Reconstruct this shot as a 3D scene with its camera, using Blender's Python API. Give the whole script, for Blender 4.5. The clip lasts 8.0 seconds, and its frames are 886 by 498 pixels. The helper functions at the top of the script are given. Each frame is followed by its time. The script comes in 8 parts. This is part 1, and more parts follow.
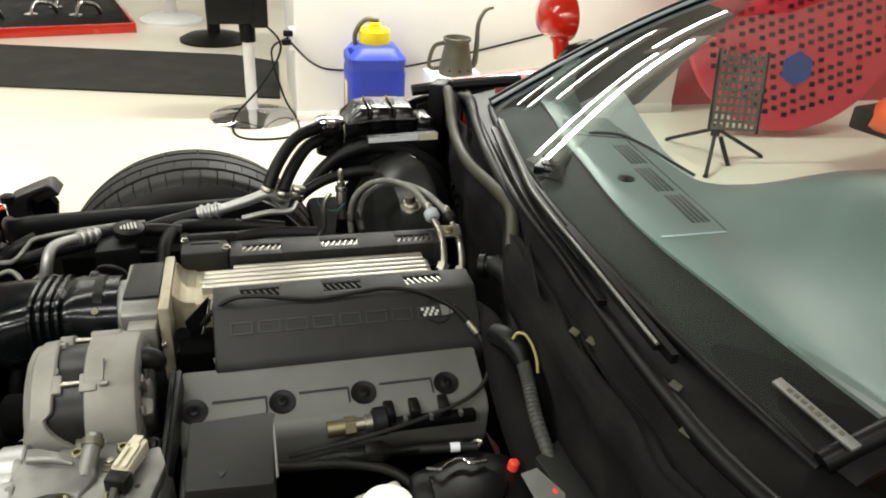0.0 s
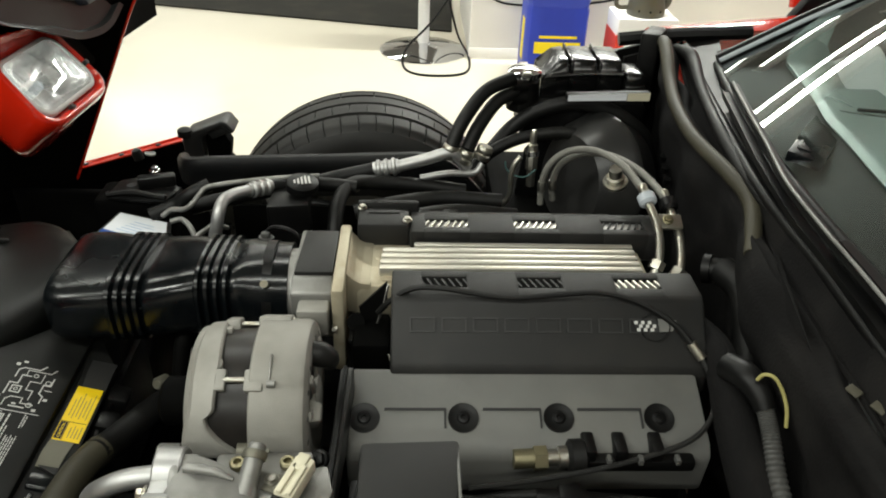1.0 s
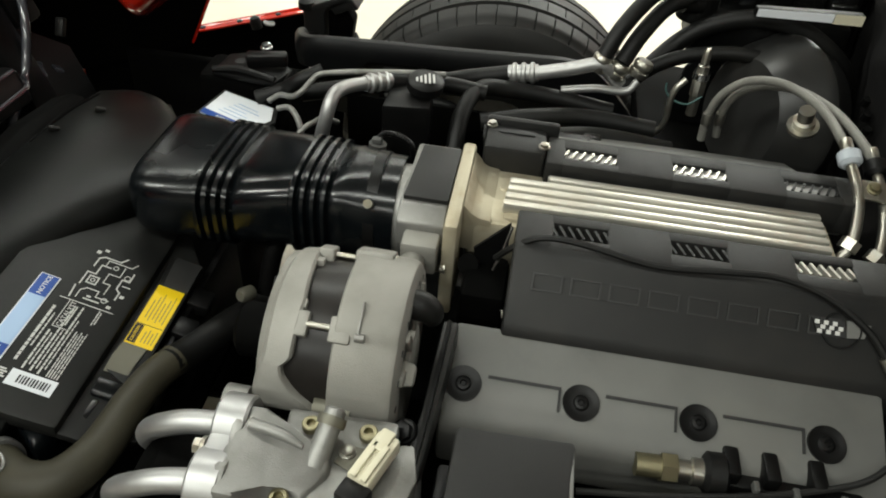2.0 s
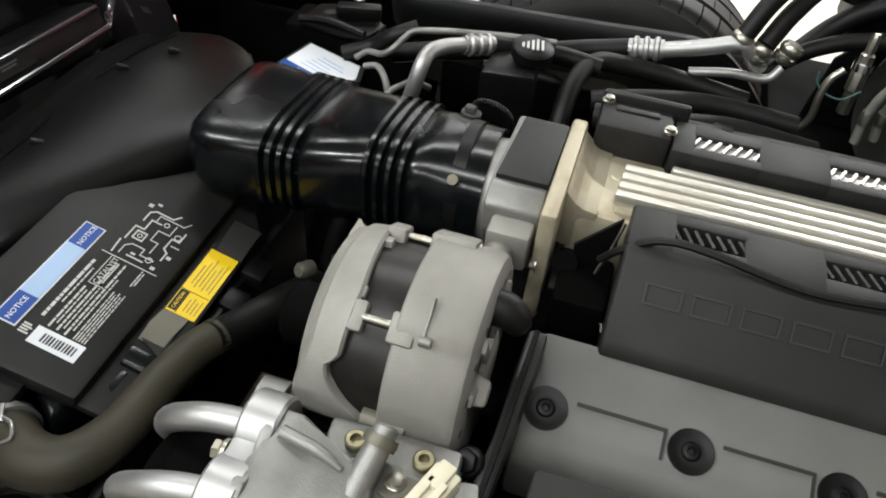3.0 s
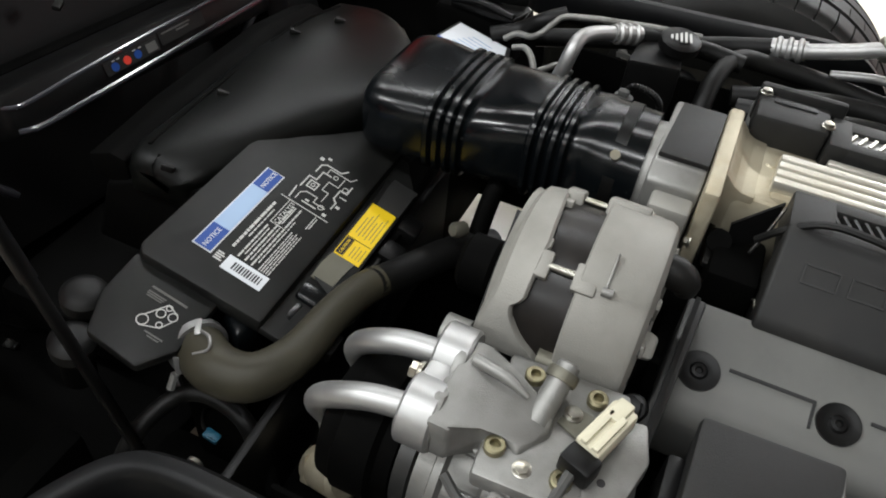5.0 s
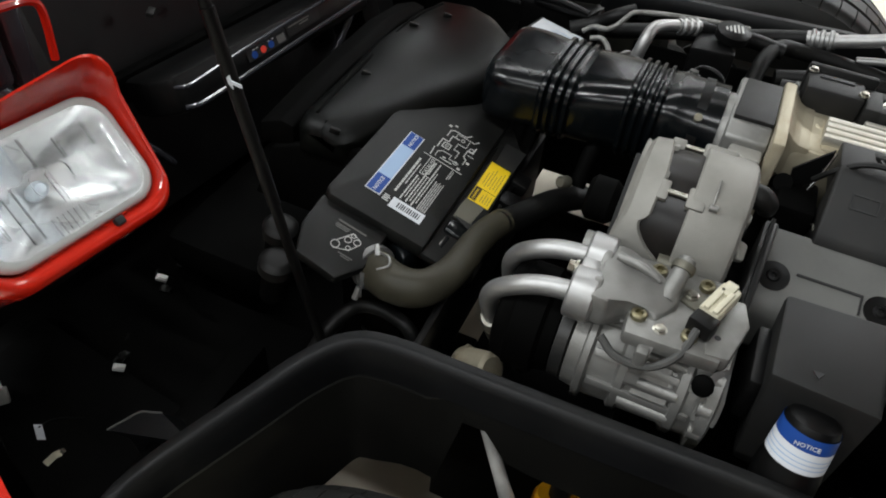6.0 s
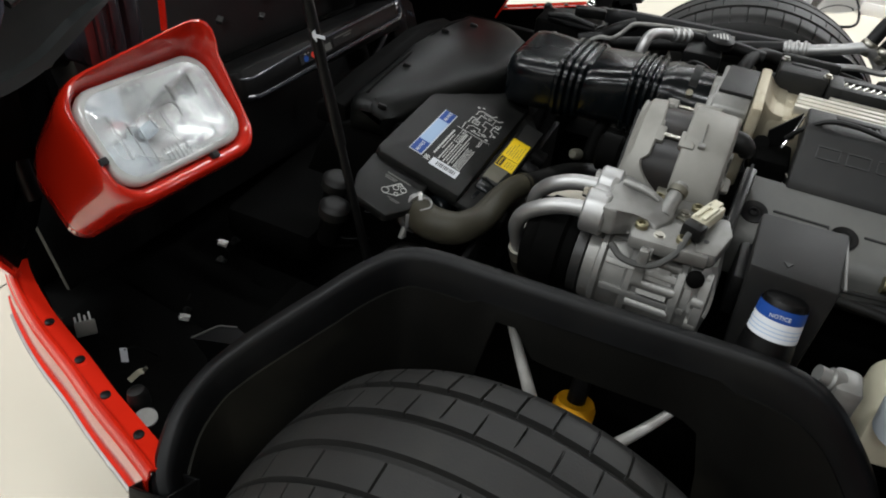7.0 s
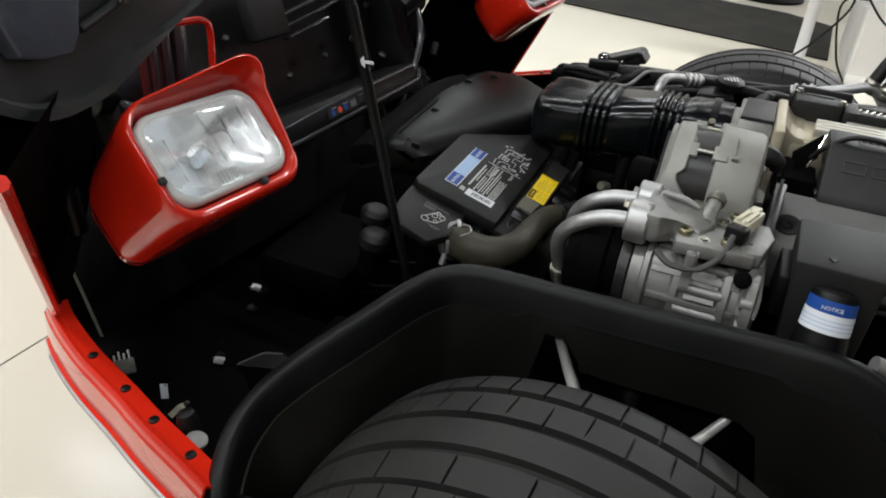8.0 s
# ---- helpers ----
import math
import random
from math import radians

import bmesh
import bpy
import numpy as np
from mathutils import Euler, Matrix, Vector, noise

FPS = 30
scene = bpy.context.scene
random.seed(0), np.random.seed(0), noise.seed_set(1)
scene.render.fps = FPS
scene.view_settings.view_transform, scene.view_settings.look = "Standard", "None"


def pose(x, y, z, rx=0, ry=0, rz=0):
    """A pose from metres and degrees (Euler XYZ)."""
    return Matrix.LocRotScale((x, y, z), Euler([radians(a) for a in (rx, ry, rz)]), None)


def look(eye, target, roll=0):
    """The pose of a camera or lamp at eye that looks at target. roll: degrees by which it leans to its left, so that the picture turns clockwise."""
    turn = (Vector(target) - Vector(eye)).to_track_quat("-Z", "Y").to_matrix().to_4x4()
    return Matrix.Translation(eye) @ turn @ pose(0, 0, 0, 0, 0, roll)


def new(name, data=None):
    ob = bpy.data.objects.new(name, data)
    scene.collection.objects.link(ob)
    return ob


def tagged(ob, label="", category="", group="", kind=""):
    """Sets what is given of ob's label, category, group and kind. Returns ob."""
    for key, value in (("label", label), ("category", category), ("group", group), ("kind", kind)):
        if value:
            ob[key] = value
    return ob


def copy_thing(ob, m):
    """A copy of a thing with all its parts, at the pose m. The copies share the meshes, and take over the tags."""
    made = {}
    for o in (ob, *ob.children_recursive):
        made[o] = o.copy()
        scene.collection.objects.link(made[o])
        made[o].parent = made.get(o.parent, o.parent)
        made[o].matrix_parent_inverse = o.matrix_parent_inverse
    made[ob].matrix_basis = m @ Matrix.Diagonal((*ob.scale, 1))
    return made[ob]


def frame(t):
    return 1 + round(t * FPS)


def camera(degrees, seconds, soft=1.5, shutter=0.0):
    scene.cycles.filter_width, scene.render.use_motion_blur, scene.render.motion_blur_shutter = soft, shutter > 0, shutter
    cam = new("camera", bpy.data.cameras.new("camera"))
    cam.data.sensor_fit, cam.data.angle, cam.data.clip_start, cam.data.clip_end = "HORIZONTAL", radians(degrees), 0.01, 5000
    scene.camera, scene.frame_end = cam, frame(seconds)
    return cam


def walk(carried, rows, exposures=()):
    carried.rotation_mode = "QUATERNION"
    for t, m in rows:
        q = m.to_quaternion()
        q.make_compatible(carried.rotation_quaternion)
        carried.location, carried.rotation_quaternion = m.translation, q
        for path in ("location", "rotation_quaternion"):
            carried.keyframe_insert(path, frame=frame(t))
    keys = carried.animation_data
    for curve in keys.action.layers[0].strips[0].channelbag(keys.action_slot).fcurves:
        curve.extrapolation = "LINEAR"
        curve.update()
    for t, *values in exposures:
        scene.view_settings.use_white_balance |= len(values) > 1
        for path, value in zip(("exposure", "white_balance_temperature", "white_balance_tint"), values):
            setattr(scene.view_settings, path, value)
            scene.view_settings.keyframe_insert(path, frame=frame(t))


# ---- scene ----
cam = camera(61.6, 8.0, soft=1.9)
PATH = [
    (0, (0.166, -1.017, 1.31), (0.648, 0.694, 0.394), 3.3),
    (0.5, (0.15, -0.871, 1.3), (0.428, 0.852, 0.323), 2.5),
    (1, (0.12, -0.819, 1.281), (0.214, 0.861, 0.2), 2.4),
    (1.5, (0.1, -0.768, 1.263), (0.038, 0.768, -0.018), 3.5),
    (2, (0.093, -0.667, 1.232), (-0.071, 0.819, -0.096), 4.6),
    (2.2, (0.09, -0.635, 1.211), (-0.122, 0.837, -0.127), 4.8),
    (3.5, (0.063, -0.573, 1.141), (-0.357, 0.81, -0.241), 5.1),
    (4, (0.056, -0.586, 1.146), (-0.394, 0.781, -0.243), 5.4),
    (4.5, (0.038, -0.613, 1.158), (-0.446, 0.74, -0.233), 5.5),
    (5, (0.007, -0.665, 1.158), (-0.505, 0.678, -0.232), 5.8),
    (5.2, (-0.016, -0.714, 1.171), (-0.524, 0.632, -0.217), 6.1),
    (6.3, (-0.055, -0.97, 1.231), (-0.563, 0.387, -0.148), 5.9),
    (6.5, (-0.015, -1.017, 1.224), (-0.53, 0.342, -0.15), 5.9),
    (7, (0.003, -1.122, 1.204), (-0.571, 0.339, -0.037), 5.9),
    (7.5, (-0.04, -1.167, 1.179), (-0.675, 0.383, 0.086), 5.3),
    (8, (-0.023, -1.207, 1.132), (-0.655, 0.385, 0.098), 4.2),
]
walk(cam, [(t, look(eye, target, roll)) for t, eye, target, roll in PATH],
     [(0.0, 0.0, 6650, 4), (1.0, -0.15, 6550, 2), (2.2, -0.05, 6450, 2), (3.3, 0.15, 6150, 9), (4.2, 0.12, 6130, 9), (5.2, -0.09, 6100, 9), (6.3, -0.40, 6050, 8), (8.0, -0.36, 6050, 8)])
# ---- light: a showroom under rows of ceiling tubes, partly assumed ----
world = bpy.data.worlds.new("world")
world.use_nodes = True
scene.world = world
world.node_tree.nodes["Background"].inputs["Color"].default_value = (0.9, 0.95, 1.0, 1)
world.node_tree.nodes["Background"].inputs["Strength"].default_value = 0.02
CEILING = 2.64
LAMPS = [(-2.15, -2.6, CEILING, 62), (-0.35, -2.6, CEILING, 25), (1.45, -2.6, CEILING, 14), (-2.15, -1.0, CEILING, 62), (-0.35, -1.0, CEILING, 25), (-2.6, 1.0, CEILING, 25), (-0.85, 1.0, CEILING, 25)]
# Hung row: places assumed, the 95 W tube raised to brighten dash and wall.
LAMPS += [(-2.15, 2.86, 2.30, 24), (-0.45, 2.86, 2.30, 22), (1.12, 2.86, 2.30, 95), (-3.4, 5.5, CEILING, 30), (-1.2, 5.5, CEILING, 30), (-3.0, 8.2, CEILING, 30)]
# The last two are unseen, added to brighten the red wall and cabin.
LAMPS += [(1.15, 3.95, CEILING, 12), (2.75, 4.3, CEILING, 12), (1.9, 5.4, CEILING, 12), (1.8, 6.5, CEILING, 12), (1.9, 7.6, CEILING, 12), (3.6, 1.6, CEILING, 40), (5.4, 2.4, CEILING, 40)]
TUBES = [lamp[:3] for lamp in LAMPS]
for x, y, z, power in LAMPS:
    lamp = bpy.data.lights.new("tube_light", "AREA")
    lamp.shape, lamp.size, lamp.size_y = "RECTANGLE", 1.45, 0.10
    lamp.energy, lamp.color = power, (1.0, 0.98, 0.94)
    new("tube_light", lamp).matrix_world = pose(x, y, z - 0.10)

# ---- mesh tools ----
BASE = {}


def thing(name, at, label, category, group="", kind=""):
    ob = new(name)
    ob.empty_display_size = 0.05
    ob.location = at
    BASE[ob.name] = Vector(at)
    return tagged(ob, label, category, group, kind)


def finish(bm, name, material, base, angle=38):
    bm.transform(Matrix.Translation(-base))
    bmesh.ops.recalc_face_normals(bm, faces=bm.faces)
    lim = radians(angle)
    for face in bm.faces:
        face.smooth = True
    for e in bm.edges:
        e.smooth = len(e.link_faces) == 2 and e.calc_face_angle(0.0) < lim
    me = bpy.data.meshes.new(name)
    bm.to_mesh(me)
    bm.free()
    me.materials.append(material)
    return me


def part(name, bm, material, parent, label="", angle=38):
    base = BASE[parent.name]
    ob = new(name, finish(bm, name, material, base, angle))
    ob.parent = parent
    BASE[ob.name] = base
    return tagged(ob, label) if label else ob


def solid(name, bm, material, label="", category="", group="", kind="", at=None, angle=38):
    """One mesh that is a thing of its own."""
    lo = [min(v.co[n] for v in bm.verts) for n in range(3)]
    hi = [max(v.co[n] for v in bm.verts) for n in range(3)]
    base = Vector(at) if at else Vector(((lo[0] + hi[0]) / 2, (lo[1] + hi[1]) / 2, lo[2]))
    ob = new(name, finish(bm, name, material, base, angle))
    ob.location = base
    BASE[ob.name] = base
    return tagged(ob, label, category, group, kind)


def join(*some):
    out = bmesh.new()
    for b in some:
        me = bpy.data.meshes.new("tmp")
        b.to_mesh(me)
        b.free()
        out.from_mesh(me)
        bpy.data.meshes.remove(me)
    return out


def moved(bm, m):
    bm.transform(m)
    return bm


def bevel(bm, width, segments=2):
    if width > 0:
        bmesh.ops.bevel(bm, geom=list(bm.edges), offset=width, segments=segments, profile=0.5, affect="EDGES", clamp_overlap=True)
    return bm


def box(lo, hi, r=0.0, seg=2):
    bm = bmesh.new()
    c = [(a + b) / 2 for a, b in zip(lo, hi)]
    bmesh.ops.create_cube(bm, size=1, matrix=Matrix.Translation(c) @ Matrix.Diagonal([abs(b - a) for a, b in zip(lo, hi)] + [1]))
    return bevel(bm, r, seg)


def obox(c, size, r=0.0, rot=(0, 0, 0), seg=2):
    return moved(box([-s / 2 for s in size], [s / 2 for s in size], r, seg), pose(*c, *rot))


def loft(rings, cap=True, closed=True, r=0.0):
    bm = bmesh.new()
    vs = [[bm.verts.new(p) for p in ring] for ring in rings]
    n = len(vs[0])
    for a, b in zip(vs, vs[1:]):
        for k in range(n if closed else n - 1):
            bm.faces.new((a[k], a[(k + 1) % n], b[(k + 1) % n], b[k]))
    if cap and closed:
        bm.faces.new(vs[0][::-1])
        bm.faces.new(vs[-1])
    return bevel(bm, r) if r else bm


def prism(poly, axis, lo, hi, r=0.0, seg=2):
    """A polygon drawn across an axis (its two other coordinates, in order), drawn out from lo to hi."""
    def p3(p, v):
        q = list(p)
        q.insert("xyz".index(axis), v)
        return q
    bm = loft([[p3(p, lo) for p in poly], [p3(p, hi) for p in poly]])
    bmesh.ops.recalc_face_normals(bm, faces=bm.faces)
    return bevel(bm, r, seg)


def frame_of(d, up=None):
    d = Vector(d).normalized()
    up = Vector(up) if up else (Vector((0, 0, 1)) if abs(d.z) < 0.9 else Vector((1, 0, 0)))
    a = d.cross(up).normalized()
    return a, a.cross(d).normalized(), d


def lathe(profile, at, axis, seg=32, cap=True):
    """profile: (along, radius) pairs; axis: the direction of along."""
    a, b, d = frame_of(axis)
    o = Vector(at)
    rings = [[o + d * s + (a * math.cos(w) + b * math.sin(w)) * max(r, 1e-4) for w in (2 * math.pi * k / seg for k in range(seg))] for s, r in profile]
    return loft(rings, cap)


def curve_pts(pts, steps=6):
    pts = [Vector(p) for p in pts]
    if len(pts) < 3:
        return pts
    out = []
    ext = [2 * pts[0] - pts[1]] + pts + [2 * pts[-1] - pts[-2]]
    for n in range(1, len(ext) - 2):
        p0, p1, p2, p3 = ext[n - 1:n + 3]
        for k in range(steps):
            t = k / steps
            out.append(0.5 * (2 * p1 + (p2 - p0) * t + (2 * p0 - 5 * p1 + 4 * p2 - p3) * t * t + (3 * p1 - p0 - 3 * p2 + p3) * t ** 3))
    return out + [pts[-1]]


def sweep(pts, r, n=12, steps=6, flat=1.0, ribs=0.0, pitch=2):
    """A tube along a smooth line; r: one radius or one for each given point."""
    line = curve_pts(pts, steps)
    rs = [r] * len(line) if not isinstance(r, (list, tuple)) else list(np.interp(np.linspace(0, 1, len(line)), np.linspace(0, 1, len(r)), r))
    rings, a = [], None
    for k, p in enumerate(line):
        d = (line[min(k + 1, len(line) - 1)] - line[max(k - 1, 0)]).normalized()
        a = frame_of(d)[0] if a is None else (a - d * a.dot(d)).normalized()
        b = a.cross(d)
        rr = rs[k] * (1 + (ribs if (k // pitch) % 2 else 0))
        rings.append([p + a * rr * math.cos(w) + b * rr * flat * math.sin(w) for w in (2 * math.pi * i / n for i in range(n))])
    return loft(rings)


def strip(pts, w, h, up=(0, 0, 1)):
    """A flat bar of width w and thickness h along a smooth line."""
    line = curve_pts(pts, 5)
    rings = []
    for k, p in enumerate(line):
        d = (line[min(k + 1, len(line) - 1)] - line[max(k - 1, 0)]).normalized()
        a = d.cross(Vector(up)).normalized()
        b = a.cross(d)
        rings.append([p + a * s * w / 2 + b * t * h / 2 for s, t in ((-1, -1), (1, -1), (1, 1), (-1, 1))])
    return loft(rings)


def quad(p, thick):
    """A thin plate on four corners, thickened along its normal."""
    p = [Vector(q) for q in p]
    n = (p[1] - p[0]).cross(p[3] - p[0]).normalized() * thick
    return loft([p, [q + n for q in p]])


def grid(fn, nu, nv, thick=0.0):
    """A sheet through fn(u, v), u and v from 0 to 1, with a thickness along its normals."""
    bm = bmesh.new()
    v = [[bm.verts.new(fn(i / nu, j / nv)) for j in range(nv + 1)] for i in range(nu + 1)]
    for i in range(nu):
        for j in range(nv):
            bm.faces.new((v[i][j], v[i + 1][j], v[i + 1][j + 1], v[i][j + 1]))
    if thick:
        bmesh.ops.recalc_face_normals(bm, faces=bm.faces)
        bmesh.ops.solidify(bm, geom=list(bm.faces), thickness=thick)
    return bm


def bolt(at, axis, r=0.008, h=0.006):
    """A flanged hexagon bolt head."""
    at = Vector(at)
    d = Vector(axis).normalized()
    flange = lathe([(0, r * 1.25), (h * 0.3, r * 1.25), (h * 0.4, r * 1.1)], at, d, 20)
    head = lathe([(h * 0.3, r * 0.95), (h * 0.95, r * 0.95), (h, r * 0.8)], at, d, 6)
    return join(flange, head)


def plane_frame(o, u, v):
    """A matrix that lays flat work (x, y) on a plane: o its origin, u and v its directions."""
    u = Vector(u).normalized()
    v = Vector(v)
    n = u.cross(v).normalized()
    v = n.cross(u)
    m = Matrix((u, v, n)).transposed().to_4x4()
    m.translation = o
    return m


def flat(x0, y0, x1, y1, m, h=0.0004, lift=0.0004):
    return moved(box((x0, y0, lift), (x1, y1, lift + h)), m)


def letters(words, size, m, lift=0.0012):
    """Raised lettering in the built-in font, as a mesh, with its lower left corner at the origin of m."""
    cu = bpy.data.curves.new("letters", "FONT")
    cu.body, cu.size, cu.extrude, cu.resolution_u = words, size, 0.0002, 2
    ob = bpy.data.objects.new("letters", cu)
    scene.collection.objects.link(ob)
    dg = bpy.context.evaluated_depsgraph_get()
    me = bpy.data.meshes.new_from_object(ob.evaluated_get(dg))
    bm = bmesh.new()
    bm.from_mesh(me)
    bpy.data.meshes.remove(me)
    bpy.data.objects.remove(ob)
    bpy.data.curves.remove(cu)
    return moved(bm, m @ Matrix.Translation((0, 0, lift)))

# ---- materials ----
def mat(name, color, rough=0.5, metal=0.0, var=0.12, coarse=9.0, fine=140.0, bump=0.0, bump_scale=600.0, dirt=None, dirt_amount=0.0, dirt_scale=14.0,
        coat=0.0, rough_var=0.12, spec=0.24):
    m = bpy.data.materials.new(name)
    m.use_nodes = True
    nt = m.node_tree
    b = nt.nodes["Principled BSDF"]
    b.inputs["Metallic"].default_value = metal
    b.inputs["Coat Weight"].default_value = coat
    b.inputs["Coat Roughness"].default_value = 0.04
    b.inputs["Specular IOR Level"].default_value = spec
    co = nt.nodes.new("ShaderNodeTexCoord")

    def noise_node(scale, detail=4.0):
        n = nt.nodes.new("ShaderNodeTexNoise")
        n.inputs["Scale"].default_value, n.inputs["Detail"].default_value = scale, detail
        nt.links.new(co.outputs["Object"], n.inputs["Vector"])
        return n.outputs["Fac"]

    def ramp(src, lo, hi, a=0.3, z=0.7):
        r = nt.nodes.new("ShaderNodeMapRange")
        for k, v in zip(("From Min", "From Max", "To Min", "To Max"), (a, z, lo, hi)):
            r.inputs[k].default_value = v
        nt.links.new(src, r.inputs["Value"])
        return r.outputs["Result"]

    def mix(fac, a, c, kind="MIX"):
        x = nt.nodes.new("ShaderNodeMix")
        x.data_type, x.blend_type = "RGBA", kind
        for sock, val in ((x.inputs["Factor"], fac), (x.inputs["A"], a), (x.inputs["B"], c)):
            if isinstance(val, (float, int, tuple)):
                sock.default_value = val
            else:
                nt.links.new(val, sock)
        return x.outputs["Result"]

    c = tuple(color) + (1,)
    dark = tuple(v * (1 - var) for v in color) + (1,)
    light = tuple(min(1, v * (1 + var)) for v in color) + (1,)
    n1, n2 = noise_node(coarse), noise_node(fine, 2)
    out = mix(ramp(n1, 0, 1), dark, light)
    out = mix(ramp(n2, 0, 0.5), out, c)
    if dirt:
        n3 = noise_node(dirt_scale, 6)
        out = mix(ramp(n3, 0, dirt_amount, 0.48, 0.72), out, tuple(dirt) + (1,))
    nt.links.new(out, b.inputs["Base Color"])
    nt.links.new(ramp(n1, max(0.02, rough * (1 - rough_var)), min(1, rough * (1 + rough_var))), b.inputs["Roughness"])
    if bump:
        bn = nt.nodes.new("ShaderNodeBump")
        bn.inputs["Strength"].default_value, bn.inputs["Distance"].default_value = min(1, bump), 0.001
        nt.links.new(noise_node(bump_scale, 3), bn.inputs["Height"])
        nt.links.new(bn.outputs["Normal"], b.inputs["Normal"])
    return m


M_COVER = mat("textured_black_plastic", (0.0105, 0.0105, 0.0101), 0.5, bump=0.35, bump_scale=1500, var=0.2, dirt=(0.028, 0.026, 0.022), dirt_amount=0.3, spec=0.26)
M_VALVE = mat("dusty_grey_plastic", (0.104, 0.104, 0.098), 0.44, bump=0.3, bump_scale=1400, var=0.2, dirt=(0.125, 0.12, 0.105), dirt_amount=0.45, dirt_scale=11, spec=0.4)
M_BLACK = mat("satin_black_plastic", (0.0025, 0.0025, 0.0025), 0.42, var=0.3, spec=0.2, dirt=(0.012, 0.0115, 0.010), dirt_amount=0.3)
M_GLOSS = mat("glossy_black_plastic", (0.0024, 0.0032, 0.0038), 0.25, var=0.3, rough_var=0.35, bump=0.05, bump_scale=60, spec=0.30)
# Near-black: the deep shade of the bay is put into this colour.
M_DARK = mat("bay_shade_black", (0.0010, 0.0010, 0.0009), 0.7, var=0.4, dirt=(0.0036, 0.0034, 0.003), dirt_amount=0.4, spec=0.04)
M_LINER = mat("black_wheelhouse_plastic", (0.0034, 0.0036, 0.0039), 0.45, var=0.3, spec=0.20, bump=0.15, bump_scale=700, dirt=(0.012, 0.0118, 0.0098), dirt_amount=0.35, dirt_scale=8)
M_RUBBER = mat("black_hose_rubber", (0.004, 0.004, 0.0038), 0.5, var=0.25, dirt=(0.018, 0.017, 0.014), dirt_amount=0.3)
M_OLDHOSE = mat("dusty_brown_hose_rubber", (0.037, 0.034, 0.023), 0.52, var=0.25, dirt=(0.06, 0.054, 0.035), dirt_amount=0.5)
M_FOAM = mat("charcoal_foam_and_felt", (0.0045, 0.0042, 0.0042), 0.9, var=0.4, coarse=6, spec=0.14, bump=0.8, bump_scale=260, dirt=(0.020, 0.0185, 0.017), dirt_amount=0.45, dirt_scale=9)
M_TYRE = mat("tyre_rubber", (0.016, 0.0157, 0.0148), 0.55, var=0.2, bump=0.2, bump_scale=500, dirt=(0.026, 0.025, 0.021), dirt_amount=0.35, dirt_scale=20)
M_CAST = mat("dull_cast_aluminium", (0.235, 0.233, 0.221), 0.46, metal=0.6, var=0.12, bump=0.3, bump_scale=900, dirt=(0.10, 0.096, 0.084), dirt_amount=0.6, dirt_scale=26)
M_ALT = mat("grey_cast_aluminium", (0.265, 0.258, 0.235), 0.55, metal=0.3, var=0.08, bump=0.4, bump_scale=900, dirt=(0.15, 0.145, 0.125), dirt_amount=0.5, dirt_scale=18)
M_ALU = mat("brushed_aluminium", (0.40, 0.40, 0.395), 0.46, metal=0.85, var=0.1, dirt=(0.26, 0.25, 0.23), dirt_amount=0.5, dirt_scale=30)
M_PLATE = mat("ribbed_intake_aluminium", (0.50, 0.485, 0.43), 0.4, metal=0.75, var=0.1, dirt=(0.42, 0.38, 0.30), dirt_amount=0.5, dirt_scale=20)
M_GOLD = mat("tarnished_intake_casting", (0.42, 0.38, 0.285), 0.5, metal=0.5, var=0.15, bump=0.5, bump_scale=700, dirt=(0.25, 0.20, 0.12), dirt_amount=0.6, dirt_scale=28)
M_STEEL = mat("zinc_steel", (0.36, 0.35, 0.31), 0.32, metal=0.95, var=0.2, dirt=(0.25, 0.20, 0.12), dirt_amount=0.5, dirt_scale=50)
M_BRASS = mat("yellow_zinc_fitting", (0.22, 0.20, 0.125), 0.42, metal=0.9, var=0.15)
M_CHROME = mat("chrome", (0.75, 0.75, 0.76), 0.09, metal=1.0, var=0.05)
M_RED = mat("red_car_paint", (0.52, 0.015, 0.004), 0.25, var=0.05, coat=1.0, fine=300)
M_WHITELBL = mat("white_label_paper", (0.60, 0.62, 0.65), 0.5, var=0.04, fine=400)
M_BLUELBL = mat("blue_label_print", (0.014, 0.055, 0.25), 0.45, var=0.08)
M_PALEBLUE = mat("pale_blue_label_print", (0.30, 0.41, 0.58), 0.45, var=0.05)
M_YELLOW = mat("yellow_caution_label", (0.74, 0.52, 0.012), 0.4, var=0.05)
M_INK = mat("black_ink", (0.02, 0.02, 0.02), 0.5, var=0.05)
M_PRINT = mat("white_print", (0.48, 0.48, 0.46), 0.5, var=0.05)
M_WIRE = mat("grey_wire_sleeve", (0.06, 0.06, 0.057), 0.5, var=0.3)
M_BRAID = mat("braided_grey_hose", (0.19, 0.186, 0.168), 0.42, metal=0.5, var=0.25, bump=1.0, bump_scale=1800)
M_CREAM = mat("cream_plastic_connector", (0.52, 0.49, 0.37), 0.45, var=0.08)
M_FLOOR = mat("cream_epoxy_floor", (0.61, 0.57, 0.475), 0.16, var=0.03, coarse=0.8, fine=6, bump=0.05, bump_scale=3, dirt=(0.55, 0.50, 0.41), dirt_amount=0.5, dirt_scale=1.5, rough_var=0.3)
M_WALL = mat("white_wall_paint", (0.84, 0.82, 0.78), 0.7, var=0.03, coarse=1.5, fine=40, bump=0.15, bump_scale=150)
M_REDWALL = mat("red_wall_paint", (0.50, 0.035, 0.05), 0.6, var=0.06, coarse=2)
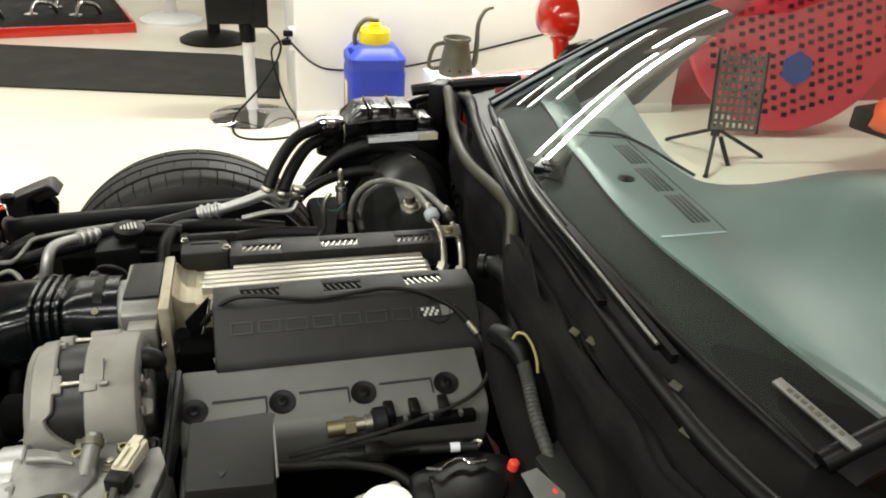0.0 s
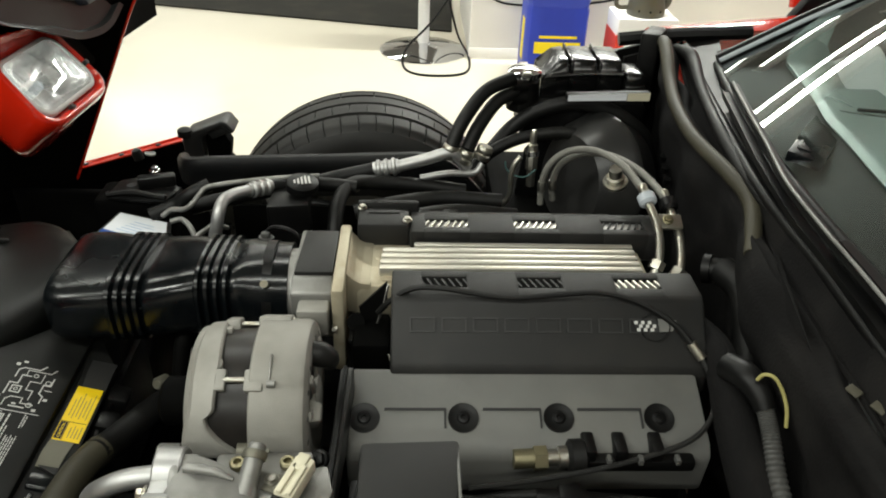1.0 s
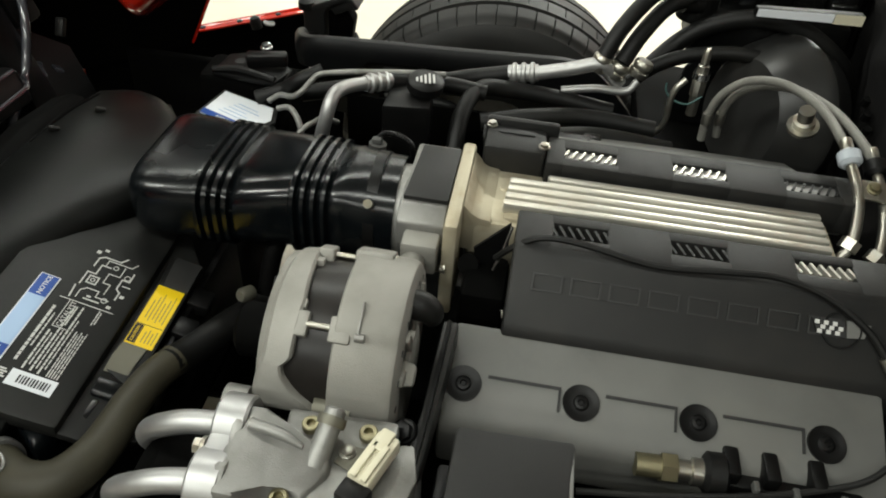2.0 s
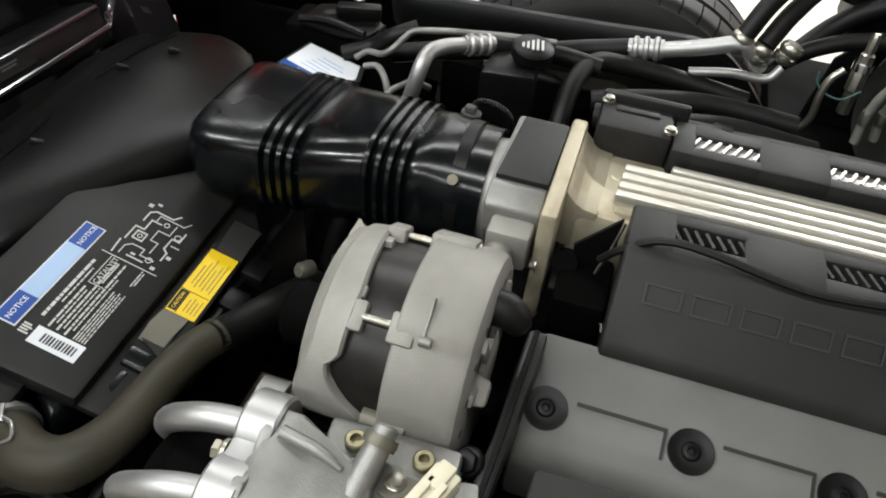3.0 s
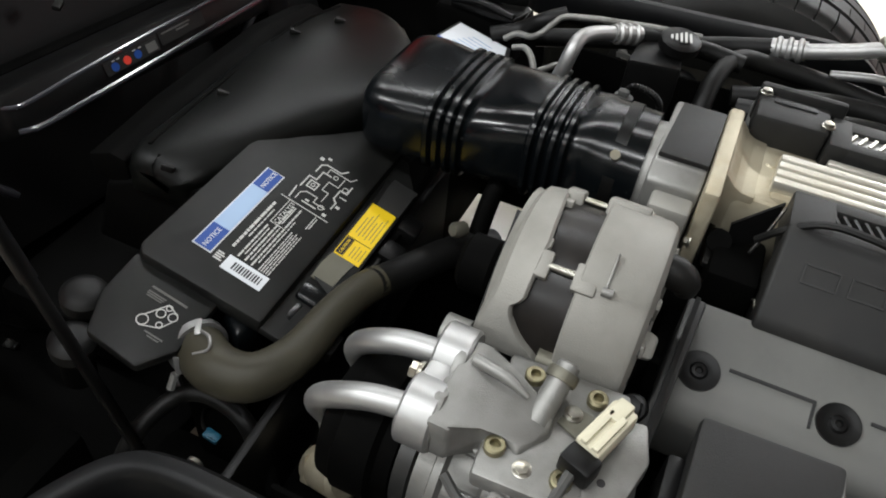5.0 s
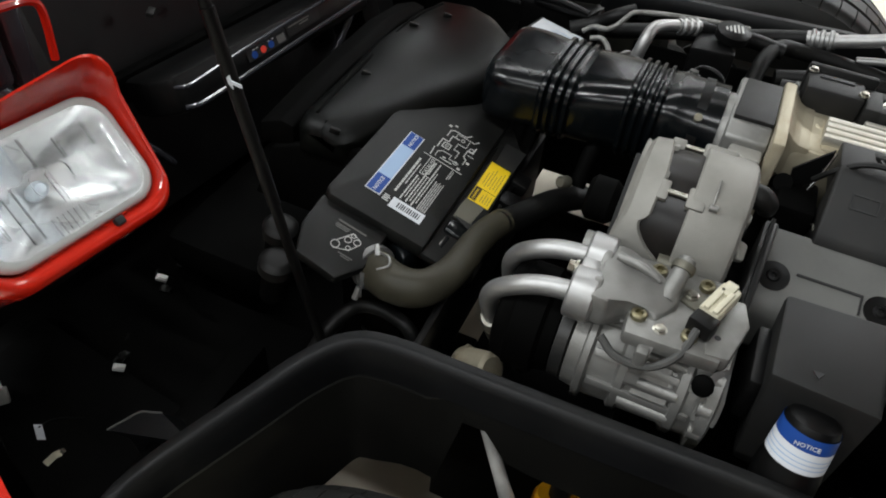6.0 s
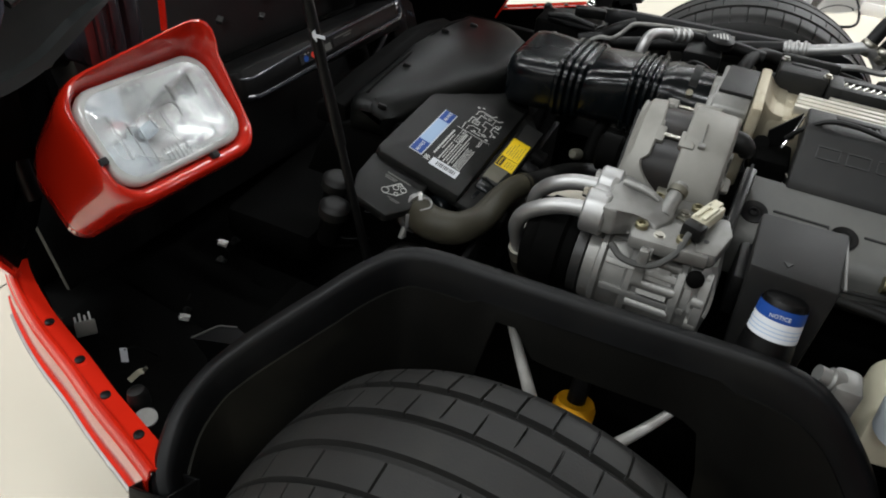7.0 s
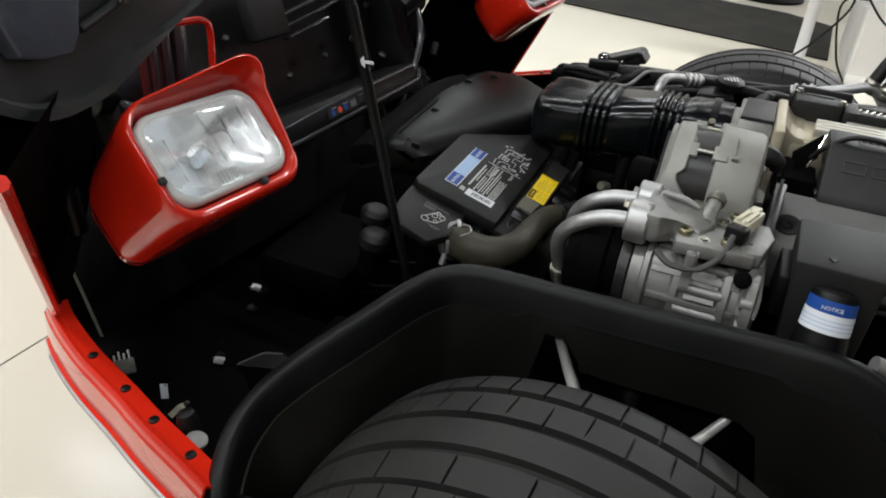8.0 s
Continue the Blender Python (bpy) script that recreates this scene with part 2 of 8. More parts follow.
M_MAT = mat("black_floor_mat", (0.022, 0.021, 0.018), 0.85, var=0.2, coarse=3, bump=0.6, bump_scale=300, dirt=(0.05, 0.045, 0.035), dirt_amount=0.4, dirt_scale=5)
M_PLASTICBLUE = mat("blue_polyethylene", (0.035, 0.06, 0.42), 0.38, var=0.06)
M_PLASTICYEL = mat("yellow_polyethylene", (0.85, 0.68, 0.02), 0.4, var=0.05)
M_TIN = mat("weathered_tin", (0.13, 0.125, 0.10), 0.5, metal=0.5, var=0.2, dirt=(0.15, 0.12, 0.07), dirt_amount=0.6, dirt_scale=20)
M_HOODLINER = mat("blue_grey_liner_plastic", (0.060, 0.066, 0.086), 0.27, var=0.2, bump=0.1, bump_scale=500, spec=0.45)
M_HOODFACE = mat("dull_liner_plastic", (0.019, 0.0212, 0.0210), 0.38, var=0.25, bump=0.12, bump_scale=500, spec=0.4, dirt=(0.02, 0.021, 0.02), dirt_amount=0.3, dirt_scale=6)
M_SHROUD = mat("black_shroud_plastic", (0.0066, 0.0068, 0.0064), 0.48, var=0.3, bump=0.3, bump_scale=1300, dirt=(0.020, 0.0198, 0.017), dirt_amount=0.35, dirt_scale=16, spec=0.26)
# Dusty M_LINER, its tone also lightened for light that reaches the wall.
M_INNER = mat("dusty_lit_wheelhouse_plastic", (0.0052, 0.0051, 0.0043), 0.55, var=0.35, coarse=5, dirt=(0.044, 0.041, 0.030), dirt_amount=0.5, dirt_scale=4, spec=0.15)
# Lightened gloss black; on the brace it draws the edge highlights.
M_RIM = mat("lightened_gloss_black", (0.035, 0.036, 0.042), 0.16, var=0.2, spec=0.9)
M_ARM = mat("forged_aluminium_arm", (0.62, 0.61, 0.58), 0.4, metal=0.35, var=0.12, dirt=(0.35, 0.33, 0.28), dirt_amount=0.5, dirt_scale=30)
M_HOUSING = mat("matt_black_housing_plastic", (0.0014, 0.0017, 0.0014), 0.40, var=0.3, bump=0.2, bump_scale=900, spec=0.17, dirt=(0.005, 0.0053, 0.0042), dirt_amount=0.4)
M_CARD = mat("white_cardboard", (0.75, 0.75, 0.74), 0.6, var=0.03)
M_CARDRED = mat("red_cardboard", (0.68, 0.05, 0.03), 0.55, var=0.05)
M_DASH = mat("pale_dash_vinyl", (0.092, 0.112, 0.106), 0.36, spec=0.6, var=0.06, bump=0.15, bump_scale=700)
M_DASHBLACK = mat("black_dash_vinyl", (0.0035, 0.0031, 0.003), 0.6, var=0.2, spec=0.12)
M_SEAT = mat("pale_grey_leather", (0.66, 0.68, 0.68), 0.45, var=0.05, bump=0.3, bump_scale=250)
M_ORANGE = mat("orange_car_paint", (0.75, 0.10, 0.02), 0.3, var=0.05, coat=0.8)
M_BOARDRED = mat("red_board_paint", (0.62, 0.04, 0.07), 0.4, var=0.06)
M_AMBER = mat("amber_shock_paint", (0.75, 0.36, 0.01), 0.4, var=0.1)
M_CEIL = mat("grey_ceiling_panels", (0.26, 0.26, 0.255), 0.8, var=0.03, coarse=2)
M_CLEARTANK = mat("milky_tank_plastic", (0.36, 0.39, 0.42), 0.35, var=0.08)


def glass(name, color, rough=0.0, ior=1.45):
    m = bpy.data.materials.new(name)
    m.use_nodes = True
    b = m.node_tree.nodes["Principled BSDF"]
    b.inputs["Base Color"].default_value = tuple(color) + (1,)
    b.inputs["Roughness"].default_value = rough
    b.inputs["Transmission Weight"].default_value = 1.0
    b.inputs["IOR"].default_value = ior
    return m


M_NAME = mat("worn_raised_plastic", (0.016, 0.016, 0.0155), 0.42, var=0.2, spec=0.4)
M_TANK = mat("glossy_tank_plastic", (0.004, 0.004, 0.004), 0.2, var=0.3, spec=0.55, rough_var=0.3)
M_TEAL = mat("teal_plastic", (0.012, 0.075, 0.12), 0.45, var=0.1)
M_YELHOSE = mat("yellowed_sleeve_plastic", (0.30, 0.27, 0.10), 0.5, var=0.15)
M_STATOR = mat("varnished_stator_steel", (0.008, 0.0068, 0.006), 0.36, var=0.35, coarse=30, spec=0.3, dirt=(0.03, 0.026, 0.02), dirt_amount=0.4, dirt_scale=40)
M_LAMPRIM = mat("pale_moulded_glass_border", (0.50, 0.52, 0.50), 0.16, var=0.1, spec=0.6)
M_REFLECT = mat("satin_lamp_reflector", (0.95, 0.945, 0.94), 0.26, metal=0.92, var=0.05)
M_GLASS = glass("tinted_windscreen_glass", (0.70, 0.80, 0.77), 0.0, 1.5)
M_LENS = glass("clear_headlamp_glass", (0.96, 0.97, 0.97), 0.04, 1.45)
M_BOOSTER = mat("dull_black_steel_shell", (0.016, 0.016, 0.0155), 0.38, var=0.25, spec=0.4, dirt=(0.035, 0.034, 0.03), dirt_amount=0.4, dirt_scale=12)
# ---- the showroom ----
floor = solid("floor", box((-7, -6, -0.1), (8, 9, 0)), M_FLOOR, "glossy cream epoxy showroom floor", "floor", kind="structure")
solid("ceiling", box((-7, -6, CEILING), (8, 9, CEILING + 0.1)), M_CEIL, "plain grey showroom ceiling", "ceiling", kind="structure")
solid("wall_south", box((-7, -6.1, 0), (8, -6, CEILING)), M_WALL, "plain white painted wall", "wall", kind="structure")
solid("wall_west", box((-7.1, -6, 0), (-7, 9, CEILING)), M_WALL, "plain white painted wall", "wall", kind="structure")
solid("wall_east", box((8, -6, 0), (8.1, 9, CEILING)), M_WALL, "plain white painted wall", "wall", kind="structure")
solid("wall_north", box((-7, 9, 0), (8, 9.1, CEILING)), M_WALL, "plain white painted back wall", "wall", kind="structure")
solid("partition_wall", box((0.43, 3.05, 0), (2.75, 3.95, 1.25), 0.01), M_WALL, "low white painted partition wall with a square end", "wall", kind="structure")
solid("red_wall", box((2.75, 3.2, 0), (8, 3.9, CEILING)), M_REDWALL, "red painted wall behind the cars", "wall", kind="structure")
solid("baseboard", box((0.426, 3.045, 0), (2.75, 3.05, 0.06), 0.002), M_WALL, "low off-white baseboard along the partition", "baseboard", kind="structure")
joint = join(box((-3.4, 1.26, 0.0005), (0.6, 1.264, 0.0012)), box((-1.35, -2.5, 0.0005), (-1.346, 1.26, 0.0012)))
solid("floor_joint", moved(joint, pose(0, 0, 0, 0, 0, -3)), M_TIN, "thin dark joint line in the epoxy floor", "floor joint", kind="structure")


def tube_fixture(x, y, z):
    t = thing("ceiling_light", (x, y, z), "white fluorescent tube fixture on the ceiling, layout partly assumed", "ceiling light", "ceiling tubes")
    part("housing", prism([(y - 0.13, z - 0.001), (y - 0.13, z - 0.05), (y - 0.06, z - 0.09), (y + 0.06, z - 0.09), (y + 0.13, z - 0.05), (y + 0.13, z - 0.001)], "x", x - 0.8, x + 0.8), M_CARD, t)
    for s in (-0.8, 0.77):
        part("end_cap", box((x + s, y - 0.135, z - 0.095), (x + s + 0.03, y + 0.135, z - 0.0005), 0.004), M_CARD, t)
        if z < CEILING:
            part("hanger", box((x + s + 0.01, y - 0.004, z - 0.002), (x + s + 0.02, y + 0.004, CEILING)), M_STEEL, t)
    return t


for x, y, z in TUBES:
    tube_fixture(x, y, z)


def floor_stand():
    """A chrome disc foot with a white pole that carries a black box, its cable hanging in a loop."""
    x, y = 0.19, 3.16
    t = thing("display_stand", (x, y, 0), "white pole display stand with a round chrome foot", "stand")
    part("foot", lathe([(0, 0.235), (0.006, 0.235), (0.012, 0.225), (0.03, 0.10), (0.045, 0.045), (0.05, 0.03)], (x, y, 0), (0, 0, 1), 48), M_CHROME, t, "round chrome foot")
    part("pole", lathe([(0.04, 0.030), (0.66, 0.030)], (x, y, 0), (0, 0, 1), 24), M_CARD, t, "white pole")
    part("collar", lathe([(0.42, 0.042), (0.52, 0.042), (0.54, 0.034)], (x, y, 0), (0, 0, 1), 24), M_BLACK, t)
    part("holder", join(box((x - 0.20, y - 0.08, 0.52), (x + 0.04, y + 0.07, 0.78), 0.015), box((x + 0.02, y - 0.07, 0.50), (x + 0.11, y + 0.05, 0.80), 0.012)), M_BLACK, t, "black box head")
    part("cable", sweep([(x + 0.07, y - 0.04, 0.54), (x + 0.17, y - 0.05, 0.40), (x + 0.05, y - 0.10, 0.20), (x - 0.09, y - 0.12, 0.05), (x - 0.10, y - 0.30, 0.008), (x + 0.0, y - 0.40, 0.006), (x + 0.20, y - 0.36, 0.006), (x + 0.24, y - 0.12, 0.008), (x + 0.18, y + 0.02, 0.10), (x + 0.12, y + 0.0, 0.36), (x + 0.2, y - 0.04, 0.44), (x + 0.26, y - 0.06, 0.47)], 0.006, 8), M_BLACK, t, "thin black cable in a loop")
    return t


floor_stand()
# white block of the socket on the end of the partition
sk = thing("wall_socket", (0.43, 3.09, 0.42), "white wall socket with a black plug", "socket")
part("plate", box((0.40, 3.02, 0.40), (0.43, 3.048, 0.52), 0.004), M_CARD, sk)
part("plug", join(box((0.36, 3.0, 0.43), (0.41, 3.03, 0.46), 0.006), box((0.37, 3.0, 0.475), (0.42, 3.03, 0.505), 0.006)), M_BLACK, sk, "black plug")
solid("extension_lead", sweep([(0.40, 3.02, 0.45), (0.52, 3.03, 0.33), (0.66, 3.035, 0.29), (0.98, 3.035, 0.30), (1.35, 3.035, 0.37), (1.9, 3.035, 0.50)], 0.006, 6), M_BLACK, "thin dark cord strung along the white wall", "cord")

mat_pts = [(-4.6, 4.62), (0.36, 3.50), (0.40, 4.40), (0.10, 4.62), (-4.3, 5.6)]
solid("floor_mat", prism(mat_pts, "z", 0.002, 0.014, 0.004), M_MAT, "long black rubber floor mat", "mat")
for (x, y), m, lab in (((-0.05, 5.15), M_BLACK, "black round pedestal table foot"), ((-0.42, 5.95), M_CARD, "white round pedestal table foot")):
    t = thing("pedestal_table", (x, y, 0), lab, "table", "pedestal tables")
    part("foot", lathe([(0, 0.26), (0.02, 0.26), (0.05, 0.2), (0.07, 0.06)], (x, y, 0), (0, 0, 1), 40), m, t)
    part("column", lathe([(0.05, 0.05), (0.72, 0.05)], (x, y, 0), (0, 0, 1), 20), m, t)
    part("top", lathe([(0.72, 0.34), (0.745, 0.35), (0.75, 0.345)], (x, y, 0), (0, 0, 1), 40), m, t)


def display_platform():
    t = thing("display_platform", (-1.55, 5.8, 0), "low dark platform with a red edge and chrome parts on it", "platform")
    m = pose(-1.62, 5.95, 0, 0, 0, 14)
    part("deck", moved(box((-1.0, -0.7, 0.03), (0.8, 0.7, 0.06), 0.004), m), M_DASHBLACK, t)
    part("edge", moved(join(box((-1.02, -0.72, 0.0), (0.82, -0.70, 0.075), 0.003), box((0.80, -0.70, 0.0), (0.82, 0.7, 0.075), 0.003)), m), M_RED, t, "red edge strip")
    for k, (x, y) in enumerate(((-0.3, -0.35), (0.1, -0.2), (0.42, -0.3), (0.3, 0.1))):
        part("chrome_leg", moved(join(sweep([(x, y, 0.06), (x + 0.05, y + 0.02, 0.16), (x + 0.16, y + 0.06, 0.14), (x + 0.2, y + 0.1, 0.06)], 0.018, 10), lathe([(0, 0.05), (0.02, 0.05), (0.03, 0.02)], (x, y, 0.06), (0, 0, 1), 20)), m), M_CHROME, t)
    return t


display_platform()


def fuel_jug():
    x, y, z = 0.815, 2.80, 0.0
    t = thing("fuel_jug", (x, y, z), "square blue plastic fuel jug with a yellow cap", "jug")
    w = 0.148

    def ring(zz, s, r=0.4):
        pts = []
        for k in range(32):
            a = 2 * math.pi * k / 32
            cx, sy = math.cos(a), math.sin(a)
            q = (abs(cx) ** 6 + abs(sy) ** 6) ** (-1 / 6)
            pts.append((x + s * q * cx, y + s * q * sy, zz))
        return pts
    part("body", loft([ring(0, w * 0.92), (ring(0.015, w)), ring(0.36, w), ring(0.37, w * 0.97), ring(0.385, w * 0.97), ring(0.395, w), ring(0.43, w), ring(0.475, w * 0.75), ring(0.49, w * 0.5)]), M_PLASTICBLUE, t)
    part("cap", join(lathe([(0.485, 0.078), (0.55, 0.078), (0.56, 0.07)], (x, y, z), (0, 0, 1), 28), lathe([(0.56, 0.03), (0.585, 0.03), (0.59, 0.022)], (x, y, z), (0, 0, 1), 20)), M_PLASTICYEL, t, "yellow screw cap")
    part("handle", sweep([(x - 0.09, y, 0.44), (x - 0.10, y, 0.53), (x - 0.05, y, 0.60), (x + 0.02, y, 0.60)], 0.012, 10), M_TIN, t)
    part("vent", lathe([(0, 0.016), (0.03, 0.016), (0.035, 0.012)], (x - 0.12, y - 0.06, 0.45), (-0.5, 0, 1), 14), M_PLASTICBLUE, t)
    # the maker's mark as two plain yellow bars
    fm = plane_frame((x - 0.11, y - w - 0.002, 0.165), (1, 0, 0), (0, 0, 1))
    part("mark", join(flat(0, 0, 0.22, 0.055, fm, 0.001), flat(0.02, 0.072, 0.20, 0.085, fm, 0.001)), M_PLASTICYEL, t, "plain yellow bar mark")
    part("stripe", box((x - w * 1.01, y - 0.05, 0.10), (x - w * 0.985, y + 0.02, 0.30), 0.002), M_PLASTICYEL, t)
    return t


fuel_jug()


def oil_can():
    cb = thing("cardboard_box", (1.21, 2.70, 0), "white and red cardboard carton standing by the wall", "box")
    part("carton", box((1.08, 2.60, 0.0), (1.36, 2.82, 0.35), 0.003), M_CARD, cb)
    part("red_panel", prism([(1.078, 0.0), (1.17, 0.0), (1.17, 0.16), (1.078, 0.28)], "y", 2.597, 2.602), M_CARDRED, cb, "red printed panel")
    part("red_side", box((1.0775, 2.602, 0.0), (1.082, 2.81, 0.27)), M_CARDRED, cb)
    pm = plane_frame((1.22, 2.598, 0.20), (1, 0, 0), (0, 0, 1))
    part("print", join(flat(0, 0, 0.11, 0.035, pm), flat(-0.01, 0.08, 0.09, 0.092, pm)), M_TIN, cb, "grey printed bars")
    x, y, z = 1.225, 2.70, 0.35
    t = thing("oil_can", (x, y, z), "old tin oil can with a tall bent spout", "oil can")
    part("body", lathe([(0, 0.085), (0.004, 0.088), (0.03, 0.088), (0.16, 0.062), (0.17, 0.062), (0.172, 0.072), (0.185, 0.072), (0.187, 0.066), (0.15, 0.058)], (x, y, z), (0, 0, 1), 36), M_TIN, t)
    part("spout", sweep([(x + 0.075, y, z + 0.03), (x + 0.10, y, z + 0.06), (x + 0.105, y, z + 0.16), (x + 0.108, y, z + 0.26), (x + 0.14, y, z + 0.32), (x + 0.18, y, z + 0.335)], [0.016, 0.016, 0.013, 0.011, 0.01, 0.009], 12), M_TIN, t)
    part("handle", strip([(x - 0.065, y, z + 0.16), (x - 0.12, y, z + 0.14), (x - 0.145, y, z + 0.06), (x - 0.13, y, z + 0.03), (x - 0.085, y, z + 0.03)], 0.02, 0.004, (0, 1, 0)), M_TIN, t)
    for a in (-2.2, -1.6, -1.0):
        part("rivet", lathe([(0, 0.006), (0.003, 0.005)], (x + 0.087 * math.cos(a), y + 0.087 * math.sin(a), z + 0.03), (math.cos(a), math.sin(a), 0), 8), M_BLACK, t)


oil_can()


def red_board():
    """A big round red board, pierced with rows of dark spots, on a folding black tripod."""
    cx, cy, cz, r = 3.17, 2.62, 0.69, 0.66
    t = thing("display_board", (cx, cy - 0.2, 0), "big round red board with dark spots on a black tripod", "display board")
    m = plane_frame((cx, cy, cz), (1, -0.12, 0), (0.0, 0.17, 1))
    part("disc", moved(lathe([(0, r - 0.01), (0.012, r), (0.03, r), (0.042, r - 0.01)], (0, 0, -0.04), (0, 0, 1), 72), m), M_BOARDRED, t)
    spots = []
    for i in range(-9, 10):
        for j in range(-9, 6):
            x, y = i * 0.055 - j * 0.012, j * 0.058 + i * 0.02
            if x * x + y * y < (r - 0.09) ** 2 and (i + 2 * j) % 7:
                spots.append(moved(box((x - 0.017, y - 0.013, 0.002), (x + 0.017, y + 0.013, 0.006)), m))
    ob = part("spots", join(*spots), M_DASHBLACK, t, "rows of dark spots")
    ob["kind"] = "stuff"
    part("blue_badge", moved(lathe([(0.006, 0.10), (0.010, 0.10)], (0.03, -0.30, 0), (0, 0, 1), 6), m), M_BLUELBL, t, "faded blue six-sided badge")
    for x, y in ((2.823, 2.221), (2.346, 1.99), (2.44, 2.538)):
        part("leg", sweep([(2.54, 2.26, 0.16), (x, y, 0.010)], 0.010, 8), M_BLACK, t)
        part("foot", lathe([(0, 0.014), (0.012, 0.014)], (x, y, 0), (0, 0, 1), 10), M_BLACK, t)
    part("post", join(lathe([(0.0, 0.012), (0.16, 0.012)], (2.56, 2.12, 0.0), (-0.1, 0.8, 1), 12), lathe([(0.12, 0.024), (0.18, 0.024)], (2.54, 2.26, 0), (0, 0, 1), 12)), M_BLACK, t)
    seat = thing("mesh_stool", (2.54, 2.26, 0.15), "dark grey perforated seat panel on a tripod", "stool")
    sm = plane_frame((2.47, 2.22, 0.17), (0.95, -0.1, -0.06), (0.38, 0.2, 0.9))
    bars = [moved(box((0.035 * k, 0, 0), (0.035 * k + 0.016, 0.40, 0.006)), sm) for k in range(8)] + [moved(box((0, 0.040 * k, 0.001), (0.261, 0.040 * k + 0.016, 0.007)), sm) for k in range(10)]
    tagged(part("lattice", join(*bars), M_VALVE, seat, "perforated dark lattice"), kind="stuff")
    part("rail", moved(join(box((-0.012, -0.01, -0.004), (0.0, 0.41, 0.010), 0.003), box((0.261, -0.01, -0.004), (0.273, 0.41, 0.010), 0.003)), sm), M_BLACK, seat)


red_board()

# corner of an orange car standing further back
oc = thing("parked_car", (3.9, 1.9, 0), "corner of an orange car with black trim", "car")
part("body", moved(loft([[(0, -0.9, 0.25), (0, 0.9, 0.25), (0, 0.8, 0.40), (0, -0.8, 0.40)], [(0.25, -0.95, 0.2), (0.25, 0.95, 0.2), (0.25, 0.9, 0.52), (0.25, -0.9, 0.52)], [(1.6, -0.95, 0.2), (1.6, 0.95, 0.2), (1.6, 0.9, 0.80), (1.6, -0.9, 0.80)]], r=0.08), pose(3.34, 1.08, 0, 0, 0, 15)), M_ORANGE, oc)
part("trim", moved(box((0.05, -0.96, 0.22), (1.6, 0.97, 0.34), 0.02), pose(3.34, 1.08, 0, 0, 0, 15)), M_BLACK, oc, "black lower trim")
for x in (0.5, 1.5):
    for y in (-0.85, 0.65):
        part("tyre", moved(lathe([(0, 0.25), (0.02, 0.3), (0.18, 0.3), (0.2, 0.25)], (x, y, 0.3), (0, 1, 0), 28), pose(3.34, 1.08, 0, 0, 0, 15)), M_TYRE, oc)

# ---- the car: wheels, wheelhouses, fenders ----


def tyre_mesh():
    """A tyre about the y axis at the origin: four grooves, notched shoulders, short sipes in the ribs, sidewalls."""
    R0 = 0.3256
    grooves = ((0.061, 0.0050), (0.0125, 0.0050), (-0.0355, 0.0055), (-0.078, 0.0028))
    ws = [-0.104, -0.100, -0.094, -0.086, 0.070, 0.080, 0.090, 0.097, 0.101, 0.104, -0.068, -0.058, -0.047, -0.026, -0.012, 0.002, 0.022, 0.036, 0.050]
    for c, h in grooves:
        ws += [c - h - 0.0008, c - h, c + h, c + h + 0.0008]
    ws = sorted(ws)
    deep = [any(abs(w - c) < h + 0.0004 for c, h in grooves) for w in ws]
    pitches, cuts = 52, [0.0, 0.300, 0.312, 0.372, 0.384, 0.765, 0.777, 0.820, 0.832]
    rings = []
    for k in range(pitches):
        for c, f in enumerate(cuts):
            a = 2 * math.pi * (k + f) / pitches
            ring = []
            for w, g in zip(ws, deep):
                r = R0 - 1.37 * w * w - (0.006 if abs(w) > 0.1025 else 0.0025 if abs(w) > 0.099 else 0)
                if g:
                    r -= 0.008
                elif c in (2, 3) and (w > 0.0665 or -0.073 < w < -0.0415 and k % 2):
                    r -= 0.006
                elif c in (6, 7) and (w < -0.082 or (0.030 < w < 0.054 if k % 2 else 0.018 < w < 0.040)):
                    r -= 0.005
                ring.append((r * math.sin(a), w, r * math.cos(a)))
            side = [(0.300, 0.113), (0.285, 0.122), (0.262, 0.126), (0.235, 0.120), (0.222, 0.112)]
            lo = [(r * math.sin(a), -w, r * math.cos(a)) for r, w in side[::-1]]
            hi = [(r * math.sin(a), w, r * math.cos(a)) for r, w in side]
            rings.append(lo + ring + hi)
    rings.append(rings[0])
    bm = loft(rings, cap=False, closed=False)
    bmesh.ops.remove_doubles(bm, verts=bm.verts, dist=1e-5)
    return bm


def front_wheel():
    t = thing("front_wheel", (0, 0, 0), "wide black front tyre on a silver alloy wheel", "wheel", "front wheels")
    tyre = part("tyre", tyre_mesh(), M_TYRE, t, "black tyre with four grooves", angle=30)
    rim = part("rim", join(lathe([(-0.115, 0.222), (-0.105, 0.226), (-0.09, 0.212), (0.09, 0.212), (0.105, 0.226), (0.115, 0.222)], (0, 0, 0), (0, 1, 0), 48, False),
                           lathe([(0.03, 0.205), (0.05, 0.19), (0.06, 0.08), (0.045, 0.0)], (0, 0, 0), (0, -1, 0), 48, False)), M_ALU, t, "silver alloy rim")
    for k in range(5):
        a = 2 * math.pi * k / 5
        part("spoke", moved(box((-0.035, -0.085, 0.05), (0.035, -0.055, 0.21), 0.008), pose(0, 0, 0, 0, math.degrees(a), 0)), M_ALU, rim)
    part("brake_disc", lathe([(0.0, 0.155), (0.024, 0.155)], (0, 0.02, 0), (0, 1, 0), 40), M_STEEL, t, "steel brake disc")
    return t


wheel = front_wheel()
wheel.matrix_basis = pose(-0.0676, -0.7236, 0.3256, 0, 0, -5.2)
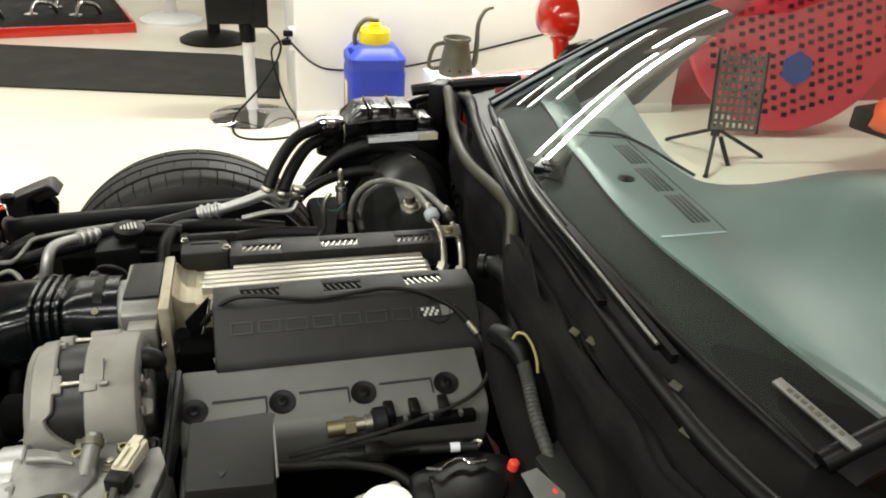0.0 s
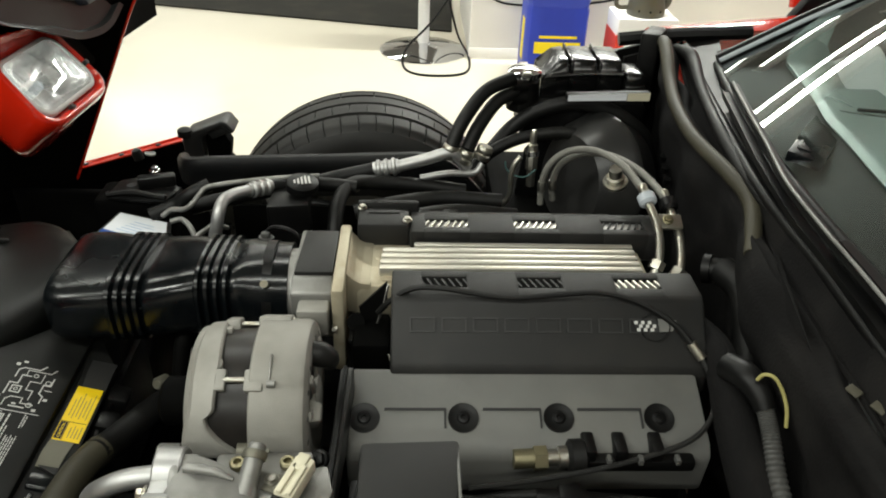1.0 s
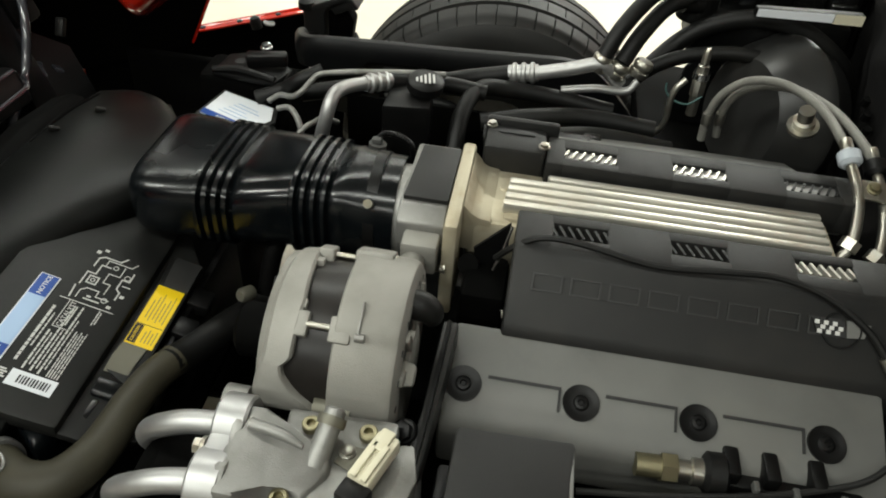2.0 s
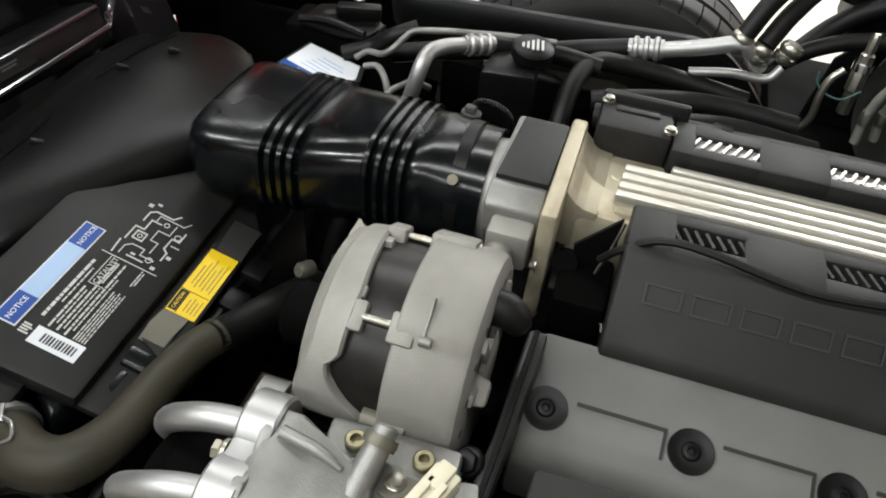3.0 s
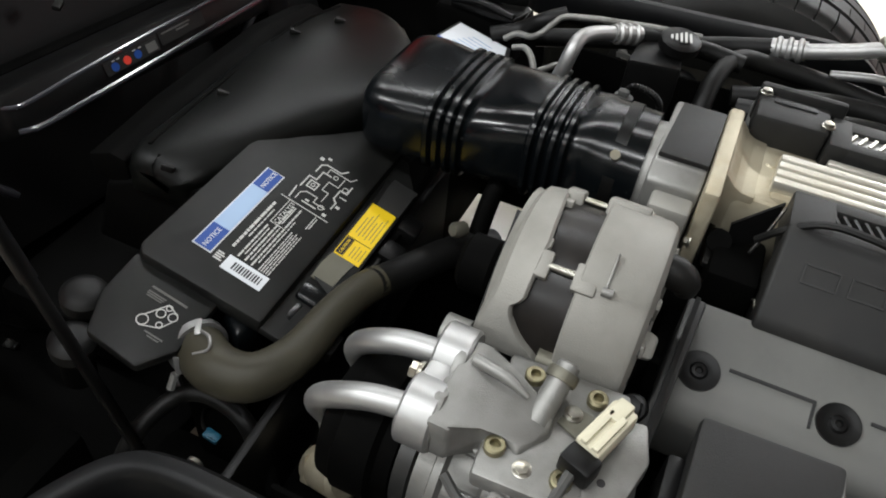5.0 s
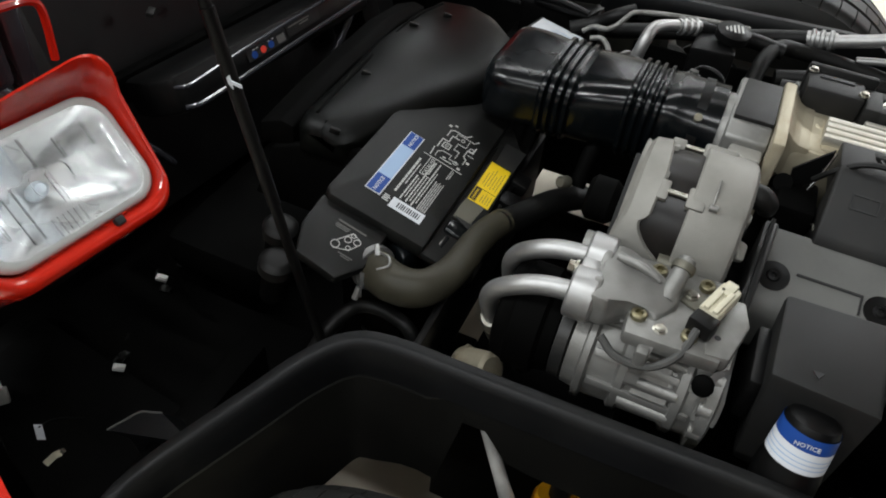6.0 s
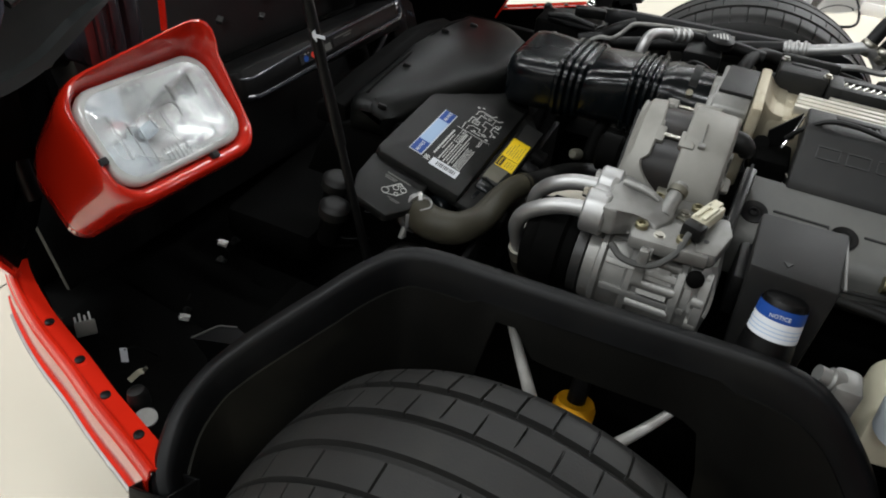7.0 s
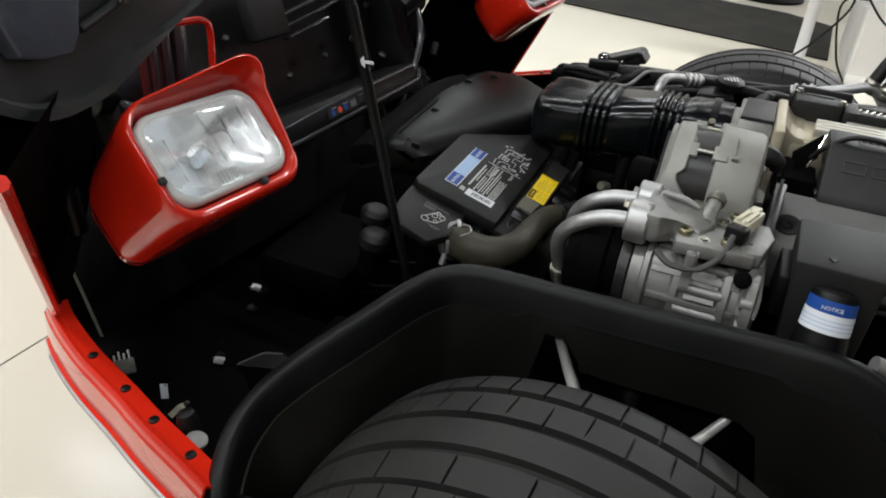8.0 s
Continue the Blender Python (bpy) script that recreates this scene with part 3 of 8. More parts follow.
copy_thing(wheel, pose(0.016, 0.7726, 0.3256, 0, 0, 184.2))

# rim line of the wheelhouse, from its outer front end round to the rear, on the near side
RIM = [(-0.405, -0.812, 0.478), (-0.425, -0.79, 0.503), (-0.443, -0.74, 0.527), (-0.440, -0.695, 0.549), (-0.420, -0.660, 0.572), (-0.394, -0.622, 0.592), (-0.363, -0.574, 0.612), (-0.332, -0.524, 0.631),
       (-0.300, -0.488, 0.641), (-0.255, -0.478, 0.649), (-0.165, -0.478, 0.653), (-0.032, -0.478, 0.658), (0.088, -0.478, 0.664), (0.150, -0.480, 0.664), (0.192, -0.484, 0.650), (0.232, -0.490, 0.612), (0.275, -0.50, 0.555), (0.31, -0.51, 0.47)]


def wheelhouse(side):
    """A black plastic tub round a front wheel, with a rolled rim; side -1 is the driver's."""
    lab = "black plastic inner wheelhouse with a rolled rim"
    t = thing("wheelhouse", (0, side * 0.6, 0.25), lab, "wheel liner", "wheelhouses")
    line = [Vector((p[0] + (0.30 * max(0, abs(p[1]) - 0.48) if side > 0 else 0), -side * p[1] * (1 if side < 0 or abs(p[1]) < 0.5 else 0.985), p[2])) for p in RIM]
    line = curve_pts(line, 5)
    wc = Vector((0, side * 0.76, 0))

    def inward(k):
        d = (line[min(k + 1, len(line) - 1)] - line[max(k - 1, 0)])
        n = Vector((-d.y, d.x, 0)).normalized()
        to = wc - Vector((line[k].x, line[k].y, 0))
        return n if n.dot(to) > 0 else -n
    prof = [(-0.010, -0.055), (-0.013, -0.030), (-0.012, -0.010), (-0.006, -0.001), (0.003, 0.0005), (0.008, -0.002), (0.012, -0.010), (0.016, -0.030), (0.018, -0.044)]
    rings = [[p + inward(k) * a + Vector((0, 0, max(b, -0.036) if -0.20 < p.x < 0.10 and abs(p.y) < 0.53 else b)) for a, b in prof] for k, p in enumerate(line)]
    bm = loft(rings, cap=False, closed=False)
    bmesh.ops.recalc_face_normals(bm, faces=bm.faces)
    bmesh.ops.solidify(bm, geom=list(bm.faces), thickness=0.003)
    part("rolled_rim", bm, M_LINER, t, "rolled upper rim")
    # walls below the rim; the lower edge rises in a curve where the suspension passes through
    edge_x = (-0.41, -0.376, -0.343, -0.304, -0.269, -0.215, -0.186, -0.176, -0.169, -0.138, -0.120, -0.085, 0.060, 0.095, 0.118, 0.14)
    edge_z = (0.22, 0.355, 0.413, 0.437, 0.480, 0.485, 0.470, 0.50, 0.596, 0.598, 0.560, 0.556, 0.560, 0.540, 0.40, 0.22)
    run = []
    for k, p in enumerate(line):
        deep = 0.036 if -0.20 < p.x < 0.10 and abs(p.y) < 0.53 else 0.044
        a = p + inward(k) * (0.014 if deep < 0.04 else 0.018) - Vector((0, 0, deep))
        c = p + inward(k) * float(np.interp(p.x, (-0.26, -0.18, 0.09, 0.13), (0.036, 0.019, 0.019, 0.036)))
        foot = min(a.z - 0.004, float(np.interp(c.x, edge_x, edge_z))) if abs(p.y) < 0.68 else 0.22
        low = Vector((c.x, c.y, foot))
        run.append([a, a.lerp(low, 0.33) + inward(k) * 0.001, a.lerp(low, 0.66) + inward(k) * 0.001, low])
    bm = loft(run, cap=False, closed=False)
    bmesh.ops.recalc_face_normals(bm, faces=bm.faces)
    bmesh.ops.solidify(bm, geom=list(bm.faces), thickness=0.003)
    part("wall", bm, M_INNER, t, "dusty inner wall, lightened for light reaching in")
    # Near-black sheet put behind the opening as the shade in there.
    part("shade_panel", box((-0.215, min(side * 0.425, side * 0.431), 0.30), (0.115, max(side * 0.425, side * 0.431), 0.575), 0.002), M_DARK, t)
    part("lower_wall", quad([(-0.215, side * 0.447, 0.30), (0.125, side * 0.447, 0.30), (0.125, side * 0.447, 0.22), (-0.215, side * 0.447, 0.22)], 0.004), M_LINER, t)
    end = line[0]
    m = Matrix.Translation(end + Vector((-0.012, -side * 0.012, 0.0))) @ pose(0, 0, 0, 24 * side, -14, 0)
    tube = [box((-0.026, -0.022, -0.060), (-0.022, 0.022, 0.006), 0.001), box((0.022, -0.022, -0.060), (0.026, 0.022, 0.006), 0.001), box((-0.026, -0.026, -0.060), (0.026, -0.022, 0.006), 0.001), box((-0.026, 0.022, -0.060), (0.026, 0.026, 0.006), 0.001), box((-0.022, -0.022, -0.060), (0.022, 0.022, -0.055))]
    part("end_block", moved(join(*tube), m), M_BLACK, t, "square hollow rubber end")
    for x, z in ((-0.27, 0.60), (0.06, 0.555), (-0.06, 0.612), (0.02, 0.60)):
        part("clip", lathe([(0, 0.007), (0.003, 0.007), (0.005, 0.003)], (x, side * 0.449, z), (0, side, 0), 12), M_STEEL, t)
    return t


wheelhouse(-1)
wheelhouse(1)


def suspension(side):
    t = thing("suspension", (-0.05, side * 0.5, 0.3), "forged aluminium control arm with a yellow shock absorber", "suspension", "suspensions")
    y = lambda v: side * v
    part("upper_arm", join(sweep([(-0.160, y(0.466), 0.594), (-0.154, y(0.470), 0.578), (-0.141, y(0.475), 0.551), (-0.112, y(0.490), 0.500), (-0.087, y(0.50), 0.446), (-0.06, y(0.54), 0.42)], [0.006, 0.006, 0.0065, 0.008, 0.010, 0.012], 10),
                           sweep([(0.066, y(0.468), 0.548), (0.055, y(0.475), 0.533), (0.026, y(0.490), 0.492), (-0.017, y(0.51), 0.440), (-0.055, y(0.54), 0.415)], [0.005, 0.0055, 0.007, 0.009, 0.012], 10)), M_ARM, t, "forged aluminium upper arm")
    part("arm_tip", lathe([(-0.006, 0.0075), (0.0, 0.0085), (0.006, 0.0075)], (-0.159, y(0.470), 0.592), (1, 0, 0.2), 14), M_STEEL, t, "bright arm end")
    part("pivot_bracket", box((-0.170, min(y(0.446), y(0.468)), 0.582), (-0.154, max(y(0.446), y(0.468)), 0.600), 0.004), M_DARK, t)
    part("pivot_bracket", box((0.062, min(y(0.445), y(0.465)), 0.538), (0.080, max(y(0.445), y(0.465)), 0.560), 0.005), M_DARK, t)
    part("shock", lathe([(0, 0.028), (0.150, 0.028), (0.158, 0.024)], (-0.054, y(0.505), 0.325), (0, -side * 0.3, 1), 24), M_AMBER, t, "yellow shock absorber body")
    part("shock_cap", lathe([(0.158, 0.012), (0.22, 0.012), (0.23, 0.008)], (-0.054, y(0.505), 0.325), (0, -side * 0.3, 1), 24), M_BLACK, t)
    part("knuckle", box((-0.08, min(y(0.52), y(0.58)), 0.22), (0.0, max(y(0.52), y(0.58)), 0.44), 0.015), M_CAST, t)
    part("spring_mount", sweep([(-0.095, y(0.457), 0.552), (-0.069, y(0.456), 0.562), (-0.041, y(0.456), 0.560), (-0.022, y(0.457), 0.553)], [0.006, 0.010, 0.010, 0.006], 12), M_LINER, t)
    part("arm_bracket", strip([(-0.155, y(0.456), 0.567), (-0.141, y(0.456), 0.568), (-0.126, y(0.456), 0.560), (-0.117, y(0.456), 0.528)], 0.010, 0.003, (0, side, 0.2)), M_CAST, t, "bent steel bracket")
    part("bracket_nut", bolt((-0.118, y(0.457), 0.532), (0, side, 0), 0.006, 0.006), M_STEEL, t)
    return t


suspension(-1)
suspension(1)

# ---- red nose panels ----
FLANGE = [(-0.865, 0.600, 0.464), (-0.83, 0.622, 0.467), (-0.78, 0.648, 0.470), (-0.72, 0.675, 0.473), (-0.632, 0.708, 0.478), (-0.558, 0.739, 0.485), (-0.478, 0.769, 0.494), (-0.425, 0.79, 0.500)]


SKEW = pose(-0.7, 0, 0) @ pose(0, 0, 0, 0, 0, -7.5) @ pose(0.7, 0, 0)       # the nose stands a little askew to the engine
MIRROR = SKEW @ Matrix.Diagonal((1, -1, 1, 1)) @ SKEW.inverted()


FAR_SIDE = Matrix.Translation((0, 0.063, 0.0)) @ pose(-0.66, 0.697, 0) @ pose(0, 0, 0, 0, 0, 6.6) @ pose(0.66, -0.697, 0) @ Matrix.Diagonal((1, -1, 1, 1))


def nose_panel(side):
    t = thing("front_fender", (-0.7, side * 0.7, 0.2), "glossy red front fender panel with a drilled flange", "fender", "front fenders")
    line = curve_pts([Vector((x, -y, z)) for x, y, z in FLANGE], 4)

    def out(k):
        d = line[min(k + 1, len(line) - 1)] - line[max(k - 1, 0)]
        n = Vector((-d.y, d.x, 0)).normalized()
        return n if n.y < 0 else -n
    place = Matrix() if side < 0 else FAR_SIDE
    prof = [(-0.012, 0.002), (0.0075, 0.0), (0.0090, 0.003), (0.0125, 0.004), (0.016, 0.0015), (0.0180, -0.005), (0.0195, -0.008), (0.0215, -0.010), (0.0235, -0.030), (0.0245, -0.050), (0.0245, -0.055), (0.0285, -0.058), (0.0295, -0.067), (0.0255, -0.072), (0.018, -0.11), (0.0, -0.17), (-0.03, -0.22)]
    bm = loft([[p + out(k) * a + Vector((0, 0, b)) for a, b in prof] for k, p in enumerate(line)], cap=False, closed=False)
    bmesh.ops.recalc_face_normals(bm, faces=bm.faces)
    bmesh.ops.solidify(bm, geom=list(bm.faces), thickness=0.003)
    part("skin", moved(bm, place), M_RED, t)
    bm = loft([[p + out(k) * a + Vector((0, 0, b)) for a, b in ((-0.0125, -0.001), (-0.018, -0.03), (-0.03, -0.2))] for k, p in enumerate(line)], cap=False, closed=False)
    bmesh.ops.solidify(bm, geom=list(bm.faces), thickness=0.003)
    part("inner_wall", moved(bm, place), M_DARK, t, "black inner wall")
    for x, y, z in FLANGE[3:7]:
        part("hole_plug", moved(lathe([(0, 0.0062), (0.0022, 0.0062), (0.003, 0.005)], (x, -y, z + 0.001), (0, 0, 1), 16), place), M_BLACK, t)
    part("moulding_line", moved(sweep([p + out(k) * 0.0290 + Vector((0, 0, -0.062)) for k, p in enumerate(line)][4:-3:3], 0.0035, 8, steps=3), place), M_ALU, t, "bright strip on the moulding")
    return t


nose_panel(-1)
nose_panel(1)
part_nose = thing("nose_bumper", (-1.0, 0, 0.2), "red front bumper behind the open hood", "bumper")
part("skin", grid(lambda u, v: SKEW @ Vector((-0.98 - 0.10 * (1 - (2 * u - 1) ** 2) - 0.03 * math.sin(math.pi * v), (2 * u - 1) * 0.36, 0.40 - 0.14 * v)), 16, 8, 0.004), M_RED, part_nose)
for side in (-1, 1):
    place = Matrix() if side < 0 else FAR_SIDE
    rub = thing("rubber_stop", place @ Vector((-0.494, -0.747, 0.47)), "grey rubber hood stop with a pale foot", "rubber stop", "hood stops")
    part("foot", moved(lathe([(0, 0.0128), (0.003, 0.0128), (0.004, 0.0105), (0.0030, 0.005)], (-0.494, -0.742, 0.485), (0.2, 0, 1), 20), place), M_CAST, rub, "pale plastic foot")
    part("bumper", moved(lathe([(0.0, 0.012), (0.014, 0.013), (0.024, 0.010), (0.028, 0.004)], (-0.516, -0.726, 0.480), (-0.2, 0, 1), 20), place), M_RUBBER, rub)

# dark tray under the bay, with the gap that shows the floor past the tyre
bay = thing("bay_tray", (0, 0, 0.2), "lower tray and frame rails of the engine bay, blackened as shade", "frame rail")
# Tray, rails and walls carry the bay's shade in their colour.
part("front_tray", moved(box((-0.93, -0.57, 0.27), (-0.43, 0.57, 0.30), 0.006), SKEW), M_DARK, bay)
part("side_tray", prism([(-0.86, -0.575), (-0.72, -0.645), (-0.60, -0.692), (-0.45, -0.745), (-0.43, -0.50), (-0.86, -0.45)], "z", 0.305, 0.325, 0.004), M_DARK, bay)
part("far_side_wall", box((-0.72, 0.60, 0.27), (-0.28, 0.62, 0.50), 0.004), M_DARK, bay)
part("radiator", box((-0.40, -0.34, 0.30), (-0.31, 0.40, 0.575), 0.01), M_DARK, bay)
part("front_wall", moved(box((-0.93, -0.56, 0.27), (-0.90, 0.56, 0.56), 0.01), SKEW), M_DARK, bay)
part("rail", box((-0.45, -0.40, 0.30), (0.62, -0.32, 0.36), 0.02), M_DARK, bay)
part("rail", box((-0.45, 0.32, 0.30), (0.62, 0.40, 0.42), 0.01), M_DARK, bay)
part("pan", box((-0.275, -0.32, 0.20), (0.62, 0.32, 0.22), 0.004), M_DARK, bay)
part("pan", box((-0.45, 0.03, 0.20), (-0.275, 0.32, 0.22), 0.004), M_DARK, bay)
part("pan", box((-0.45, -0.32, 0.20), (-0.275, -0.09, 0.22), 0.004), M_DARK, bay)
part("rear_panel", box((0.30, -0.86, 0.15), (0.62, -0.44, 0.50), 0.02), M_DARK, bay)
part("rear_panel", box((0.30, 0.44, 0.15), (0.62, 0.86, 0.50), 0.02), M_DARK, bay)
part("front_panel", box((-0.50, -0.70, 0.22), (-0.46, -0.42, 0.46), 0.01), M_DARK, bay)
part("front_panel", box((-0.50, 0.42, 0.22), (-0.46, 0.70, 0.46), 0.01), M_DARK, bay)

# ---- engine top ----
def valve_cover(s, y0):
    """Ribless dusty cover sloping outwards, s the side (-1 the driver's), y0 the engine's middle."""
    t = thing("valve_cover", (0.27, y0 + s * 0.22, 0.58), "dusty dark grey valve cover with round bolt seats", "valve cover", "valve covers")
    Y = lambda v: y0 + s * v
    sec = [(Y(0.169), 0.7064), (Y(0.252), 0.6705), (Y(0.262), 0.658), (Y(0.258), 0.60), (Y(0.169), 0.60)]
    part("body", prism(sec, "x", 0.056, 0.456, 0.006), M_VALVE, t)
    m = plane_frame((0, Y(0.225), 0.6825), (1, 0, 0), (0, -s * 0.127, 0.055))
    n = m.to_3x3() @ Vector((0, 0, 1))
    if n.z < 0:
        m = m @ Matrix.Diagonal((1, 1, -1, 1))
        n = -n
    if s < 0:
        for k, x in enumerate((0.074, 0.183, 0.289, 0.402)):
            o = Vector((x, Y(0.225), 0.6825))
            part("bolt_seat", lathe([(-0.002, 0.0172), (0.0016, 0.0170), (0.0016, 0.0158), (0.0002, 0.0125), (0.0004, 0.0075), (0.0022, 0.0058), (0.0026, 0.003), (0.001, 0.0022)], o, n, 32), M_BLACK, t, "round rubber bolt seat")
            if k < 3:
                x2 = (0.183, 0.289, 0.402)[k]
                part("panel_line", moved(join(box((x + 0.022, 0.0085, 0.0), (x2 - 0.019, 0.0112, 0.0015)), box((x2 - 0.0212, -0.012, 0.0), (x2 - 0.019, 0.0085, 0.0015))), m), M_INK, t, "dark seam line")
    return t


Y0 = -0.0075
valve_cover(-1, Y0)
valve_cover(1, Y0)


def rail_cover(s, y0, x0, x1, groups):
    """Black beauty cover over one injector rail: a slotted top strip and a sloping front face; y0 is its inner edge."""
    t = thing("rail_cover", (0.29, y0 + s * 0.06, 0.69), "textured black plastic fuel rail cover with slotted vents", "engine cover", "rail covers")
    Y = lambda v: y0 + s * v
    sec = [(Y(0.048), 0.7690), (Y(0.058), 0.7655), (Y(0.110), 0.712), (Y(0.115), 0.702), (Y(0.114), 0.675), (Y(0.050), 0.675)]
    part("face", prism(sec, "x", x0, x1, 0.004, 3), M_COVER, t)
    # One tray in two tones: lit aluminium far side, unlit near-black here.
    part("under_tray", box((x0 + 0.01, min(Y(0.008), Y(0.046)), 0.72), (x1 - 0.004, max(Y(0.008), Y(0.046)), 0.7640 if s > 0 else 0.7560), 0.003), M_ALU if s > 0 else M_DARK, t, "metal under the slots, dark on the near side")
    if s < 0:
        part("lit_tray", box((0.36, Y(0.042), 0.75), (0.43, Y(0.026), 0.7605), 0.001), M_ALU, t)
    edges = [x0] + [v for g in groups for v in g] + [x1]
    for a, b in zip(edges[::2], edges[1::2]):
        part("top_bar", box((a, min(Y(0.0), Y(0.052)), 0.728), (b, max(Y(0.0), Y(0.052)), 0.7686), 0.003), M_COVER, t)
    for a, b in groups:
        part("edge_bar", box((a - 0.004, min(Y(0.0), Y(0.014)), 0.728), (b + 0.004, max(Y(0.0), Y(0.014)), 0.7684), 0.002), M_COVER, t)
        part("edge_bar", box((a - 0.004, min(Y(0.034), Y(0.052)), 0.728), (b + 0.004, max(Y(0.034), Y(0.052)), 0.7684), 0.002), M_COVER, t)
        for k in range(7):
            x = a + (b - a) * k / 6
            # Slat colour follows which slot groups catch the light.
            part("slat", moved(box((-0.0014, -0.0085, -0.008), (0.0014, 0.0085, 0.0052)), pose(x, Y(0.024), 0.7622, 0, 0, -24 * s)), M_PLATE if (s > 0) != (a > 0.36) else M_COVER, t)
    if s < 0:
        fm = plane_frame((x0, Y(0.1105), 0.7125), (1, 0, 0), (0, 0.052, 0.0535))
        for k in range(8):
            u, w = 0.022 + k * 0.0365, 0.029
            lines = [flat(u, 0.038, u + w, 0.0396, fm, 0.0011, 0.0), flat(u, 0.0534, u + w, 0.055, fm, 0.0011, 0.0), flat(u, 0.0396, u + 0.0016, 0.0534, fm, 0.0011, 0.0), flat(u + w - 0.0016, 0.0396, u + w, 0.0534, fm, 0.0011, 0.0)]
            part("name_bar", join(*lines), M_NAME, t, "hollow raised block bar")
        em = plane_frame((0.405, Y(0.0795), 0.7455), (1, 0, 0), (0, 0.052, 0.0535)) @ Matrix.Diagonal((0.85, 0.8, 1, 1))
        part("badge_ring", moved(lathe([(0, 0.021), (0.0016, 0.021), (0.0016, 0.0192), (0, 0.0192)], (0.004, 0, 0), (0, 0, 1), 36, False), em), M_BLACK, t, "round emblem ring")
        part("flag_field", moved(prism([(-0.028, 0.010), (0.006, 0.010), (0.010, -0.008), (-0.020, -0.008)], "z", 0.0, 0.0010), em), M_INK, t)
        chk = [moved(box((-0.0255 + i * 0.0047 + j * -0.0018 + 0.004, -0.0065 + j * 0.0052, 0.0006), (-0.0255 + i * 0.0047 + 0.0045 + j * -0.0018 + 0.004, -0.0065 + j * 0.0052 + 0.0046, 0.0022)), em) for i in range(6) for j in range(3) if (i + j) % 2 == 0]
        part("checks", join(*chk), M_PRINT, t, "white checks of the emblem")
        part("flag_tail", moved(prism([(0.008, 0.012), (0.034, 0.010), (0.028, -0.006), (0.010, -0.008)], "z", 0.0, 0.0014), em), M_VALVE, t)
    return t


rail_cover(-1, -0.070, 0.101, 0.470, ((0.138, 0.190), (0.253, 0.305), (0.371, 0.424)))
rail_cover(1, 0.019, 0.123, 0.462, ((0.144, 0.200), (0.264, 0.320), (0.385, 0.440)))


def intake():
    t = thing("intake_manifold", (0.2, Y0, 0.6), "cast aluminium intake with a ribbed bright top plate", "intake")
    part("casting", join(box((0.085, Y0 - 0.052, 0.62), (0.43, Y0 + 0.022, 0.746), 0.006), box((0.05, Y0 - 0.06, 0.64), (0.13, Y0 + 0.045, 0.742), 0.012)), M_GOLD, t)
    for k in range(5):
        y = -0.051 + k * 0.0134
        part("rib", box((0.128 if k == 4 else 0.084 + 0.001 * k, y, 0.744), (0.419, y + 0.0098, 0.7575), 0.0022), M_PLATE, t)
    part("lug", prism([(0.056, -0.062), (0.098, -0.062), (0.094, -0.030), (0.080, -0.022), (0.056, -0.026)], "z", 0.70, 0.7425, 0.006, 3), M_GOLD, t)
    part("front_ramp", prism([(0.0445, 0.7590), (0.049, 0.7540), (0.054, 0.7485), (0.062, 0.7440), (0.074, 0.7425), (0.074, 0.70), (0.0445, 0.70)], "y", Y0 - 0.058, Y0 + 0.042, 0.001), M_GOLD, t, "curved ramp behind the flange")
    for x, y in ((0.082, -0.004), (0.098, 0.010), (0.066, 0.018)):
        part("cast_bump", lathe([(0, 0.005), (0.0012, 0.004), (0.0016, 0.001)], (x, y, 0.742), (0, 0, 1), 14), M_GOLD, t)
    part("pipe_boss", lathe([(0, 0.011), (0.03, 0.011)], (0.058, -0.085, 0.70), (0, -0.8, 0.6), 16), M_DARK, t)
    tb = thing("throttle_unit", (0.01, Y0, 0.62), "grey throttle body with a textured black top plate", "throttle body")
    part("body", join(prism([(Y0 - 0.083, 0.745), (Y0 - 0.083, 0.715), (Y0 - 0.06, 0.66), (Y0 + 0.05, 0.65), (Y0 + 0.05, 0.7555), (Y0 - 0.062, 0.7555)], "x", -0.022, 0.0285, 0.004), lathe([(0, 0.052), (0.03, 0.055)], (-0.045, Y0 - 0.01, 0.70), (1, 0, 0), 36)), M_CAST, tb)
    part("top_plate", prism([(-0.019, Y0 - 0.058), (0.028, Y0 - 0.058), (0.029, Y0 + 0.040), (-0.015, Y0 + 0.040)], "z", 0.7545, 0.7605, 0.0015), M_COVER, tb, "textured black top plate")
    part("flange", box((0.0295, Y0 - 0.102, 0.64), (0.0445, Y0 + 0.052, 0.764), 0.004), M_GOLD, tb, "gold-toned gasket flange")
    part("lever", join(box((-0.012, Y0 - 0.108, 0.70), (0.026, Y0 - 0.082, 0.738), 0.004), lathe([(0, 0.013), (0.016, 0.013), (0.018, 0.008)], (0.002, Y0 - 0.105, 0.716), (0, -1, 0), 20)), M_ALT, tb)
    part("cable_bracket", join(quad([(0.062, -0.103, 0.735), (0.096, -0.096, 0.768), (0.096, -0.096, 0.73), (0.066, -0.103, 0.70)], 0.003), box((0.05, -0.13, 0.70), (0.10, -0.10, 0.706), 0.001)), M_BLACK, tb, "black cable bracket")
    part("bracket_edge", sweep([(0.097, -0.098, 0.766), (0.092, -0.106, 0.745), (0.084, -0.116, 0.722)], 0.0018, 8), M_CHROME, tb, "bright bent edge")
    part("return_spring", sweep([(0.098 + 0.0011 * k, -0.158 - 0.0002 * k + 0.004 * math.cos(1.57 * k), 0.705 + 0.004 * math.sin(1.57 * k)) for k in range(34)], 0.0009, 6, steps=2), M_STEEL, tb, "small coil spring")
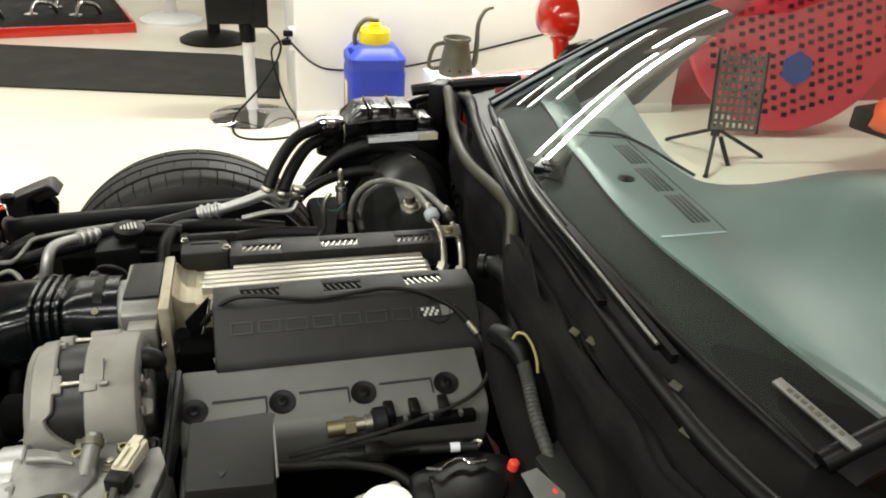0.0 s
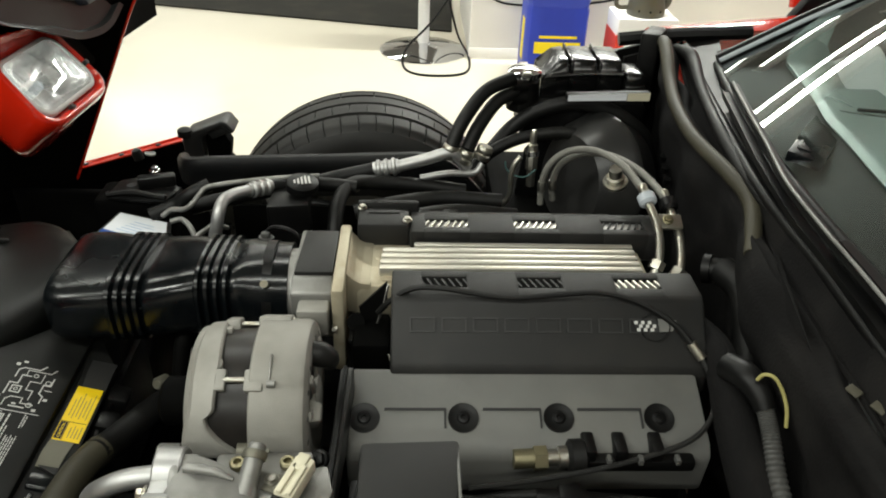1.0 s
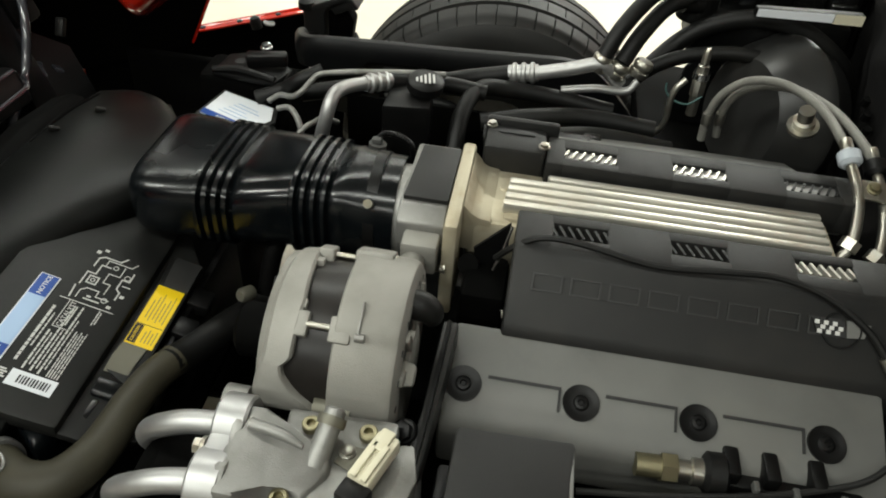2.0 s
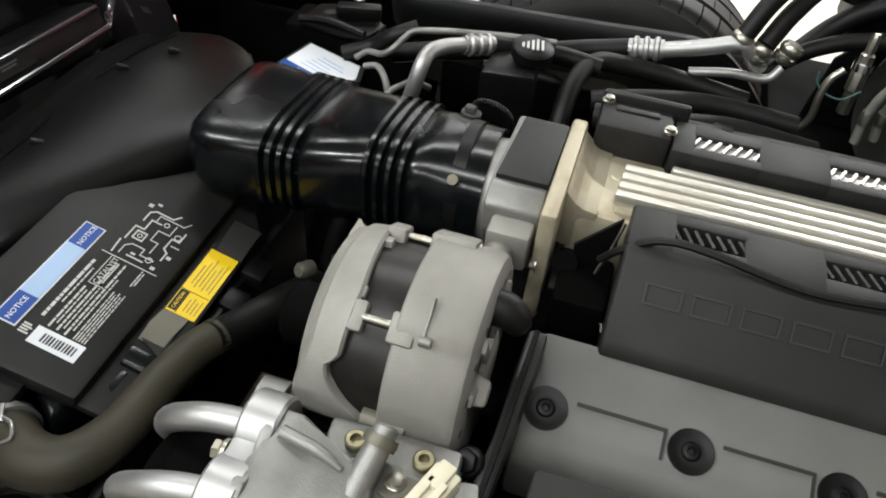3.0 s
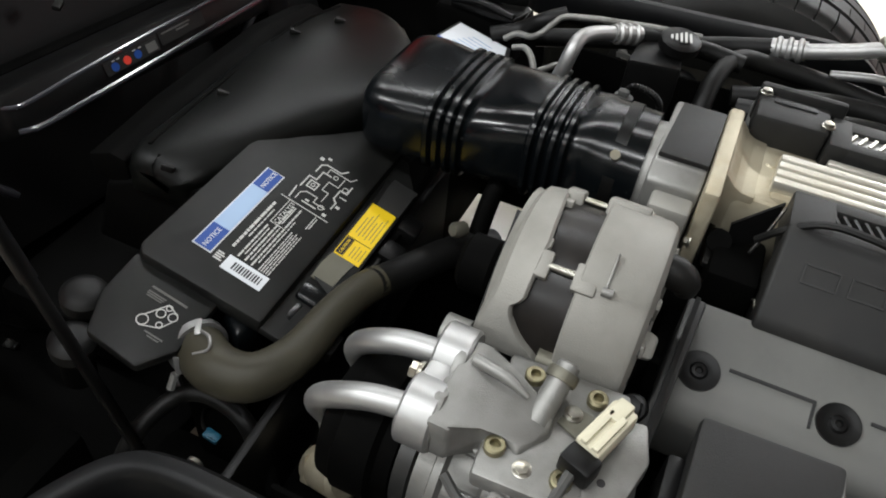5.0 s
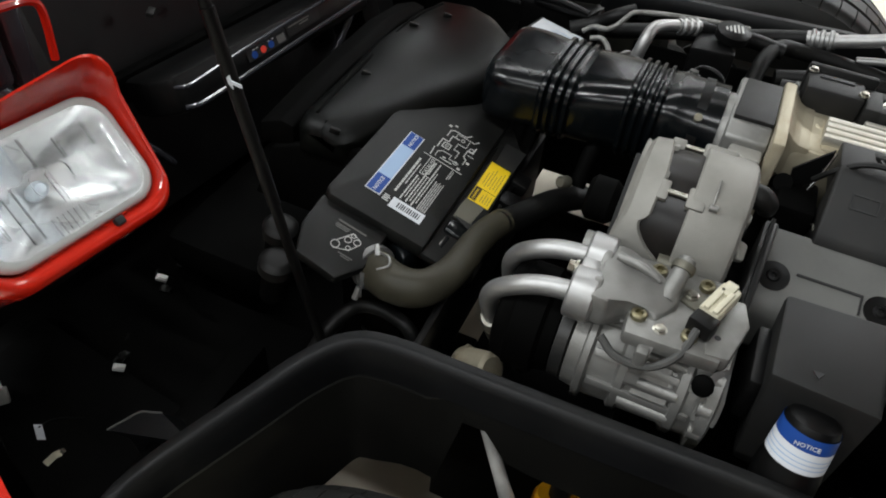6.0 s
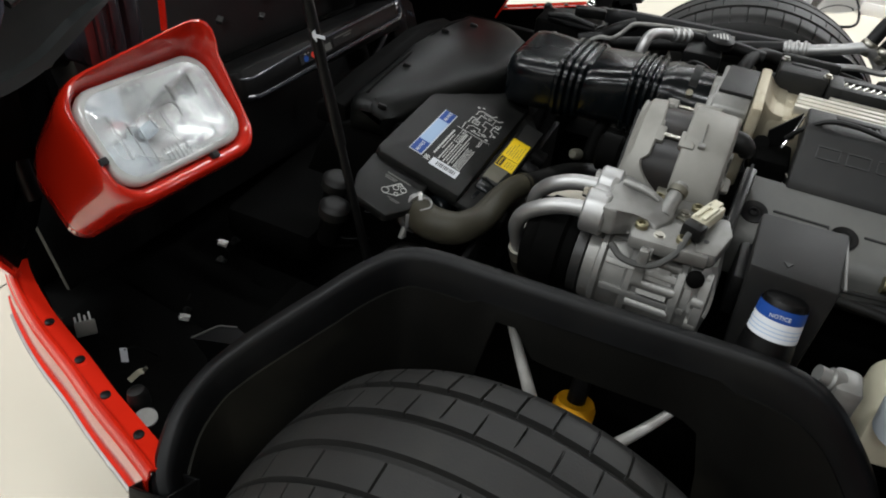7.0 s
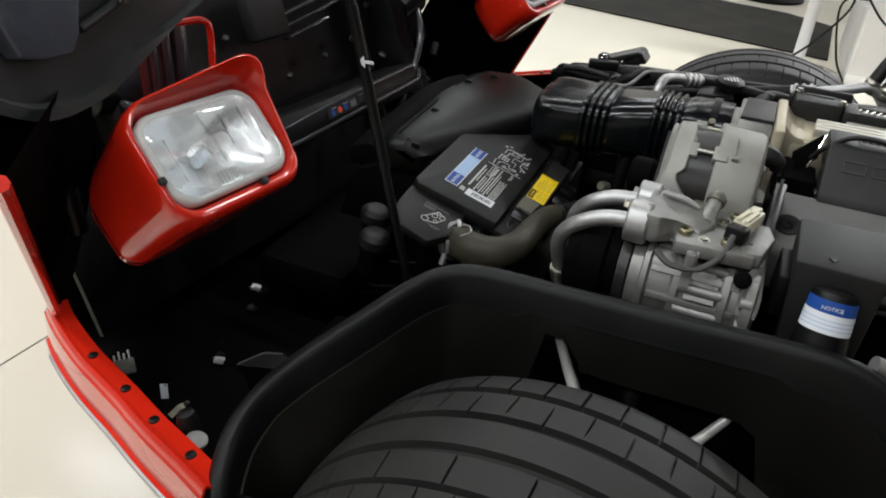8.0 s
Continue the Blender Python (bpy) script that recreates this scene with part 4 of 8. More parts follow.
    part("sensor", box((0.055, -0.150, 0.655), (0.100, -0.085, 0.715), 0.006), M_DARK, tb)
    for y, z in ((Y0 - 0.10, 0.716), (Y0 - 0.015, 0.765)):
        part("bolt", bolt((0.035, y, z - 0.01), (-1, 0, 0), 0.005, 0.006), M_STEEL, tb)
    mb = thing("coil_module", (0.085, 0.06, 0.74), "flat black module with two screws beside the throttle", "module")
    part("body", box((0.052, 0.030, 0.735), (0.122, 0.078, 0.772), 0.005), M_COVER, mb)
    part("recess", box((0.066, 0.060, 0.772), (0.108, 0.068, 0.7735), 0.0005), M_INK, mb)
    part("edge_bar", box((0.050, 0.078, 0.735), (0.135, 0.088, 0.779), 0.004), M_COVER, mb)
    for x, y in ((0.057, 0.074), (0.119, 0.042)):
        part("screw", bolt((x, y, 0.772), (0, 0, 1), 0.0052, 0.005), M_STEEL, mb)


intake()
block = thing("engine_block", (0.27, 0, 0.25), "dark engine block below the covers", "engine block")
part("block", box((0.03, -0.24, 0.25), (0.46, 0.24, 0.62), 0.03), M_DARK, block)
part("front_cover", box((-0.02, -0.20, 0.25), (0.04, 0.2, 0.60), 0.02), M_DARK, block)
pul = thing("crank_pulley", (-0.10, -0.02, 0.35), "black crank pulley and belt", "pulley")
part("pulley", lathe([(0, 0.09), (0.03, 0.09), (0.03, 0.03)], (-0.10, -0.02, 0.42), (1, 0, 0), 36), M_DARK, pul)
part("belt", strip([(-0.09, -0.10, 0.42), (-0.09, -0.27, 0.60), (-0.09, -0.30, 0.69), (-0.09, -0.22, 0.77)], 0.024, 0.006, (0, 1, 0)), M_RUBBER, pul)


def alternator():
    cy, cz, R = -0.226, 0.702, 0.086
    t = thing("alternator", (-0.03, cy, 0.60), "dull grey cast aluminium alternator with a black stator band", "alternator")

    def spin(a):
        return pose(0, cy, cz, 90 - a, 0, 0)

    def ring(x, r, lo=-40.0, hi=320.0, n=72):
        return [(x, cy - r * math.cos(radians(lo + (hi - lo) * k / n)), cz + r * math.sin(radians(lo + (hi - lo) * k / n))) for k in range(n)]

    def stepped(x, r):
        # the crown of the drum stands a little proud of its flank
        out = []
        for k in range(96):
            a = -40 + 360 * k / 96
            s = max(0.0, min(1.0, (a - 53) / 3)) * max(0.0, min(1.0, (150 - a) / 6))
            q = r + 0.0035 * s
            out.append((x, cy - q * math.cos(radians(a)), cz + q * math.sin(radians(a))))
        return out
    part("rear_housing", loft([stepped(x, r) for x, r in ((-0.034, R - 0.012), (-0.034, R - 0.0015), (-0.0325, R), (0.014, R - 0.0015), (0.019, R - 0.004), (0.0225, R - 0.010), (0.0235, R - 0.020), (0.0215, 0.05), (0.018, 0.02))]), M_ALT, t, "grey rear drum", angle=30)
    part("stator", lathe([(-0.090, R - 0.016), (-0.088, R - 0.0085), (-0.066, R - 0.0075), (-0.052, R - 0.0065), (-0.030, R - 0.0065)], (0, cy, cz), (1, 0, 0), 72), M_STATOR, t, "dark varnished stator band")
    # front casting: an arc whose rear edge falls back low down, and a broad foot
    def rear_x(a):
        return float(np.interp(a, (4, 8, 14, 20, 27, 33, 36, 70, 110, 200), (-0.044, -0.046, -0.058, -0.066, -0.073, -0.074, -0.066, -0.064, -0.069, -0.069)))
    arc = []
    for k in range(61):
        a = 4 + 186 * k / 60
        cs, sn = math.cos(radians(a)), math.sin(radians(a))
        f = -0.0935 - 0.006 * max(0.0, min(1.0, (40 - a) / 35))
        d = 0.35 + 0.65 * max(0.0, min(1.0, (a - 5) / 40))
        arc.append([(x, cy - r * cs, cz + r * sn) for x, r in ((f - 0.001, R - 0.015 * d), (f + 0.0015, R - 0.008 * d), (f + 0.006, R - 0.002 * d), (rear_x(a) - 0.002, R), (rear_x(a), R - 0.002), (rear_x(a), R - 0.022), (f, R - 0.026))])
    part("front_housing", loft(arc), M_ALT, t, "grey front casting", angle=40)
    part("front_face", lathe([(-0.098, 0.03), (-0.0975, 0.055), (-0.096, R - 0.006), (-0.086, R - 0.010)], (0, cy, cz), (1, 0, 0), 48), M_ALT, t)
    for a in (58, 122):
        part("front_lug", moved(box((-0.072, -0.0110, R - 0.018), (-0.057, 0.0110, R + (0.003 if a > 100 else -0.0005)), 0.0022), spin(a)), M_ALT, t)
        part("through_bolt", moved(lathe([(-0.060, 0.0030), (-0.032, 0.0030)], (0, 0, R - 0.0035), (1, 0, 0), 10), spin(a)), M_STEEL, t)
    for a in (70, 108):
        part("castellation", moved(box((-0.070, -0.0045, R - 0.02), (-0.0625, 0.0045, R - 0.0022), 0.001), spin(a)), M_ALT, t)
    part("rear_lug", moved(box((-0.038, -0.014, R - 0.020), (-0.003, 0.013, R + 0.0062), 0.003), spin(124)), M_ALT, t)
    part("rear_lug", moved(box((-0.0385, -0.011, R - 0.020), (-0.020, 0.011, R + 0.0022), 0.002), spin(57)), M_ALT, t)
    part("lug_bolt", bolt(spin(124) @ Vector((-0.003, 0, R - 0.001)), (1, 0, 0), 0.0042, 0.006), M_STEEL, t)
    part("case_stud", moved(join(lathe([(-0.004, 0.0036), (0.004, 0.0036)], (-0.012, 0, R + 0.0022), (1, 0, 0), 10), box((-0.0145, 0.0, R), (-0.0125, 0.030, R + 0.0046), 0.0008)), spin(54.5)), M_CAST, t)
    part("bush", lathe([(-0.014, 0.0125), (0.018, 0.0125)], (-0.031, cy - 0.078, cz + 0.006), (1, 0, 0), 18), M_TIN, t, "worn steel bush")
    part("bush_sleeve", lathe([(-0.02, 0.016), (0.0, 0.016)], (-0.100, cy - 0.086, cz + 0.004), (1, 0, 0), 18), M_CAST, t)
    for k in range(11):
        part("rear_hole", moved(lathe([(-0.003, 0.0030), (0.0006, 0.0030)], (0.0228, 0, R - 0.0135), (1, 0, 0), 8), spin(-30 + 20 * k)), M_INK, t)
    for a in (30, 62, 94, 126):
        part("spoke", moved(box((0.0185, -0.005, 0.035), (0.0265, 0.005, R - 0.017), 0.002), spin(a)), M_ALT, t)
        part("vent", moved(box((0.0208, 0.010, 0.040), (0.0226, 0.026, R - 0.022), 0.0006), spin(a + 4)), M_INK, t)
    part("hub", lathe([(0.018, 0.030), (0.025, 0.028), (0.027, 0.020)], (0, cy, cz), (1, 0, 0), 28), M_ALT, t)
    part("regulator", loft([[(0.020, cy - 0.056, cz + 0.024), (0.020, cy - 0.034, cz + 0.036), (0.020, cy - 0.028, cz + 0.024), (0.020, cy - 0.048, cz + 0.012)], [(0.034, cy - 0.053, cz + 0.023), (0.034, cy - 0.036, cz + 0.032), (0.034, cy - 0.031, cz + 0.023), (0.034, cy - 0.046, cz + 0.014)]], r=0.003), M_ALT, t)
    part("terminal_boot", sweep([(0.016, cy + 0.004, cz + 0.064), (0.030, cy + 0.004, cz + 0.062), (0.038, cy + 0.004, cz + 0.056), (0.040, cy + 0.004, cz + 0.047)], [0.0135, 0.0135, 0.012, 0.008], 16), M_RUBBER, t, "black rubber terminal boot")
    part("rear_cap", lathe([(0.018, 0.014), (0.032, 0.013), (0.034, 0.008)], (0, cy - 0.064, cz - 0.036), (1, -0.2, 0), 14), M_BLACK, t)
    part("pulley", lathe([(-0.140, 0.020), (-0.135, 0.026), (-0.112, 0.026), (-0.10, 0.016)], (0, cy, cz), (1, 0, 0), 32), M_DARK, t)
    part("plug_wire", sweep([(0.020, cy - 0.07, cz - 0.045), (0.030, cy - 0.085, cz - 0.010), (0.028, cy - 0.105, cz + 0.012), (0.018, cy - 0.118, cz + 0.026)], 0.0022, 6), mat("green_wire", (0.01, 0.07, 0.05), 0.5), t, "thin green wire")
    part("rear_brace", loft([[(0.036, cy - 0.125, cz - 0.012), (0.052, cy - 0.125, cz - 0.012), (0.052, cy - 0.110, cz - 0.040), (0.036, cy - 0.110, cz - 0.040)], [(0.044, cy - 0.060, cz + 0.004), (0.056, cy - 0.060, cz + 0.004), (0.056, cy - 0.050, cz - 0.040), (0.044, cy - 0.050, cz - 0.040)], [(0.047, cy + 0.030, cz + 0.022), (0.062, cy + 0.030, cz + 0.022), (0.062, cy + 0.030, cz - 0.040), (0.047, cy + 0.030, cz - 0.040)]], r=0.003), M_BOOSTER, t, "dusty grey support brace")
    part("brace_rib", strip([(0.047, cy - 0.112, cz + 0.001), (0.050, cy - 0.055, cz + 0.009), (0.0535, cy + 0.024, cz + 0.026)], 0.004, 0.008, (0, 0.2, 1)), M_BLACK, t)
    part("brace_bolt", join(bolt((0.034, cy - 0.080, cz - 0.004), (-0.3, -0.5, 0.8), 0.009, 0.012), lathe([(0, 0.013), (0.012, 0.013)], (0.034, cy - 0.105, cz - 0.02), (0, -0.6, 0.8), 18)), M_BLACK, t)
    return t


alternator()


def compressor():
    cy, cz = -0.372, 0.640
    t = thing("ac_compressor", (-0.03, cy, 0.56), "cast aluminium air conditioning compressor with a connector", "compressor")
    part("body", lathe([(-0.098, 0.03), (-0.095, 0.052), (-0.082, 0.054), (-0.080, 0.062), (-0.074, 0.062), (-0.071, 0.056), (-0.046, 0.055), (-0.043, 0.060), (-0.036, 0.060), (-0.033, 0.057), (0.008, 0.056), (0.012, 0.062), (0.020, 0.062), (0.023, 0.058), (0.034, 0.058), (0.038, 0.067), (0.048, 0.067), (0.051, 0.060), (0.056, 0.03)], (0, cy, cz), (1, 0, 0), 44), M_CAST, t)
    part("neck", lathe([(-0.112, 0.040), (-0.110, 0.050), (-0.098, 0.051), (-0.096, 0.046)], (0, cy, cz), (1, 0, 0), 40), M_BOOSTER, t, "dull dark neck")
    part("clutch", lathe([(-0.176, 0.02), (-0.175, 0.045), (-0.172, 0.052), (-0.160, 0.055), (-0.157, 0.058), (-0.128, 0.058), (-0.124, 0.052), (-0.112, 0.050), (-0.108, 0.03)], (0, cy, cz), (1, 0, 0), 40), M_DARK, t, "black clutch pulley")
    for a in (38, 66, 94):
        part("case_bolt", join(moved(lathe([(-0.036, 0.0065), (0.014, 0.0065)], (0, 0, 0.0575), (1, 0, 0), 12), pose(0, cy, cz, a, 0, 0)), moved(lathe([(0.034, 0.0085), (0.046, 0.0085)], (0, 0, 0.060), (1, 0, 0), 12), pose(0, cy, cz, a, 0, 0))), M_CAST, t)
    part("case_pad", moved(box((-0.030, -0.016, 0.050), (0.004, 0.016, 0.0595), 0.003), pose(0, cy, cz, 58, 0, 0)), M_CAST, t)
    part("mount_ear", loft([[(0.030, cy - 0.050, cz + 0.034), (0.056, cy - 0.050, cz + 0.034), (0.056, cy - 0.062, cz + 0.010), (0.030, cy - 0.062, cz + 0.010)], [(0.034, cy - 0.044, 0.705), (0.050, cy - 0.030, 0.705), (0.050, cy - 0.034, 0.690), (0.034, cy - 0.052, 0.690)]], r=0.003), M_CAST, t, "sloping mounting ear")
    part("ear_plug", lathe([(0, 0.010), (0.006, 0.010), (0.008, 0.007)], (0.030, cy - 0.052, 0.692), (-0.1, -0.8, 0.5), 18), M_DARK, t, "dark rubber plug")
    part("strap", strip([(-0.028, cy - 0.046, 0.713), (-0.029, cy - 0.054, 0.700), (-0.030, cy - 0.058, 0.678), (-0.030, cy - 0.060, 0.668)], 0.012, 0.003, (0, -1, 0.2)), M_CAST, t, "thin metal strap")
    part("nameplate", moved(box((-0.022, -0.022, -0.0005), (0.012, 0.006, 0.0006)), plane_frame((-0.005, cy - 0.048, cz + 0.032), (1, 0, 0), (0, 0.55, 0.83))), M_CAST, t, "blank nameplate")
    ribs = [moved(box((-0.07, -0.004, 0.055), (0.03, 0.004, 0.0605), 0.001), pose(0, cy, cz, a, 0, 0)) for a in (20, 52, 84)]
    part("side_ribs", join(*ribs), M_CAST, t)
    top = thing("compressor_manifold", (-0.03, cy, 0.70), "cast aluminium refrigerant manifold block with bolts", "manifold block")
    part("plate", prism([(-0.062, -0.315), (0.030, -0.312), (0.036, -0.418), (-0.052, -0.422)], "z", 0.702, 0.7195, 0.004), M_CAST, top)
    wedge = [(-0.090, -0.332), (-0.072, -0.332), (-0.052, -0.342), (-0.032, -0.352), (-0.016, -0.358), (-0.014, -0.374), (-0.022, -0.386), (-0.029, -0.399), (-0.042, -0.392), (-0.058, -0.396), (-0.074, -0.414), (-0.090, -0.414)]
    heights = [0.742, 0.742, 0.740, 0.738, 0.732, 0.727, 0.724, 0.722, 0.728, 0.730, 0.738, 0.738]
    part("wedge", bevel(loft([[(x, y, 0.705) for x, y in wedge], [(x + 0.002, y, 0.715) for x, y in wedge], [(x, y + (0.003 if y < -0.37 else -0.003), z) for (x, y), z in zip(wedge, heights)]]), 0.003, 2), M_CAST, top, "ramped casting behind the pipe flange")
    part("flange", prism([(-0.324, 0.722), (-0.330, 0.738), (-0.342, 0.746), (-0.356, 0.743), (-0.367, 0.736), (-0.379, 0.738), (-0.392, 0.743), (-0.406, 0.737), (-0.416, 0.722), (-0.416, 0.706), (-0.404, 0.694), (-0.33, 0.698)], "x", -0.094, -0.084, 0.003), M_CAST, top)
    part("ramp_edge", sweep([(-0.080, -0.352, 0.7415), (-0.055, -0.356, 0.741), (-0.036, -0.361, 0.736)], [0.005, 0.0045, 0.002], 10), M_CAST, top)
    port = part("port", lathe([(0, 0.0105), (0.012, 0.0095), (0.046, 0.0085), (0.048, 0.0065)], (-0.026, -0.368, 0.722), (0.14, 0.74, 0.42), 18), M_CAST, top, "capped service port")
    part("port_ring", lathe([(0.033, 0.0112), (0.037, 0.0118), (0.041, 0.0112)], (-0.026, -0.368, 0.722), (0.14, 0.74, 0.42), 20), M_TIN, port, "dark ring")
    part("screw_plate", prism([(-0.013, -0.360), (-0.007, -0.343), (0.010, -0.344), (0.010, -0.352), (0.006, -0.368)], "z", 0.7195, 0.7225, 0.001), M_TIN, top, "thin dull plate")
    part("mount_boss", lathe([(0, 0.014), (0.012, 0.013), (0.014, 0.010)], (-0.040, -0.329, 0.703), (0, 0, 1), 20), M_CAST, top)
    for x, y in ((-0.039, -0.331), (0.008, -0.330), (-0.044, -0.398), (0.004, -0.402)):
        part("bolt", join(lathe([(-0.02, 0.0092), (0.0, 0.0092)], (x, y, 0.7185), (0, 0, 1), 20), lathe([(0, 0.0076), (0.006, 0.0076), (0.007, 0.0065), (0.007, 0.0038), (0.003, 0.0034)], (x, y, 0.7185), (0, 0, 1), 24)), M_BRASS, top, "olive socket-head bolt")
    part("pin", bolt((-0.022, -0.404, 0.7185), (0, 0, 1), 0.0055, 0.004), M_STEEL, top)
    part("small_bolt", bolt((-0.004, -0.350, 0.7225), (0, 0, 1), 0.0055, 0.004), M_STEEL, top)
    part("bracket_arm", prism([(0.020, -0.415), (0.016, -0.395), (0.034, -0.334), (0.046, -0.332), (0.054, -0.362), (0.042, -0.412)], "z", 0.704, 0.7215, 0.003), M_CAST, top)
    part("bracket_hole", lathe([(0, 0.003), (0.0006, 0.003)], (0.028, -0.391, 0.7213), (0, 0, 1), 12), M_INK, top)
    con = thing("connector", (0.02, -0.36, 0.72), "cream plastic electrical connector", "connector")
    part("body", join(obox((0.020, -0.362, 0.735), (0.020, 0.046, 0.016), 0.003, (0, 0, -20)), obox((0.024, -0.348, 0.741), (0.012, 0.02, 0.010), 0.002, (0, 0, -20)), obox((0.014, -0.366, 0.744), (0.005, 0.034, 0.004), 0.001, (0, 0, -20)), obox((0.0225, -0.369, 0.744), (0.005, 0.034, 0.004), 0.001, (0, 0, -20))), M_CREAM, con)
    part("plug", obox((0.011, -0.391, 0.731), (0.024, 0.018, 0.018), 0.003, (0, 0, -20)), M_BLACK, con, "black plug end")
    part("lead", sweep([(0.008, -0.398, 0.73), (0.0, -0.42, 0.712), (-0.02, -0.43, 0.695), (-0.05, -0.43, 0.692), (-0.07, -0.42, 0.70)], 0.004, 8), M_WIRE, con, "grey sleeved wire")
    part("wire_clip", obox((-0.03, -0.428, 0.698), (0.012, 0.012, 0.03), 0.003), M_CAST, con)
    # two refrigerant pipes
    fb = thing("pipe_fitting", (-0.10, -0.366, 0.70), "twin aluminium pipe fitting on the manifold", "fitting")
    part("collar", join(lathe([(-0.012, 0.024), (-0.010, 0.026), (0.012, 0.026), (0.014, 0.024)], (-0.098, -0.342, 0.720), (1, 0, 0), 24), lathe([(-0.012, 0.024), (-0.010, 0.026), (0.012, 0.026), (0.014, 0.024)], (-0.100, -0.392, 0.716), (1, 0, 0), 24), box((-0.110, -0.385, 0.700), (-0.088, -0.348, 0.736), 0.004)), M_ALU, fb)
    part("nut", bolt((-0.112, -0.367, 0.722), (-1, 0, 0), 0.007, 0.01), M_STEEL, fb)
    for pts in ([(-0.10, -0.342, 0.720), (-0.135, -0.344, 0.717), (-0.158, -0.345, 0.708), (-0.176, -0.342, 0.692), (-0.186, -0.335, 0.668), (-0.187, -0.320, 0.630), (-0.186, -0.304, 0.596)], [(-0.10, -0.392, 0.716), (-0.135, -0.396, 0.713), (-0.160, -0.398, 0.703), (-0.180, -0.396, 0.686), (-0.190, -0.389, 0.662), (-0.189, -0.378, 0.632), (-0.185, -0.367, 0.604)]):
        a, b = Vector(pts[-2]), Vector(pts[-1])
        p = thing("refrigerant_pipe", tuple(b), "bent aluminium refrigerant pipe", "pipe", "refrigerant pipes")
        part("pipe", sweep(pts, 0.0101, 16), M_ALU, p)
        part("collar", lathe([(-0.012, 0.0135), (-0.010, 0.015), (-0.004, 0.015), (-0.002, 0.013), (0.002, 0.015), (0.008, 0.015), (0.010, 0.013)], b, b - a, 18), M_STEEL, p)
        part("lower_hose", sweep([b, b + (b - a) * 1.2, b + (b - a) * 2.2 + Vector((0.03, 0, -0.02))], 0.014, 12), M_RUBBER, p)
    return t


compressor()


def module_box():
    t = thing("relay_box", (0.12, -0.37, 0.62), "square matt black plastic box lid beside the compressor", "electrical box")
    top = [(0.076, -0.317, 0.737), (0.172, -0.315, 0.739), (0.167, -0.424, 0.731), (0.075, -0.416, 0.729)]
    bm = loft([[(x + (0.01 if x < 0.12 else -0.004), y, 0.60) for x, y, z in top], [(x, y, z) for x, y, z in top]])
    bmesh.ops.recalc_face_normals(bm, faces=bm.faces)
    part("lid", bevel(bm, 0.005), M_COVER, t)
    part("arrow_mark", prism([(0.108, -0.398), (0.118, -0.398), (0.113, -0.406)], "z", 0.7300, 0.7325), M_INK, t)
    part("side_tab", box((0.066, -0.405, 0.645), (0.080, -0.33, 0.70), 0.004), M_BLACK, t)
    # Grey strip painted in as the highlight on the lid's edge.
    part("edge_highlight", obox((0.1695, -0.37, 0.7345), (0.003, 0.10, 0.003), 0.001), M_VALVE, t)
    c = thing("notice_canister", (0.122, -0.452, 0.62), "round black canister with a blue and white notice band", "canister")
    ax = Vector((0.02, 0.32, 0.947)).normalized()
    o = Vector((0.1215, -0.437, 0.684)) - ax * 0.060
    part("body", lathe([(-0.03, 0.010), (-0.02, 0.020), (0.0, 0.0262), (0.020, 0.0285), (0.036, 0.0275), (0.045, 0.0258), (0.066, 0.0248), (0.080, 0.0240), (0.0865, 0.0215), (0.0895, 0.016), (0.0905, 0.004)], o, ax, 40), M_BLACK, c)
    white = part("white_band", lathe([(0.045, 0.0263), (0.0665, 0.0253)], o, ax, 44, False), M_WHITELBL, c, "white notice band")
    blue = part("blue_band", lathe([(0.0665, 0.0253), (0.0805, 0.0246)], o, ax, 44, False), M_BLUELBL, c, "blue notice band")
    face = Vector((-0.08, -0.947, 0.32)).normalized()
    cap_m = plane_frame(o + ax * 0.0705 + face * 0.0252 - Vector((0.0115, 0, 0)), (1, 0.02, 0), ax)
    part("notice_word", letters("NOTICE", 0.0060, cap_m, 0.0006), M_WHITELBL, blue)
    for k in range(3):
        part("print_line", lathe([(0.050 + 0.0045 * k, 0.02625 - 0.00020 * k), (0.0510 + 0.0045 * k, 0.0262 - 0.00020 * k)], o, ax, 44, False), M_PALEBLUE, white)
    w = thing("washer_tank", (0.22, -0.46, 0.58), "small milky tank with a metal clamp", "tank")
    part("tank", lathe([(0, 0.032), (0.05, 0.036), (0.075, 0.034), (0.085, 0.024)], (0.282, -0.445, 0.60), (0, 0, 1), 28), M_CLEARTANK, w)
    part("cap", lathe([(0.085, 0.028), (0.10, 0.028), (0.103, 0.02)], (0.282, -0.445, 0.60), (0, 0, 1), 28), M_CARD, w)
    part("valve", join(box((0.190, -0.480, 0.61), (0.220, -0.440, 0.66), 0.008), lathe([(0, 0.013), (0.012, 0.013), (0.014, 0.010), (0.026, 0.010)], (0.198, -0.46, 0.650), (-1, -0.2, 0.3), 16)), M_CAST, w)


module_box()

